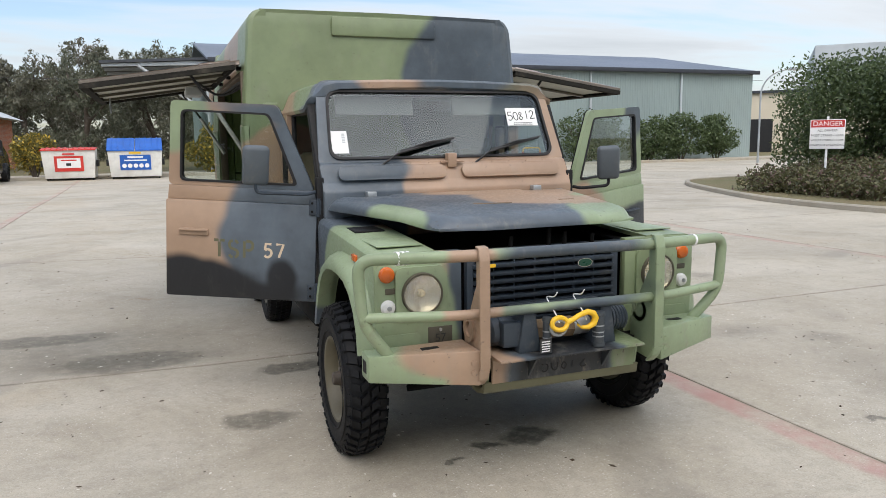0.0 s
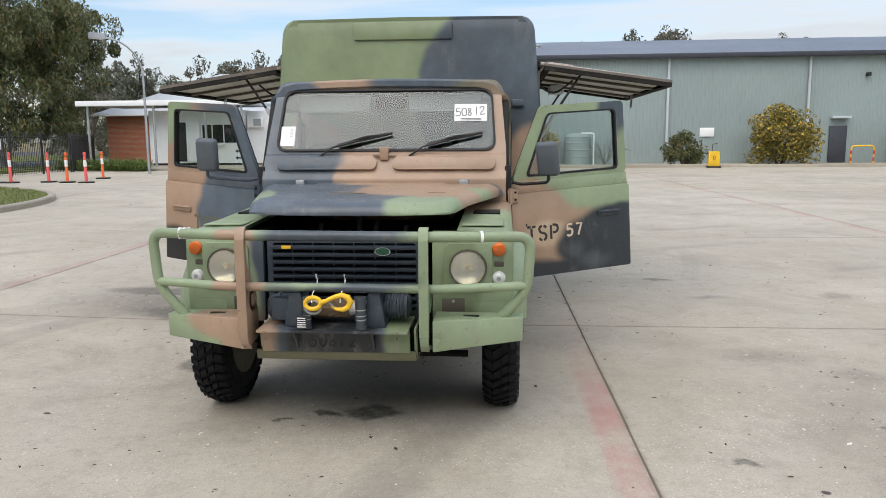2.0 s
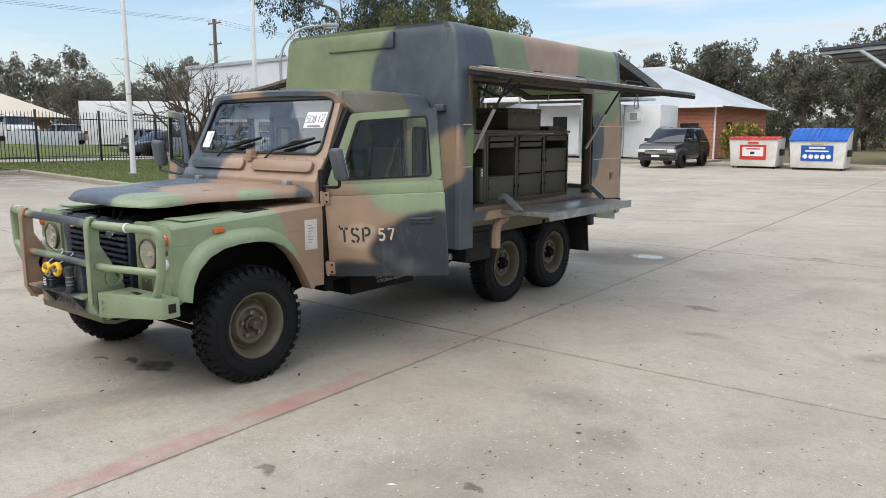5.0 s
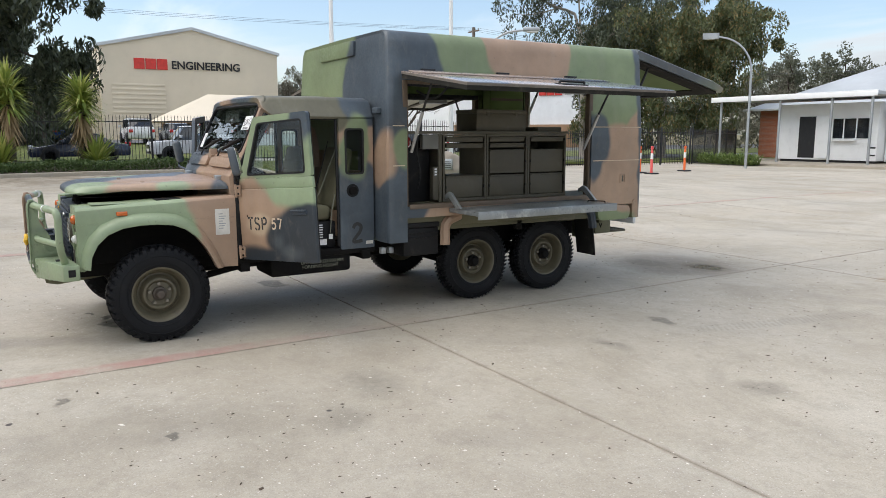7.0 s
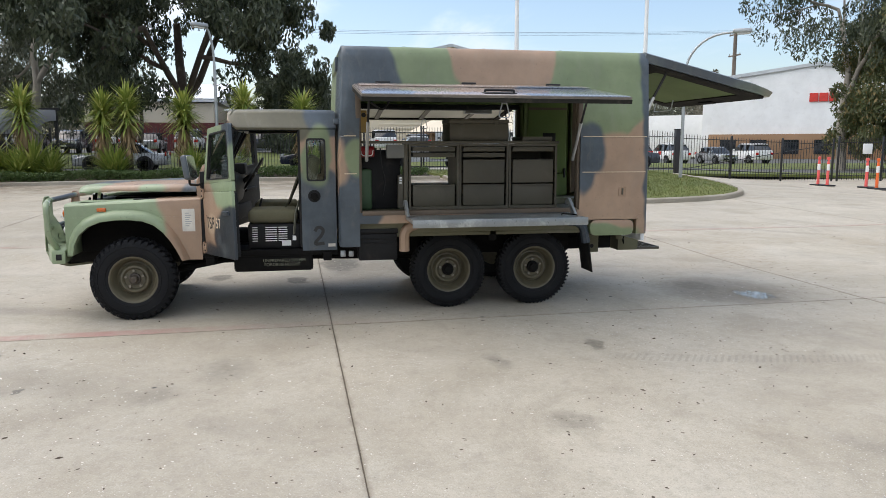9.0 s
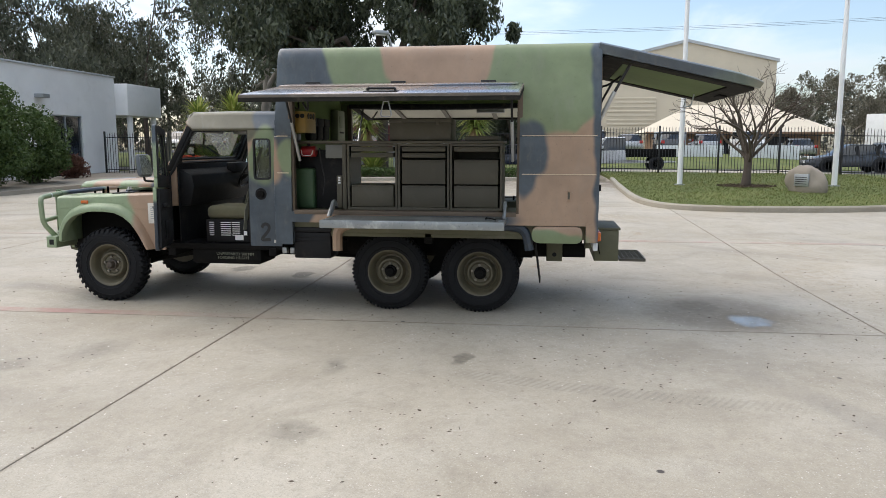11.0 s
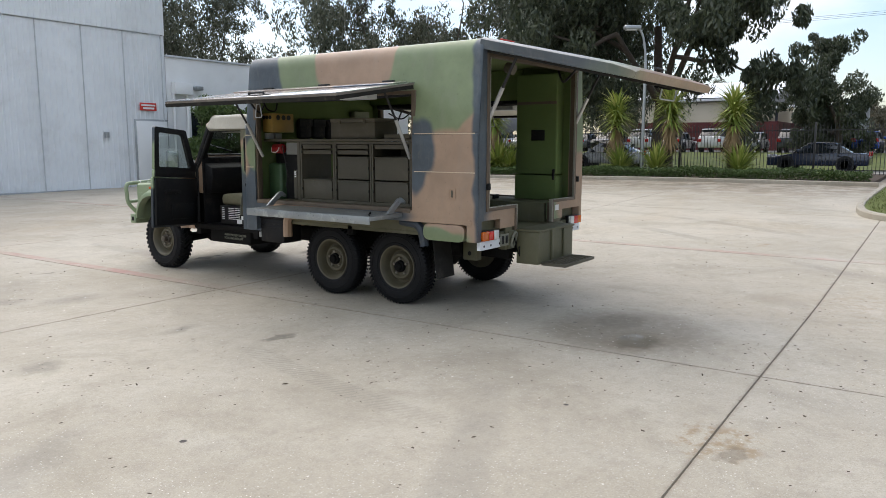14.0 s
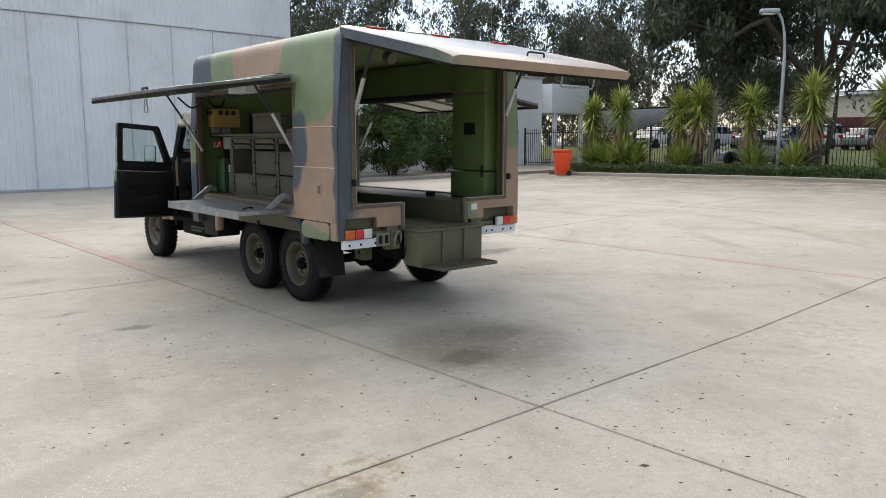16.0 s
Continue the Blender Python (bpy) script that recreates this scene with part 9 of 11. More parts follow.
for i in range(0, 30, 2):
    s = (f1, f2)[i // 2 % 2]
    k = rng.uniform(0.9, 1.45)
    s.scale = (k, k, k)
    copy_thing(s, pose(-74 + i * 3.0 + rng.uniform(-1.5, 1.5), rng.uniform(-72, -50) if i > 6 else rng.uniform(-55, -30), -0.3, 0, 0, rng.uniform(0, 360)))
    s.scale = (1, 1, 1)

# the wooded ridge on the horizon
rng = np.random.default_rng(8)
n = 26000
ang = np.radians(rng.uniform(-112, -38, n))
dist = rng.uniform(205, 235, n)
crest = 12.5 + 2.2 * np.sin(ang * 9) + 1.3 * np.sin(ang * 31 + 1) + 0.9 * np.sin(ang * 83)
P = np.stack((dist * np.sin(ang), dist * np.cos(ang), np.sqrt(rng.uniform(0, 1, n)) * crest), 1)
V, F = leaf_cloud(rng, P, np.full(n, 0.8), n, 0.62, 0.8, 0.2, 0.6)
tagged(new("wooded_ridge", leaf_mesh("wooded_ridge", V, F, leaf_mat("ridge leaves", (0.035, 0.045, 0.032), (0.075, 0.082, 0.060)))), "low dark wooded ridge on the horizon", "woods", kind="stuff")

# short blades over the lawn
def inside(x, y, ring):
    odd = False
    for (ax, ay), (bx, by) in zip(ring, ring[1:] + ring[:1]):
        if (ay > y) != (by > y) and x < ax + (y - ay) / (by - ay) * (bx - ax):
            odd = not odd
    return odd


rng = np.random.default_rng(28)
P = [(x, y, ground_z(x, y) + 0.115) for x, y in zip(rng.uniform(-23.4, -9.3, 52000), rng.uniform(6.6, 17.0, 52000)) if inside(x, y, LAWN_RING) and inside(x + 0.12, y, LAWN_RING)]
V, F = leaf_cloud(rng, np.array(P), np.full(len(P), 0.01), len(P), 0.028, 1, -0.8, 0.16)
tagged(new("lawn_grass", leaf_mesh("lawn_grass", V, F, leaf_mat("grass blades", (0.075, 0.105, 0.018), (0.17, 0.19, 0.045), (0.26, 0.23, 0.10)))), "short mown grass blades on the lawn", "grass", kind="stuff")

# yuccas and the clipped hedge in the west bed
tall_y = [yucca(41, 2.85, "tall yucca with a skirt of dead leaves in the hedge bed"), yucca(42, 3.15, "tall yucca with a skirt of dead leaves in the hedge bed")]
low_y = yucca(43, 1.1, "low yucca clump in the hedge bed", low=True)
spots = [(-22.05, -5.75), (-21.9, -4.85), (-22.0, -2.82), (-21.75, -0.55), (-22.05, 1.70), (-21.9, -8.3), (-22.2, -10.0)]
for i, (x, y) in enumerate(spots):
    z = ground_z(x, y) + 0.10
    if i < 2:
        tall_y[i].matrix_basis = pose(x, y, z)
    elif i < 5:
        copy_thing(tall_y[i % 2], pose(x, y, z, 0, 0, 57 * i))
    else:
        low_y.scale = (1.35, 1.35, 1.35)
        copy_thing(low_y, pose(x, y, z, 0, 0, 57 * i))
        low_y.scale = (1, 1, 1)
        copy_thing(tall_y[i % 2], pose(x - 0.1, y - 0.25, z, 0, 0, 31 * i))
        copy_thing(low_y, pose(x + 0.1, y + 0.7, z, 0, 0, 19 * i))
    if i == 0:
        low_y.matrix_basis = pose(x + 0.5, y + 0.3, z)
    else:
        copy_thing(low_y, pose(x + 0.4, y + 0.35 * (-1) ** i, z, 0, 0, 71 * i))
hedge("hedge", -20.7, -19.9, -9.9, 6.4, 0.32, 30000, 0.036, m_hedge, "low clipped green hedge along the kerb")

# bushes
shrub("bush", 51, 1.30, 1.25, 3.3, 20000, 0.055, m_hedge, "tall rounded green bush before the office", -10.9, -13.5)
shrub("bush", 58, 1.50, 1.35, 3.75, 26000, 0.055, m_hedge, "large pointed green bush before the office", -13.35, -13.2)
shrub("bush", 52, 1.25, 1.2, 2.9, 16000, 0.055, m_hedge, "rounded green bush before the office", -16.3, -13.6)
shrub("bush", 59, 0.62, 0.55, 0.95, 5000, 0.045, leaf_mat("reddish leaves", (0.085, 0.035, 0.025), (0.19, 0.09, 0.06)), "small reddish-brown shrub below the office window", -19.47, -14.30)
shrub("bush", 53, 2.4, 1.3, 3.2, 8000, 0.085, m_golden, "broad yellowing bush beside the long shed", 15.7, 37.4)
shrub("bush", 54, 2.9, 1.4, 3.3, 8000, 0.085, m_dark, "broad green bush beside the long shed", 24.0, 37.2)
for i, (x, r, h) in enumerate(((28.4, 2.0, 2.9), (31.0, 2.1, 3.1), (33.9, 1.7, 3.1), (20.2, 1.2, 0.1))):
    if h > 1:
        shrub("bush", 55 + i, r, 1.3, h, 5500, 0.09, m_dark, "dense green bush in the row by the shed", x, 37.0)
shrub("bush", 61, 2.2, 1.3, 2.6, 8000, 0.085, m_golden, "yellow-flowering bush at the corner of the shed", 1.6, 37.2)
shrub("bush", 62, 1.3, 1.1, 2.2, 4500, 0.085, m_golden, "yellowing bush behind the waste bins", -7.6, 39.2)
shrub("bush", 63, 1.2, 1.0, 1.75, 3500, 0.08, m_olive, "small clipped bush with a bare stem by the shed", 10.6, 37.0)
shrub("bush", 64, 2.9, 2.8, 4.0, 34000, 0.06, m_dark, "tall dense dark green shrub on the planted island", 19.0, 13.6)
shrub("bush", 65, 2.9, 2.9, 5.0, 36000, 0.06, m_dark, "tall dense dark green shrub on the planted island", 19.6, 10.6)
for i in range(14):
    x, y = 14.1 + (i % 3) * 0.95, 12.2 - i * 0.30
    shrub("heath_shrub", 70 + i, 1.0, 0.95, 0.52 + 0.16 * (i % 3), 2600, 0.05, m_heath, "low brown-green heath shrub on the island", x, y, group="heath on the island")
for i in range(9):
    x, y = -23.2 + i * 0.62, 34.35 - 0.13 * i
    rng = np.random.default_rng(90 + i)
    sp = base("strap_leaf_plant", "bright green clump of strap-leaved plants by the gate", "plant", pose(x, y, 0.05), "strap-leaved plants")
    vs, fs = [], []
    for k in range(150):
        a, e, l = rng.uniform(0, 6.283), radians(rng.uniform(25, 85)), rng.uniform(0.55, 1.0)
        d, sd = np.array((math.cos(a) * math.cos(e), math.sin(a) * math.cos(e), math.sin(e))), np.array((-math.sin(a), math.cos(a), 0)) * 0.028
        o = np.array((rng.uniform(-0.3, 0.3), rng.uniform(-0.3, 0.3), 0.0))
        mid, tip, n = o + d * l * 0.6, o + d * l + np.array((0, 0, -0.30 * l)), len(vs)
        vs += [tuple(o - sd), tuple(o + sd), tuple(mid + sd), tuple(tip), tuple(mid - sd)]
        fs += [(n, n + 1, n + 2, n + 4), (n + 4, n + 2, n + 3)]
    lv = new("leaves", raw("leaves", vs, fs, m_strap))
    lv.parent = sp

# ---- things round the yard ----
def fence_run(name, pts, height, label, gate=False, pitch=0.125, lift=0.05):
    """A black steel picket fence: posts, two rails and spiked pickets."""
    ob = base(name, label, "fence")
    pk = None
    for (x0, y0), (x1, y1) in zip(pts, pts[1:]):
        d = Vector((x1 - x0, y1 - y0, 0))
        L = d.length
        d.normalize()
        n = max(1, round(L / 2.45))
        for i in range(n + 1):
            p = Vector((x0, y0, 0)) + d * L * i / n
            z = ground_z(p.x, p.y)
            part("post", bm_box(BM(), p.x - 0.035, p.x + 0.035, p.y - 0.035, p.y + 0.035, z - 0.1, z + height + 0.06, 0.004), m_fence, ob)
        za, zb = ground_z(x0, y0), ground_z(x1, y1)
        for h in (0.22 + lift, height - 0.22):
            a, b = Vector((x0, y0, za + h)), Vector((x1, y1, zb + h))
            part("rail", bm_tube(BM(), [a, b], 0.022, 4), m_fence, ob)
        if gate:
            part("brace", bm_tube(BM(), [Vector((x0, y0, za + 0.25)), Vector((x1, y1, zb + height - 0.2))], 0.022, 4), m_fence, ob)
        m = int(L / pitch)
        for i in range(1, m):
            p = Vector((x0, y0, 0)) + d * (i * pitch)
            if pk is None:
                bm = BM()
                bm_tube(bm, [(0, 0, lift), (0, 0, height - 0.06)], 0.0125, 4)
                bm_cyl(bm, (0, 0, height - 0.06), (0, 0, height + 0.02), 0.0125, 4, 0.001)
                pk = to_mesh("picket", bm, m_fence)
            q = new("picket", pk)
            q.parent = ob
            q.matrix_basis = pose(p.x, p.y, ground_z(p.x, p.y))
    return ob


fence_run("steel_fence", [(-23.6, -15.5), (-23.6, 6.7)], 1.95, "black steel picket fence behind the yucca bed")
fence_run("steel_fence", [(-23.6, 6.8), (-23.6, 18.6)], 1.95, "black steel picket fence along the lawn")
fence_run("steel_gate", [(-23.5, 18.8), (-22.0, 25.6)], 1.9, "black steel sliding gate, closed", True)
fence_run("steel_fence", [(-21.9, 25.8), (-21.7, 32.6)], 2.0, "black steel picket fence beside the entrance")
fence_run("steel_fence", [(-21.7, 32.8), (-25.5, 41.5)], 1.95, "black steel picket fence by the gate cabin")
gp = base("gate_post", "tall black steel gate post", "post")
boxpart("post", (-23.68, -23.42, 18.55, 18.81, 0, 2.35), m_fence, gp, bevel=0.01)
boxpart("cap", (-23.70, -23.40, 18.53, 18.83, 2.351, 2.39), m_fence, gp, bevel=0.004)
gs = solid("gate_notice", bm_box(BM(), -21.842, -21.824, 27.0, 27.5, 1.25, 1.72, 0.004), m_signwhite, "small white notice hung on the fence", "sign")


def street_lamp(x, y, z0, h, dx, dy, label):
    ob = base("street_lamp", label, "lamp", pose(x, y, z0))
    k = math.hypot(dx, dy)
    ux, uy = dx / k, dy / k
    pts = [Vector((0, 0, -0.1)), Vector((0, 0, h * 0.72))]
    for i in range(1, 9):
        a = i / 8 * 1.45
        r = min(k * 0.9, h * 0.26)
        pts.append(Vector((ux * r * (1 - math.cos(a)), uy * r * (1 - math.cos(a)), h * 0.72 + (h * 0.26) * math.sin(a))))
    pts.append(Vector((dx * 0.95, dy * 0.95, h * 0.985)))
    part("pole", bm_tube(BM(), pts, 0.06, 10, radii=[0.070, 0.055] + [0.045] * 8 + [0.036]), m_steel, ob, "galvanised steel pole")
    side = Vector((-uy, ux, 0))
    hd = BM()
    bm_box(hd, -0.10, 0.55, -0.13, 0.13, -0.06, 0.10, 0.05, 3, m=Matrix.Translation((dx * 0.92, dy * 0.92, h * 0.985)) @ Matrix.Rotation(math.atan2(dy, dx), 4, "Z"))
    head = part("lamp_head", hd, m_steel, ob)
    part("diffuser", bm_box(BM(), 0.05, 0.48, -0.10, 0.10, -0.10, -0.055, 0.03, 3, m=Matrix.Translation((dx * 0.92, dy * 0.92, h * 0.985)) @ Matrix.Rotation(math.atan2(dy, dx), 4, "Z")), m_clear, head)
    return ob


street_lamp(-17.8, 15.75, 0.30, 5.5, 1.0, 1.55, "galvanised street lamp with a curved arm on the lawn")
street_lamp(-21.55, -1.55, 0.42, 5.7, 0.25, -0.29, "galvanised street lamp with a short curved arm in the bed")
street_lamp(-16.45, 30.5, 0.05, 6.4, -1.35, -1.25, "galvanised street lamp with a curved arm by the entrance")
street_lamp(31.7, 30.9, 0.0, 5.5, 1.5, -1.0, "galvanised street lamp with a curved arm near the shed")
street_lamp(2.25, 38.75, 0.0, 6.75, 0.15, -0.2, "straight steel lamp post at the shed corner")
for y in (8.8, 13.45):
    fp_ = base("flag_pole", "tall white painted flagpole standing on the lawn", "flagpole", pose(-16.4, y, ground_z(-16.4, y) + 0.08), "flagpoles on the lawn")
    part("pole", bm_tube(BM(), [(0, 0, 0), (0, 0, 4.5), (0, 0, 10.5)], 0.07, 12, radii=[0.085, 0.07, 0.045]), m_white, fp_)
    part("base_plate", bm_cyl(BM(), (0, 0, -0.02), (0, 0, 0.05), 0.16, 16), m_steel, fp_)
    part("halyard", bm_tube(BM(), [(0.09, 0.0, 1.2), (0.07, 0.0, 10.2)], 0.006, 4), m_signwhite, fp_)

# the bare tree and the plaque stone
rng = np.random.default_rng(77)
bt_ = base("bare_tree", "small leafless tree standing in mulch on the lawn", "tree", pose(-16.15, 10.75, ground_z(-16.15, 10.75) + 0.08))
bm, tips = BM(), []
bm_tube(bm, [(0, 0, -0.1), (0.02, 0.03, 0.5), (0.0, 0.06, 1.0)], 0.1, 9, radii=[0.17, 0.12, 0.11])
for i in range(10):
    a = i * 0.66 + rng.uniform(-0.3, 0.3)
    e = Vector((math.cos(a) * rng.uniform(0.35, 0.8), math.sin(a) * rng.uniform(0.35, 0.8), 1.0)).normalized()
    limbs(bm, rng, Vector((0, 0.05, rng.uniform(0.7, 1.05))), e, 1.45, 0.055, 4, tips, 0.42, 0.14, 0.74)
part("trunk", bm, m_bark, bt_, "grey trunk with a fan of bare twigs", 60)
rng2 = np.random.default_rng(3)
V, F = leaf_cloud(rng2, [(-16.15, 10.75, ground_z(-16.15, 10.75) + 0.11)], [0.9], 900, 0.05, 0.02, 0, 0.5)
tagged(new("mulch", leaf_mesh("mulch", V, F, m_soil)), "loose bark mulch round the bare tree", "mulch", kind="stuff")
stn = base("plaque_stone", "rough grey boulder with a bronze plaque on the lawn", "stone", pose(-14.0, 11.85, ground_z(-14, 11.85) + 0.05, 0, 0, 40))
bm = BM()
bmesh.ops.create_icosphere(bm, subdivisions=4, radius=1.0)
for v in bm.verts:
    p = v.co.copy()
    f = 1 + 0.22 * noise.noise(p * 1.3 + Vector((3, 1, 2))) + 0.06 * noise.noise(p * 5)
    v.co = Vector((p.x * (0.56 - 0.12 * p.z) * f, p.y * 0.34 * f, max(-0.05, p.z * 0.55 * f + 0.30)))
part("boulder", bm, paint("grey stone", (0.27, 0.235, 0.19), 0.9, amount=0.5, dirt=(0.15, 0.13, 0.10), size=3, bump=0.5), stn, "", 180)
pq = boxpart("plaque", (-0.16, 0.26, -0.36, -0.30, 0.22, 0.56), m_steel, stn, "small pale metal plaque")
for i in range(4):
    boxpart("print_bar", (-0.12, 0.22, -0.364, -0.360, 0.28 + i * 0.06, 0.30 + i * 0.06), m_stencil, pq, bevel=0)


def waste_bin(x0, x1, y0, lid_mat, lid_hi, sloped, label, panel_mat, plain):
    w, d, h = x1 - x0, 1.35, 1.50
    f0, mid, bk = (h - 0.15, h + lid_hi * 0.75, h + lid_hi) if sloped else (h - 0.085, h - 0.055, h - 0.06)
    ob = base("waste_bin", label, "bin", pose(x0, y0, ground_z(x0, y0)), "large waste bins by the kerb")
    bm = BM()
    lo_ = [(0.10, 0.10), (w - 0.10, 0.10), (w - 0.05, d), (0.05, d)]
    hi_ = [(0.0, 0.0), (w, 0.0), (w, d), (0.0, d)]
    A = [bm.verts.new((*p, 0.10)) for p in lo_]
    B_ = [bm.verts.new((*p, f0 if i < 2 else bk)) for i, p in enumerate(hi_)]
    bm.faces.new(A[::-1])
    bm.faces.new(B_)
    for k in range(4):
        bm.faces.new((A[k], A[(k + 1) % 4], B_[(k + 1) % 4], B_[k]))
    bmesh.ops.bevel(bm, geom=list(bm.edges), offset=0.02, segments=2, profile=0.5, affect="EDGES")
    body = part("body", bm, m_binwhite, ob, "dented white steel body")
    for s in (0, 1):
        a, b = s * w / 2 + 0.015 - 0.03 * (1 - s), (s + 1) * w / 2 - 0.015 + 0.03 * s
        bm = BM()
        q = [bm.verts.new(p) for p in ((a, -0.06, f0 + 0.005), (b, -0.06, f0 + 0.005), (b, d * 0.55, mid + 0.05), (a, d * 0.55, mid + 0.05), (b, d, bk + 0.045), (a, d, bk + 0.045))]
        q2 = [bm.verts.new(v.co + Vector((0, 0, -0.05))) for v in q]
        for f in ((0, 1, 2, 3), (3, 2, 4, 5)):
            bm.faces.new([q[k] for k in f])
            bm.faces.new([q2[k] for k in f][::-1])
        for e in ((0, 1), (1, 2), (2, 4), (4, 5), (5, 3), (3, 0)):
            bm.faces.new((q[e[0]], q2[e[0]], q2[e[1]], q[e[1]]))
        ld = part("lid", bm, lid_mat, ob)
        for k in range(4):
            u = a + (b - a) * (k + 0.8) / 4.6
            part("lid_rib", bm_tube(BM(), [(u, -0.03, f0 + 0.025), (u, d * 0.55, mid + 0.06), (u, d - 0.03, bk + 0.055)], 0.022, 6), lid_mat, ld)
    for sx in (-0.09, w - 0.03):
        boxpart("lift_pocket", (sx, sx + 0.12, 0.45, 0.95, 0.62, 0.92), m_black, ob, bevel=0.02)
    tilt = Matrix.Translation((0, 0.085, 0.1)) @ Matrix.Rotation(math.atan2(0.10, h - 0.25), 4, "X") @ Matrix.Translation((0, -0.012, -0.1))
    pn = part("panel", bm_box(BM(), 0.52, w - 0.52, -0.004, 0.0, 0.42, 1.12, m=tilt), panel_mat, ob, "printed panel on the front")
    if plain:
        part("panel_inset", bm_box(BM(), 0.64, w - 0.64, -0.008, -0.005, 0.58, 1.02, m=tilt), m_signwhite, pn)
        part("print_bar", bm_box(BM(), 0.80, w - 0.8, -0.011, -0.009, 0.90, 0.96, m=tilt), m_red, pn)
        part("picture_bar", bm_box(BM(), 1.0, 1.2, -0.011, -0.009, 0.68, 0.80, m=tilt), m_stencil, pn)
    else:
        part("print_bar", bm_box(BM(), 0.85, w - 0.85, -0.008, -0.005, 0.98, 1.06, m=tilt), m_signwhite, pn)
        part("print_bar", bm_box(BM(), 0.70, w - 0.70, -0.008, -0.005, 0.84, 0.90, m=tilt), m_signwhite, pn)
        for k in range(5):
            c = tilt @ Vector((0.70 + k * (w - 1.4) / 4, -0.006, 0.62))
            part("round_mark", bm_cyl(BM(), c, c + Vector((0, -0.006, 0)), 0.10, 14), m_signwhite, pn)
    part("print_bar", bm_box(BM(), w / 2 - 0.25, w / 2 + 0.25, -0.006, 0.0, 1.18, 1.25, m=tilt), m_yellow if not plain else m_red, pn)
    for k in range(4):
        part("wheel", bm_cyl(BM(), (0.15 + (w - 0.36) * (k % 2), 0.25 + 0.85 * (k // 2), 0.07), (0.21 + (w - 0.36) * (k % 2), 0.25 + 0.85 * (k // 2), 0.07), 0.07, 12), m_black, ob)
    return ob


m_binwhite = paint("chipped white bin paint", (0.66, 0.65, 0.61), 0.5, amount=0.30, dirt=(0.22, 0.13, 0.08), size=2.2)
waste_bin(-6.62, -4.38, 33.95, m_red, 0.08, False, "white steel waste bin with a red lid", m_red, True)
waste_bin(-3.88, -1.50, 33.85, m_blue, 0.36, True, "white steel waste bin with a blue lid", m_blue, False)


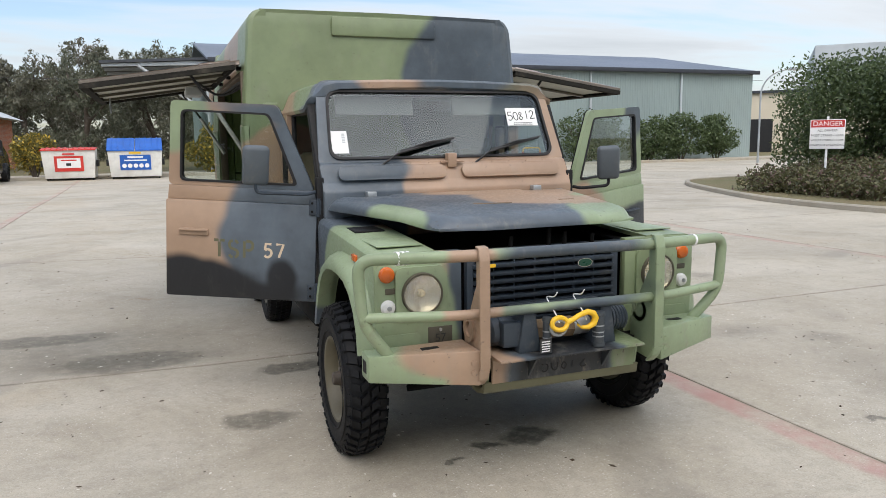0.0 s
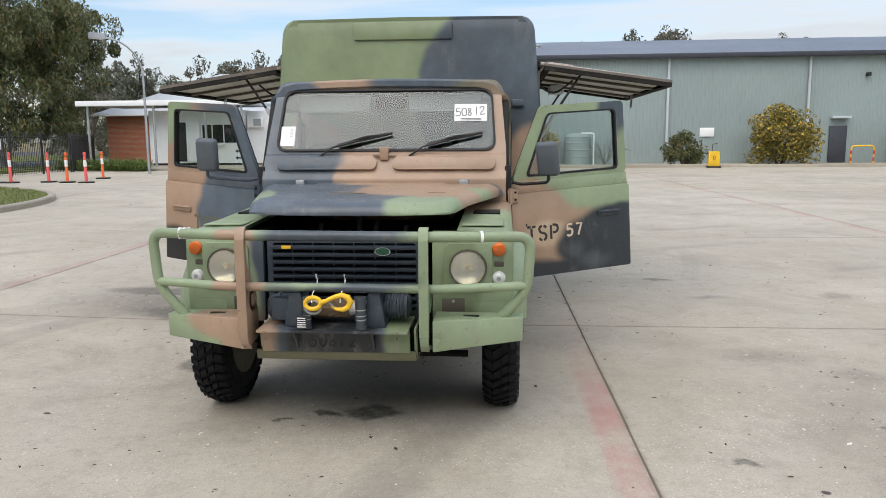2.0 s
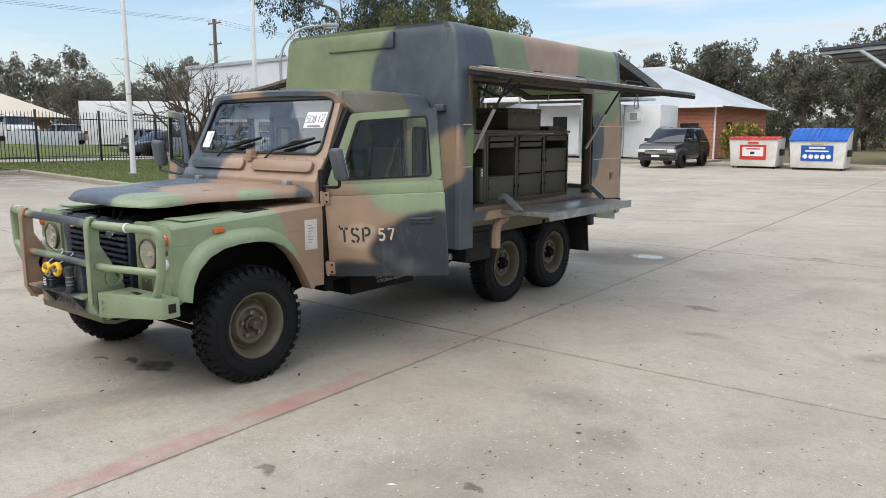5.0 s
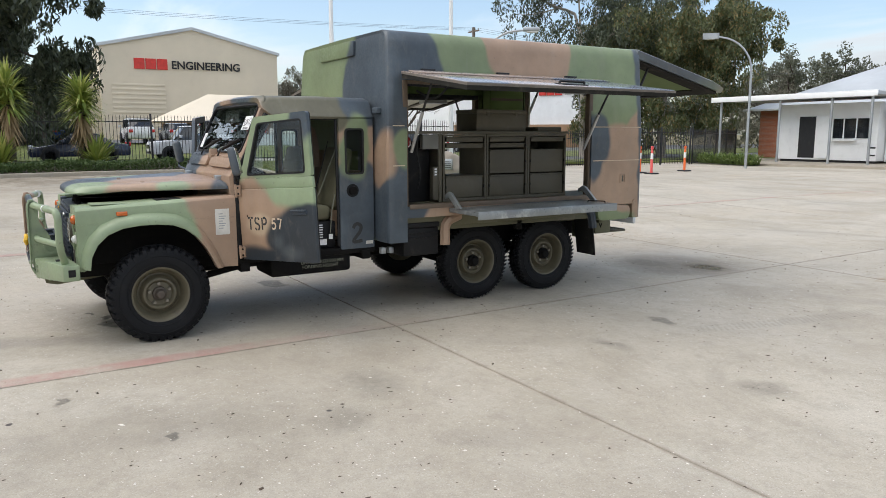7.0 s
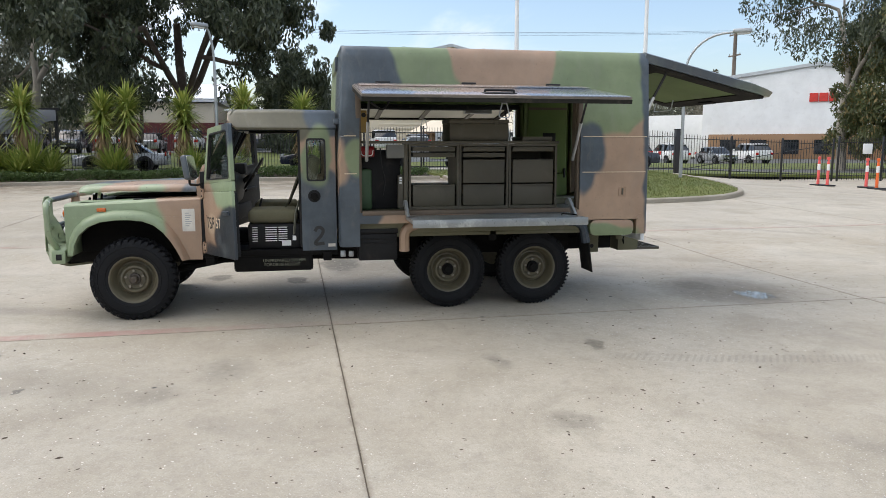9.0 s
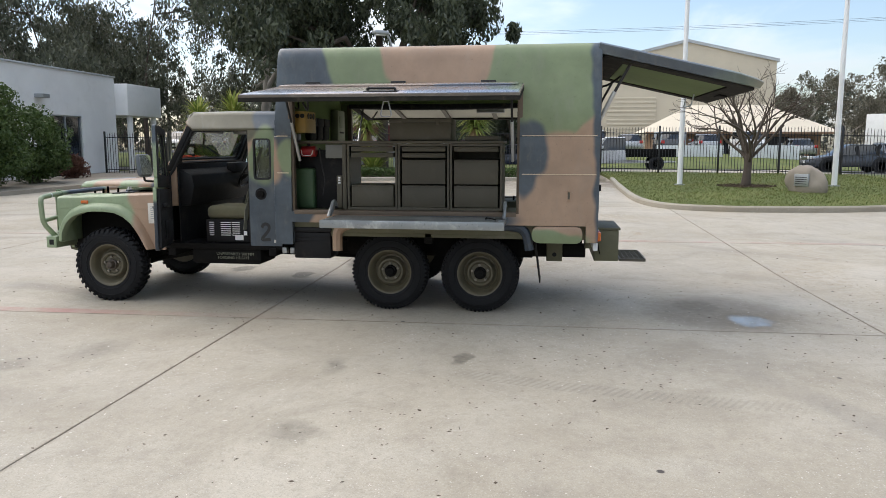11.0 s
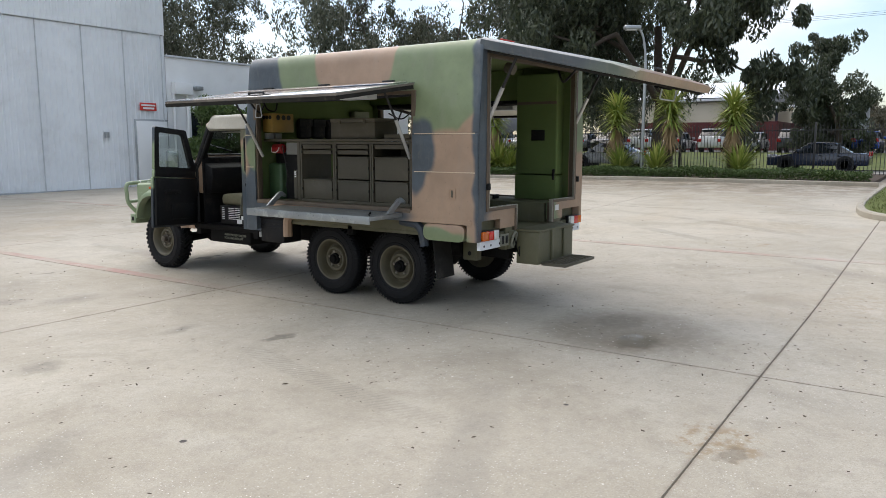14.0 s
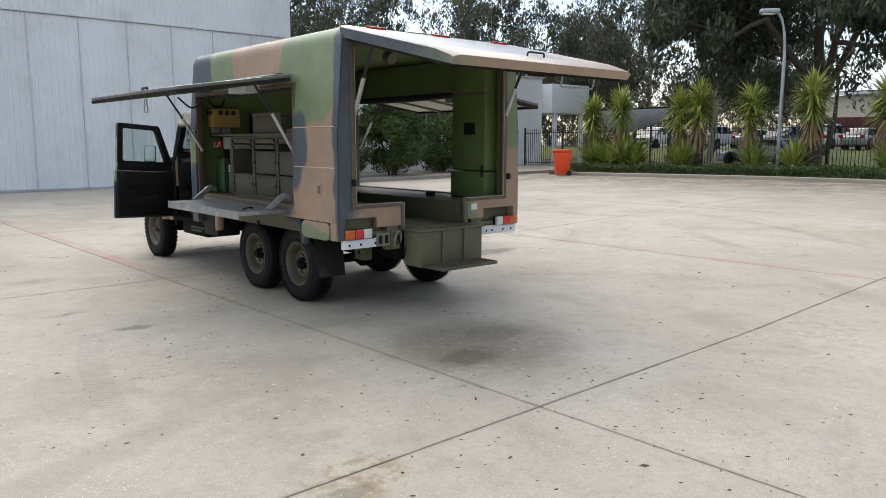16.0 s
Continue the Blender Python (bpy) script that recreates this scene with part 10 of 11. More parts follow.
# vehicles
def car(label, m, paint_mat, L=4.8, W=1.88, H=1.72, kind="suv", category="car"):
    """A car: its nose at -y, its wheels on z = 0."""
    ob = base("parked_car" if kind != "ute" else "parked_ute", label, category, m)
    hood, belt = 0.60 * H, 0.63 * H
    if kind == "ute":
        side = [(0.02, 0.32), (0.0, 0.62), (0.10, 0.98), (1.30, 1.08), (2.85, 1.10), (2.85, 0.50), (L, 0.50), (L, 0.42)]
        glass = [(1.28, 1.06), (1.75, H - 0.08), (2.80, H - 0.08), (2.84, 1.06)]
        roof = [(1.70, H - 0.07), (2.82, H - 0.07), (2.80, H), (1.80, H)]
    elif kind == "suv":
        side = [(0.03, 0.30), (0.0, 0.55), (0.06, 0.85), (0.22, hood - 0.05), (1.15, hood + 0.06), (L - 0.12, belt + 0.06), (L, 0.72), (L - 0.03, 0.34)]
        glass = [(1.08, hood + 0.03), (1.85, H - 0.07), (L - 0.75, H - 0.09), (L - 0.22, belt + 0.05)]
        roof = [(1.82, H - 0.08), (2.1, H - 0.01), (3.3, H), (L - 0.65, H - 0.04), (L - 0.62, H - 0.10)]
    else:
        side = [(0.03, 0.26), (0.0, 0.50), (0.06, 0.72), (1.25, hood + 0.02), (L - 0.9, hood + 0.08), (L - 0.05, hood + 0.02), (L, 0.62), (L - 0.03, 0.30)]
        glass = [(1.15, hood), (1.95, H - 0.05), (3.2, H - 0.06), (L - 0.75, hood + 0.05)]
        roof = [(1.93, H - 0.06), (2.2, H), (3.1, H - 0.01), (3.25, H - 0.07)]
    def loft(poly, w, top_w, z0, z1, bev):
        bm = BM()
        bm_prism(bm, poly, "x", -0.5, 0.5)
        for v in bm.verts:
            t = min(1, max(0, (v.co.z - z0) / (z1 - z0)))
            nose = 1 - 0.10 * max(0, 0.35 - v.co.y) / 0.35 - 0.07 * max(0, v.co.y - L + 0.3) / 0.3
            v.co.x *= (w + (top_w - w) * t) * nose
        bmesh.ops.bevel(bm, geom=list(bm.edges), offset=bev, segments=3, profile=0.5, affect="EDGES", clamp_overlap=True)
        return bm
    body = part("body", loft(side, W, W * 0.95, 0.5, hood, 0.09), paint_mat, ob)
    part("glasshouse", loft(glass, W * 0.93, W * 0.74, hood, H, 0.02), m_darkglass, ob, "dark glazing")
    part("roof", loft(roof, W * 0.80, W * 0.74, H - 0.1, H, 0.025), paint_mat, ob)
    if kind == "ute":
        part("tray", bm_box(BM(), -W / 2, W / 2, 2.95, L, 0.72, 1.18, 0.02), m_under, ob, "dark drop-side tray")
    for sx in (-1, 1):
        for y in ((0.95, L - 1.05)):
            part("wheel_arch", bm_cyl(BM(), (sx * (W / 2 - 0.25), y, 0.37), (sx * (W / 2 - 0.004), y, 0.37), 0.415, 24), m_black, ob)
            w = part("wheel", bm_cyl(BM(), (sx * (W / 2 - 0.20), y, 0.34), (sx * (W / 2 + 0.01), y, 0.34), 0.22, 18), m_steel, ob)
            part("tyre", bm_lathe(BM(), [(-0.11, 0.20), (-0.11, 0.32), (-0.07, 0.345), (0.07, 0.345), (0.11, 0.32), (0.11, 0.20)], (sx * (W / 2 - 0.10), y, 0.345), "x", 22), m_rubber, w)
        if kind == "suv":
            part("roof_rail", bm_tube(BM(), [(sx * W * 0.36, 2.0, H - 0.01), (sx * W * 0.36, 2.15, H + 0.045), (sx * W * 0.36, L - 1.1, H + 0.04), (sx * W * 0.36, L - 0.9, H - 0.03)], 0.018, 6), m_black, ob)
        if kind != "ute":
            for y in (1.95, 2.75):
                part("door_handle", bm_box(BM(), min(sx * W * 0.47, sx * W * 0.492), max(sx * W * 0.47, sx * W * 0.492), y + 0.55, y + 0.75, hood - 0.10, hood - 0.06, 0.008), paint_mat, ob)
            for y in (2.35, 3.35):
                part("pillar", bm_box(BM(), min(sx * W * 0.37, sx * W * 0.475), max(sx * W * 0.37, sx * W * 0.475), y - 0.05, y + 0.05, hood, H - 0.09), m_black, ob)
        part("mirror", bm_box(BM(), min(sx * W * 0.48, sx * W * 0.60), max(sx * W * 0.48, sx * W * 0.60), 1.45, 1.60, hood + 0.08, hood + 0.24, 0.03), paint_mat, ob)
        part("headlamp", bm_box(BM(), min(sx * W * 0.27, sx * W * 0.46), max(sx * W * 0.27, sx * W * 0.46), 0.02, 0.22, 0.68, 0.84, 0.03), m_clear, ob)
        part("tail_lamp", bm_box(BM(), min(sx * W * 0.32, sx * W * 0.46), max(sx * W * 0.32, sx * W * 0.46), L - 0.06, L + 0.01, 0.78, 1.0, 0.02), m_redlens, ob)
    gr_ = part("grille", bm_box(BM(), -W * 0.26, W * 0.26, -0.01, 0.12, 0.62, 0.84, 0.02), m_chrome, ob)
    for k in range(4):
        boxpart("bar", (-W * 0.25, W * 0.25, -0.018, -0.008, 0.64 + k * 0.05, 0.665 + k * 0.05), m_black, gr_, bevel=0)
    part("lower_grille", bm_box(BM(), -W * 0.33, W * 0.33, -0.005, 0.1, 0.36, 0.52, 0.02), m_black, ob)
    part("plate", bm_box(BM(), -0.20, 0.20, -0.025, -0.008, 0.47, 0.58, 0.004), m_signwhite, ob)
    return ob


m_carblack = paint("black car paint", (0.018, 0.019, 0.022), 0.18, amount=0.06, spec=0.8, bump=0.0)
m_carwhite = paint("white car paint", (0.72, 0.72, 0.72), 0.25, amount=0.05, spec=0.7, bump=0.0)
m_carsilver = paint("silver car paint", (0.40, 0.41, 0.42), 0.28, 0.5, amount=0.05, spec=0.7, bump=0.0)
m_carblue = paint("blue car paint", (0.02, 0.06, 0.28), 0.2, amount=0.05, spec=0.8, bump=0.0)
m_carnavy = paint("dark blue car paint", (0.012, 0.020, 0.045), 0.18, amount=0.05, spec=0.8, bump=0.0)
m_cargrey = paint("dark grey car paint", (0.05, 0.055, 0.065), 0.22, amount=0.05, spec=0.8, bump=0.0)
car("dark grey family car parked nose to the yard", pose(-9.1, 31.0, 0.06, 0, 0, 0), m_carblack, 4.9, 2.02, 1.86)
streetside = [("white tray-back ute parked in the street", -35.8, 8.93, 0, m_carwhite, 5.6, 1.9, 1.85, "ute"), ("dark blue saloon parked in the street", -35.5, 2.75, 0, m_carnavy, 4.7, 1.8, 1.45, "sedan"),
              ("silver saloon parked in the street", -33.2, -7.6, 0, m_carsilver, 4.6, 1.8, 1.45, "sedan"), ("bright blue hatchback in the parking row across the street", -55.5, 3.35, 270, m_carblue, 4.3, 1.8, 1.5, "sedan"),
              ("dark saloon parked in the street", -34.0, 20.5, 0, m_cargrey, 4.6, 1.8, 1.45, "sedan")]
for lab, x, y, a, mt, L, W, H, kd in streetside:
    car(lab, pose(x, y - (L / 2 if a == 0 else 0), west_z(x, y) + 0.01, 0, 0, a), mt, L, W, H, kd)
row = [car("white four-wheel drive in the parking row across the street", pose(-55, 8.2, west_z(-57, 8.2), 0, 0, 270), m_carwhite, 4.8, 1.9, 1.8), car("silver car in the parking row across the street", pose(-55, 11.0, west_z(-57, 11), 0, 0, 270), m_carsilver, 4.5, 1.8, 1.5, "sedan"),
       car("dark car in the parking row across the street", pose(-55, 14.0, west_z(-57, 14), 0, 0, 270), m_cargrey, 4.7, 1.85, 1.7)]
for i, y in enumerate((-26.6, -23.8, -21, -18.2, -15.4, -12.6, -9.8, -7.0, -4.2, -1.4, 1.4, 17.0, 20.0, 24, 30, 34, 38, 42)):
    if abs(y - 3.35) > 2.2:
        copy_thing(row[(0, 1, 0, 1, 2)[i % 5]], pose(-55 - 1.0 * (i % 2), y, west_z(-57, y), 0, 0, 270 if i % 4 else 90) @ Matrix.Translation((0, 0.0 if i % 4 else -4.8, 0)))

# bollards at the gate
def bollard(x, y, mat, label):
    ob = base("lane_bollard", label, "bollard", pose(x, y, ground_z(x, y)), "lane bollards at the gate")
    part("base", bm_box(BM(), -0.22, 0.22, -0.22, 0.22, 0.0, 0.06, 0.02), m_black, ob, "black rubber base")
    ps = part("post", bm_lathe(BM(), [(0.06, 0.065), (0.10, 0.055), (0.95, 0.05), (1.0, 0.03), (1.02, 0.03), (1.04, 0.055), (1.14, 0.055), (1.16, 0.0)], (0, 0, 0), "z", 14), mat, ob)
    for z in (0.62,):
        part("white_band", bm_lathe(BM(), [(z, 0.0565), (z + 0.24, 0.0555)], (0, 0, 0), "z", 14), m_signwhite, ps)
    return ob


m_pink = paint("faded red plastic", (0.72, 0.10, 0.09), 0.5, amount=0.1)
for x, y, c in ((-16.2, 25.85, 1), (-14.9, 22.35, 0), (-15.8, 22.6, 1), (-16.8, 23.0, 0), (-18.12, 21.92, 0), (-17.61, 21.94, 0)):
    bollard(x, y, m_orange if c else m_pink, "orange lane bollard with white bands" if c else "faded red lane bollard with white bands")
# signs
dg = base("danger_sign", "red and white danger sign on a white post", "sign", pose(14.7, 10.93, 0.1, 0, 0, -46))
part("post", bm_cyl(BM(), (0, 0.03, 0.0), (0, 0.03, 1.98), 0.03, 10), m_white, dg)
boxpart("board", (-0.41, 0.41, -0.012, 0.0, 1.14, 1.90), m_signwhite, dg, bevel=0.003)
boxpart("red_panel", (-0.39, 0.39, -0.018, -0.013, 1.70, 1.885), m_red, dg, bevel=0)
words("lettering", "DANGER", 0.175, facing((0, -0.020, 1.79), (1, 0, 0), (0, 0, 1)), m_signwhite, dg, 0.001)
for i, tx in enumerate(("ALL DRIVERS", "MUST STAND CLEAR", "WHILST FORKLIFTS ARE", "LOADING & UNLOADING")):
    words("lettering", tx, 0.082 if i < 2 else 0.072, facing((0, -0.0135, 1.615 - i * 0.125), (1, 0, 0), (0, 0, 1)), m_stencil, dg, 0.001)
ys_ = base("yellow_stand_sign", "yellow plastic stand sign by the shed kerb", "sign", pose(11.6, 35.0, 0.0))
part("board", bm_prism(BM(), round_poly([(-0.30, 0.08), (0.30, 0.08), (0.26, 0.85), (-0.26, 0.85)], 0.06), "y", -0.06, 0.06, 0.01), m_yellow, ys_)
part("foot", bm_box(BM(), -0.34, 0.34, -0.2, 0.2, 0.0, 0.09, 0.02), m_black, ys_)
part("handle", bm_tube(BM(), rounded([(-0.1, 0, 0.84), (-0.1, 0, 1.2), (0.15, 0, 1.25)], 0.05, 3), 0.015, 6), m_black, ys_)
words("mark", "0", 0.3, facing((0, -0.062, 0.5), (1, 0, 0), (0, 0, 1)), m_stencil, ys_, 0.001)
solid("wall_notice", bm_box(BM(), 11.9, 12.7, 39.22, 39.26, 1.6, 2.1, 0.004), m_signwhite, "plain white notice fixed to the shed wall", "sign")
hp_ = base("hoop_barrier", "red and yellow hoop barrier before the shed door", "barrier", pose(20.4, 38.2, 0.09))
part("hoop", bm_tube(BM(), rounded([(-0.6, 0, 0), (-0.6, 0, 0.95), (0.6, 0, 0.95), (0.6, 0, 0)], 0.2, 6), 0.045, 10), m_yellow, hp_)
for sx in (-0.6, 0.6):
    for z in (0.12, 0.5):
        part("red_band", bm_cyl(BM(), (sx, 0, z), (sx, 0, z + 0.2), 0.047, 10), m_red, hp_)
rb = base("wheelie_bin", "bright orange-red plastic wheelie bin, lid shut, by the kerb", "bin", pose(-18.8, -9.05, ground_z(-18.8, -9.05), 0, 0, 50))
m_binred = paint("bright orange-red plastic", (0.80, 0.075, 0.012), 0.4, amount=0.12)
bm = BM()
for z0, w0, d0, z1, w1, d1 in ((0.05, 0.22, 0.25, 0.92, 0.28, 0.345), (0.92, 0.305, 0.37, 0.97, 0.305, 0.37)):
    q = [bm.verts.new((x * w, y * d, z)) for z, w, d in ((z0, w0, d0), (z1, w1, d1)) for x, y in ((-1, -1), (1, -1), (1, 1), (-1, 1))]
    for f in ((3, 2, 1, 0), (4, 5, 6, 7), (0, 1, 5, 4), (1, 2, 6, 5), (2, 3, 7, 6), (3, 0, 4, 7)):
        bm.faces.new([q[k] for k in f])
bmesh.ops.bevel(bm, geom=list(bm.edges), offset=0.022, segments=2, affect="EDGES", profile=0.5)
part("tub", bm, m_binred, rb, angle=40)
part("lid", bm_prism(BM(), [(-0.39, 0.972), (0.36, 0.972), (0.37, 1.02), (0.20, 1.055), (-0.30, 1.06), (-0.39, 1.01)], "x", -0.30, 0.30, 0.012), m_binred, rb)
part("handle", bm_cyl(BM(), (-0.24, 0.40, 0.985), (0.24, 0.40, 0.985), 0.016, 8), m_binred, rb)
for sx in (-1, 1):
    part("wheel", bm_cyl(BM(), (sx * 0.22, 0.25, 0.10), (sx * 0.275, 0.25, 0.10), 0.10, 16), m_black, rb)
part("sticker", bm_prism(BM(), [(-0.10, 0.74), (0.10, 0.74), (0.0, 0.60)], "y", -0.352, -0.335), m_yellow, rb, "yellow triangular sticker")
wt_ = base("water_tank", "round grey-green water tank beside the shed", "tank", pose(4.95, 38.3, 0.08))
part("tank", bm_lathe(BM(), [(0.0, 0.74), (1.55, 0.74), (1.72, 0.55), (1.80, 0.0)], (0, 0, 0), "z", 28), m_hangar, wt_)
for z in (0.4, 0.8, 1.2):
    part("band", bm_lathe(BM(), [(z, 0.745), (z + 0.03, 0.765), (z + 0.06, 0.745)], (0, 0, 0), "z", 28), m_hangar, wt_)
part("pipe", bm_tube(BM(), rounded([(0.1, -0.85, 1.75), (0.8, -0.85, 1.75), (0.8, -0.85, 0.0)], 0.08, 4), 0.04, 8), m_white, wt_)
tw = base("twiggy_shrub", "bare twiggy shrub by the shed kerb", "bush", pose(6.3, 37.0, 0.08))
bm, tips = BM(), []
for i in range(9):
    a = i * 0.7
    limbs(bm, rng, Vector((0, 0, 0)), Vector((math.cos(a) * 0.6, math.sin(a) * 0.6, 1)).normalized(), 0.9, 0.02, 2, tips, 0.4, 0.12, 0.7)
part("stems", bm, m_bark, tw, "", 60)

# power poles and wires
m_wood = paint("weathered pole timber", (0.16, 0.13, 0.105), 0.9, amount=0.4, size=3)
poles = []
for x, y, h in ((-79, 55.8, 16.0), (-79, -45, 15.5), (-79, 110, 16)):
    ob = base("power_pole", "weathered timber power pole with crossarms", "pole", pose(x, y, 0), "power poles along the street")
    part("pole", bm_tube(BM(), [(0, 0, -0.2), (0, 0, h)], 0.2, 10, radii=[0.30, 0.22]), m_wood, ob)
    for z in (h - 0.6, h - 3.2):
        part("crossarm", bm_box(BM(), -0.08, 0.08, -1.3, 1.3, z, z + 0.16, 0.01, m=Matrix.Rotation(radians(90), 4, "Z")), m_wood, ob)
        for u in (-1.15, -0.4, 0.4, 1.15):
            part("insulator", bm_cyl(BM(), (u, 0, z + 0.16), (u, 0, z + 0.38), 0.06, 8), m_steel, ob)
    poles.append((x, y, h))
m_wire = flatmat("power wire", (0.05, 0.05, 0.055), 0.5)
order = sorted(poles, key=lambda p: p[1])
for (x0, y0, h0), (x1, y1, h1) in zip(order, order[1:]):
    for z in (0.38, ):
        for u in (-1.15, 0.0, 1.15):
            a, b = Vector((x0 + u, y0, h0 - 0.6 + z)), Vector((x1 + u, y1, h1 - 0.6 + z))
            solid("power_line", bm_tube(BM(), [a.lerp(b, t / 10) - Vector((0, 0, 1.1 * 4 * (t / 10) * (1 - t / 10))) for t in range(11)], 0.015, 4), m_wire, "thin sagging power line between the poles", "wire", group="power lines")
nw = solid("power_line", bm_tube(BM(), [(-70, 70, 9.0), (-30, 66, 7.2), (10, 62, 6.6), (60, 60, 7.5)], 0.02, 4), m_wire, "thin power line strung before the woods", "wire", group="power lines")

# the shade shelter beyond the fence
sh = base("shade_shelter", "dark-framed shelter with a sagging grey shade cloth beyond the fence", "shelter", pose(-25.6, -10.3, 0.2))
for y in (-2.1, 0.0, 1.85):
    boxpart("post", (-0.06, 0.06, y - 0.06, y + 0.06, 0, 2.86), m_black, sh, bevel=0)
boxpart("beam", (-0.08, 0.08, -2.2, 2.0, 2.86, 2.98), m_black, sh, bevel=0)
boxpart("lower_screen", (0.09, 0.12, -2.1, -0.2, 0, 1.6), m_black, sh, "dark lower screen", 0)
vs, fs = [], []
for i in range(21):
    u = i / 20
    for j in range(9):
        w = j / 8
        drop = 0.45 + 0.55 * math.sin(math.pi * min(1.0, u * 1.1)) ** 0.7
        vs.append((0.14 + 0.10 * math.sin(math.pi * w) * math.sin(math.pi * u), -2.1 + 4.0 * u, 2.90 - drop * w))
for i in range(20):
    for j in range(8):
        fs.append((i * 9 + j, i * 9 + j + 1, i * 9 + j + 10, i * 9 + j + 9))
cl = new("shade_cloth", raw("shade_cloth", vs, fs, paint("grey shade cloth", (0.22, 0.23, 0.25), 0.8, amount=0.3, size=2), True))
cl.parent = sh

# buildings further off
far1 = base("storage_building", "cream block building with a dark doorway beyond the shed", "building", pose(56, 52, 0, 0, 0, -45))
boxpart("wall", (-12, 14, 0, 16, 0, 5.7), m_cream, far1, bevel=0)
boxpart("roof_edge", (-12.2, 14.2, -0.3, 16, 5.7, 5.95), m_gutter, far1, bevel=0)
# flat black panel in place of the doorway's dark inside
boxpart("doorway", (-5.0, -1.6, -0.05, 0.02, 0, 3.2), m_black, far1, bevel=0)
boxpart("upper_store", (2, 20, 6, 24, 0, 10.6), m_pale, far1, bevel=0)
far3 = base("red_based_store", "cream store with a dark red base across the street", "building", pose(-66, -18, 0, 0, 0, 90))
boxpart("wall", (0, 11.5, 0, 16, 3.75, 5.6), m_cream, far3, bevel=0)
boxpart("base_wall", (0, 13, -0.06, 16, 0, 3.75), paint("dark red paint", (0.115, 0.022, 0.022), 0.6, amount=0.3), far3, bevel=0)
boxpart("gutter", (-0.3, 12.2, -0.35, -0.1, 5.72, 6.0), m_gutter, far3, bevel=0)
part("roof", bm_prism(BM(), [(-0.4, 5.9), (8, 8.0), (16.4, 5.9), (16.4, 5.7), (8, 7.8), (-0.4, 5.7)], "x", -0.5, 12.5), m_offwhite, far3)
part("lean_to_roof", bm_prism(BM(), [(-0.4, 5.0), (14, 5.9), (14, 5.75), (-0.4, 4.85)], "x", 12.5, 19), m_offwhite, far3)
part("gable_panel", bm_prism(BM(), [(0.2, 5.7), (15.8, 5.7), (8, 7.75)], "x", 11.9, 12.0), m_gutter, far3)
for i in range(2):
    boxpart("post", (12.7 + 4.2 * i, 12.9 + 4.2 * i, 0.2, 0.4, 0, 4.9), m_gutter, far3, bevel=0)
boxpart("back_wall", (13, 19, 13.5, 13.7, 0, 5.6), m_pale, far3, bevel=0)
for i in range(2):
    solid("garden_panel_fence", bm_box(BM(), -48.2, -48.0, 12.5 + i * 5.2, 17.2 + i * 5.2, 0.0, 1.7, 0.01), m_offwhite, "pale blue-white sheet fence across the street", "fence")
sn = base("street_sign", "grey company notice board across the street", "sign", pose(-60.0, 15.3, 0, 0, 0, 90))
boxpart("board", (-1.4, 1.4, -0.05, 0.05, 1.0, 2.9), m_steel, sn)
boxpart("red_panel", (-0.8, 0.8, -0.07, -0.055, 2.2, 2.75), m_red, sn, bevel=0)
# dry leaf bits and pale grit strewn over the yard
def litter(name, seed, n, size, material, label):
    rng = np.random.default_rng(seed)
    V, F = [], []
    while len(V) < n * 6:
        x, y = rng.normal(1.5, 4.5), rng.normal(3.5, 5.0)
        if noise.noise((x * 0.45, y * 0.45, seed)) + 0.45 * noise.noise((x * 2.2, y * 2.2, seed + 3.0)) < rng.uniform(-0.4, 0.6):
            continue
        a, l = rng.uniform(0, 6.283), size * rng.lognormal(0, 0.4)
        w, h, z = l * rng.uniform(0.3, 0.7), l * rng.uniform(0.12, 0.3), ground_z(x, y) + 0.001
        cs, sn = math.cos(a), math.sin(a)
        k = len(V)
        V += [(x + cs * u * l - sn * v * w, y + sn * u * l + cs * v * w, z + q * h) for u, v, q in ((1, 0, 0.2), (0, 1, 0.1), (-1, 0.1, 0), (0.1, -1, 0.3), (0.2, 0.1, 1), (-0.3, 0, 0.9))]
        F += [(k, k + 1, k + 4), (k + 1, k + 5, k + 4), (k + 1, k + 2, k + 5), (k + 2, k + 3, k + 5), (k + 3, k + 4, k + 5), (k + 3, k, k + 4)]
    tagged(new(name, raw(name, V, F, material)), label, "litter", kind="stuff")


litter("leaf_litter", 4, 3200, 0.0088, paint("dry leaf bits", (0.085, 0.06, 0.04), 0.85, amount=0.3), "dark dry leaf bits scattered over the concrete yard")
litter("pale_grit", 9, 8000, 0.0058, paint("pale grit", (0.68, 0.65, 0.58), 0.8, amount=0.2), "pale grit and chips scattered over the concrete yard")
# litter of leaves and grit on the concrete
rng = np.random.default_rng(9)
n = 260
P = np.stack((rng.uniform(-8, 8, n), rng.uniform(-4, 12, n), np.zeros(n)), 1)
P[:, 2] = [ground_z(x, y) + 0.006 for x, y in P[:, :2]]
V, F = leaf_cloud(rng, P, np.full(n, 0.004), n, 0.012, 0.1, 0, 0.4)
tagged(new("leaf_litter", leaf_mesh("leaf_litter", V, F, m_soil)), "scattered small dry leaves and grit on the concrete", "litter", kind="stuff")

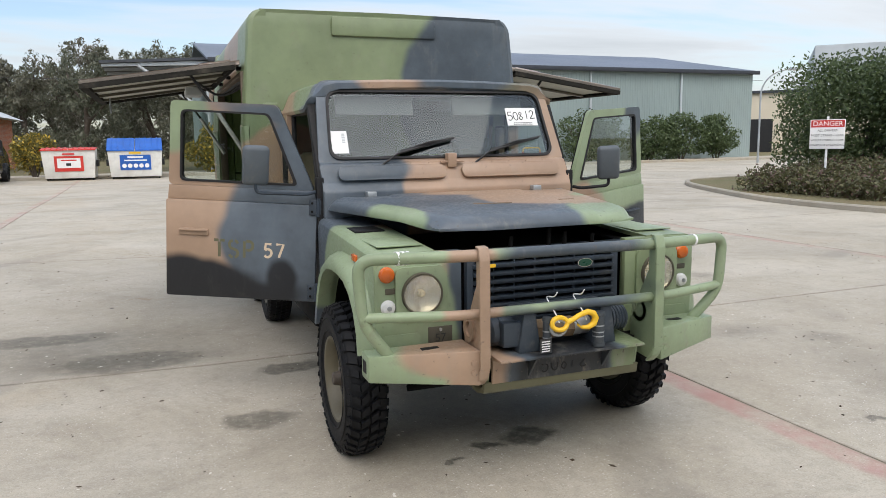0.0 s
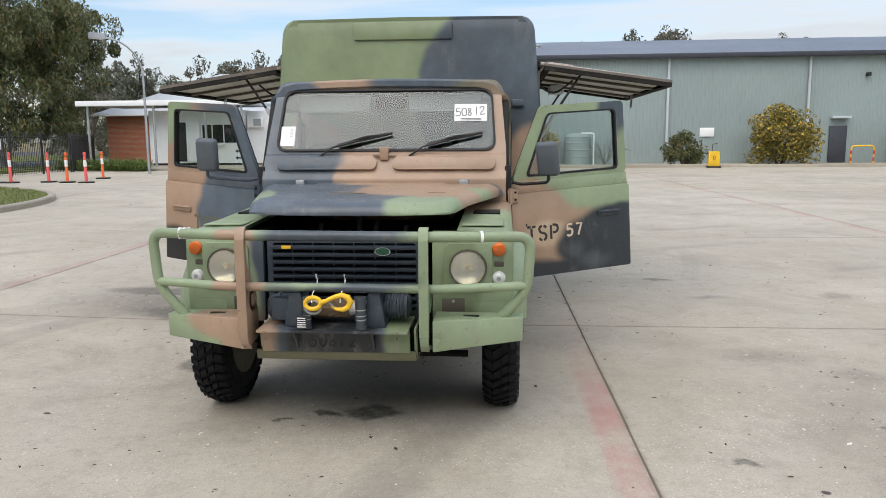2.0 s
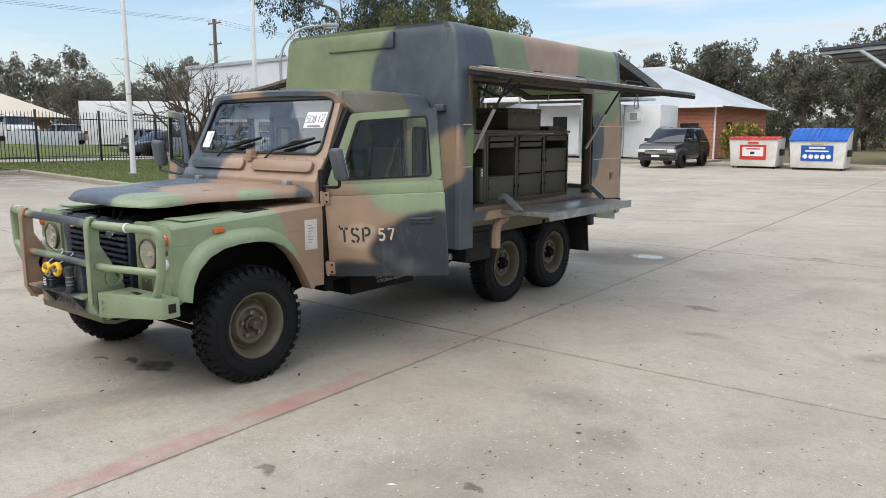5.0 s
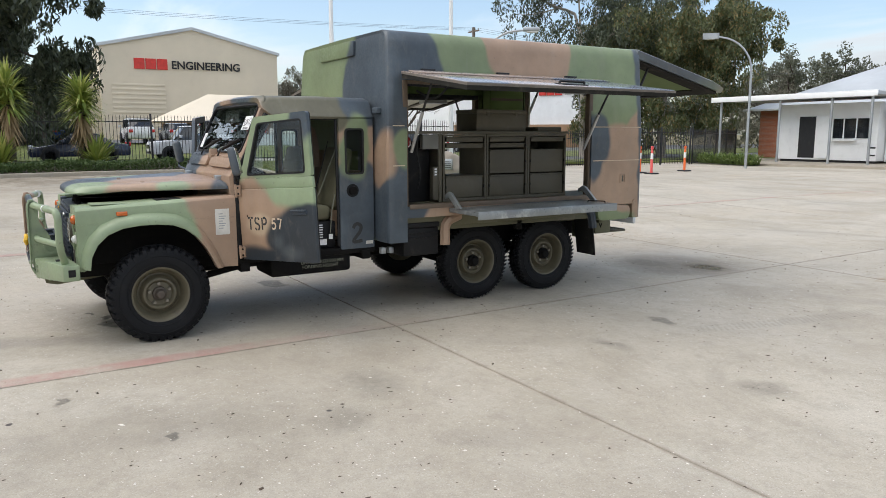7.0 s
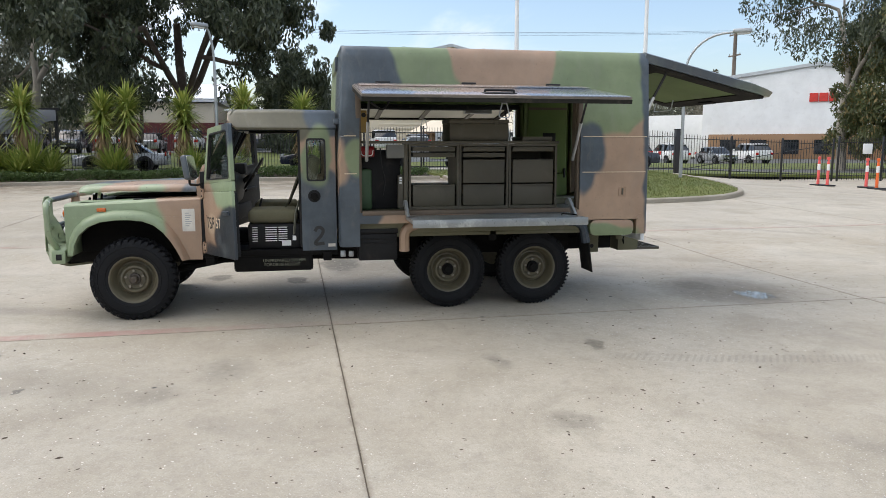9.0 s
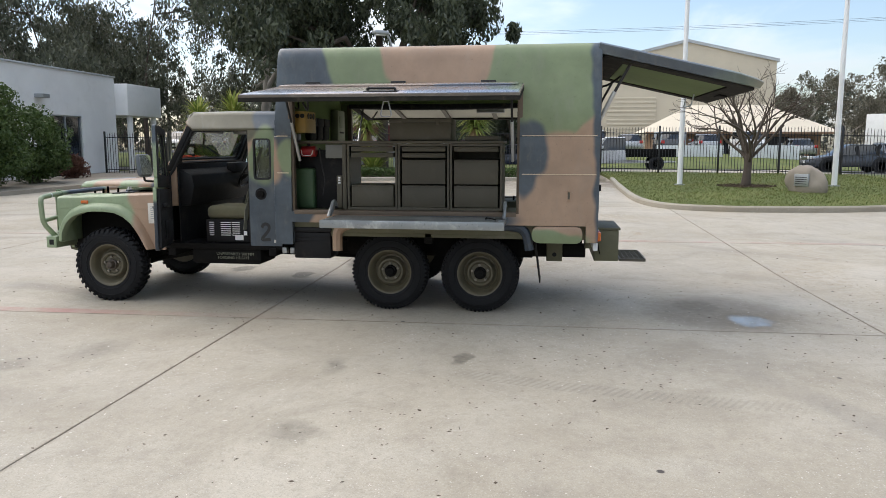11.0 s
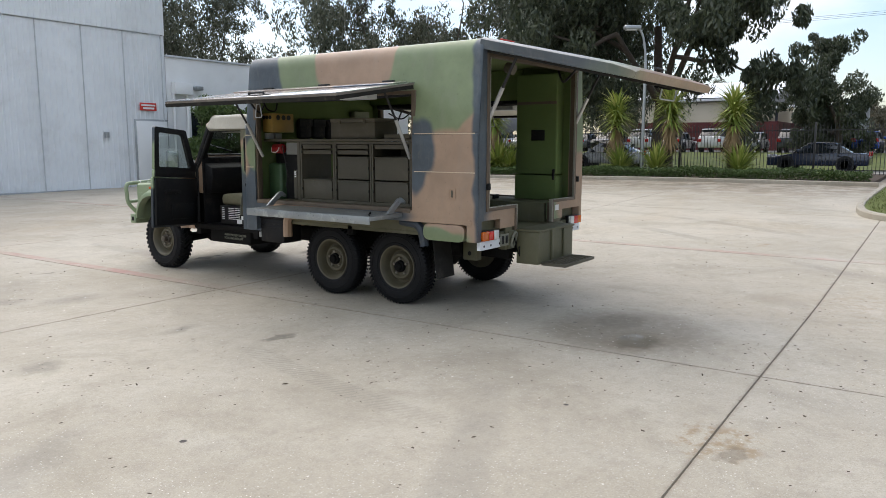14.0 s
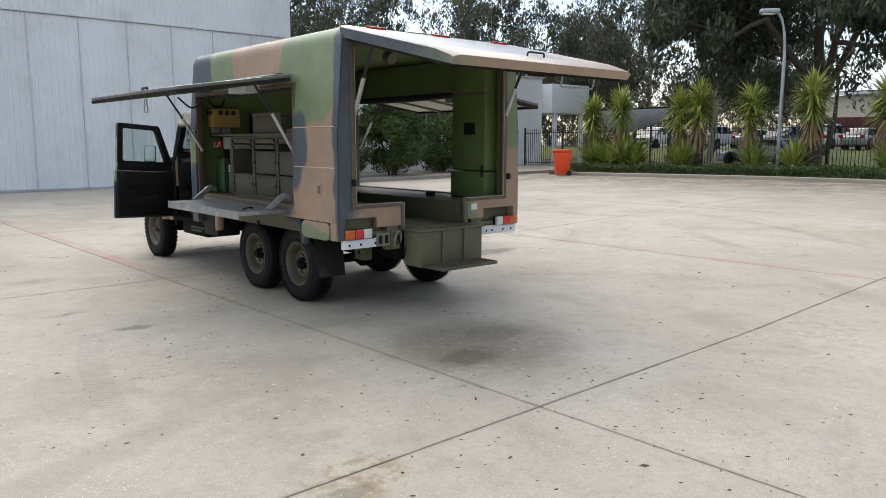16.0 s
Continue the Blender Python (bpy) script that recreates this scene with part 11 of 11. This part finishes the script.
# ---- the yard's slabs ----
m_filler = paint("dirt in the joints", (0.15, 0.125, 0.095), 0.95, amount=0.5, dirt=(0.07, 0.06, 0.045), size=3)
yard = base("yard", "worn pale concrete yard cast in large slabs with dark joints", "yard", kind="structure")
JX, JY, SX, SY, GAP = 0.0, 0.0, 5.80, 5.745, 0.0032
fv, ff = [], []
for j in range(-24, 57):                                # the dirt packed into the joints
    for i in range(-60, 97):
        wx, wy = 1.455 + i * SX / 12 - 0.0225 * j * SY / 8, 1.83 + 0.010 * i * SX / 12 + j * SY / 8
        fv.append((wx, wy, ground_z(wx, wy) - 0.008))
for j in range(80):
    for i in range(156):
        ff.append((j * 157 + i, j * 157 + i + 1, (j + 1) * 157 + i + 1, (j + 1) * 157 + i))
filler = new("joint_filler", raw("joint_filler", fv, ff, m_filler))
filler.parent = yard
for i in range(-5, 8):
    for j in range(-4, 7):
        x0, x1 = JX + i * SX + GAP, JX + (i + 1) * SX - GAP
        y0, y1 = JY + j * SY + GAP, JY + (j + 1) * SY - GAP
        if j == -4:
            y0 = -18.0
        n, rim, vs, fs = 14, 0.0035, [], []
        xs = [x0, x0 + rim] + [x0 + rim + (x1 - x0 - 2 * rim) * k / n for k in range(1, n)] + [x1 - rim, x1]
        ys = [y0, y0 + rim] + [y0 + rim + (y1 - y0 - 2 * rim) * k / n for k in range(1, n)] + [y1 - rim, y1]
        for b, y in enumerate(ys):
            for a, x in enumerate(xs):
                edge = a in (0, len(xs) - 1) or b in (0, len(ys) - 1)
                wx, wy = 1.455 + x - 0.0225 * y, 1.83 + 0.010 * x + y
                if a in (0, 1):
                    wx += 0.005 * noise.noise((wx * 2, wy * 3.1, 1.7))
                if b in (0, 1):
                    wy += 0.005 * noise.noise((wx * 3.1, wy * 2, 8.3))
                vs.append((wx, wy, ground_z(wx, wy) - (0.009 if edge else 0)))
        w = len(xs)
        for b in range(len(ys) - 1):
            for a in range(w - 1):
                fs.append((b * w + a, b * w + a + 1, (b + 1) * w + a + 1, (b + 1) * w + a))
        s = new("slab", raw("slab", vs, fs, m_concrete))
        s.parent = yard
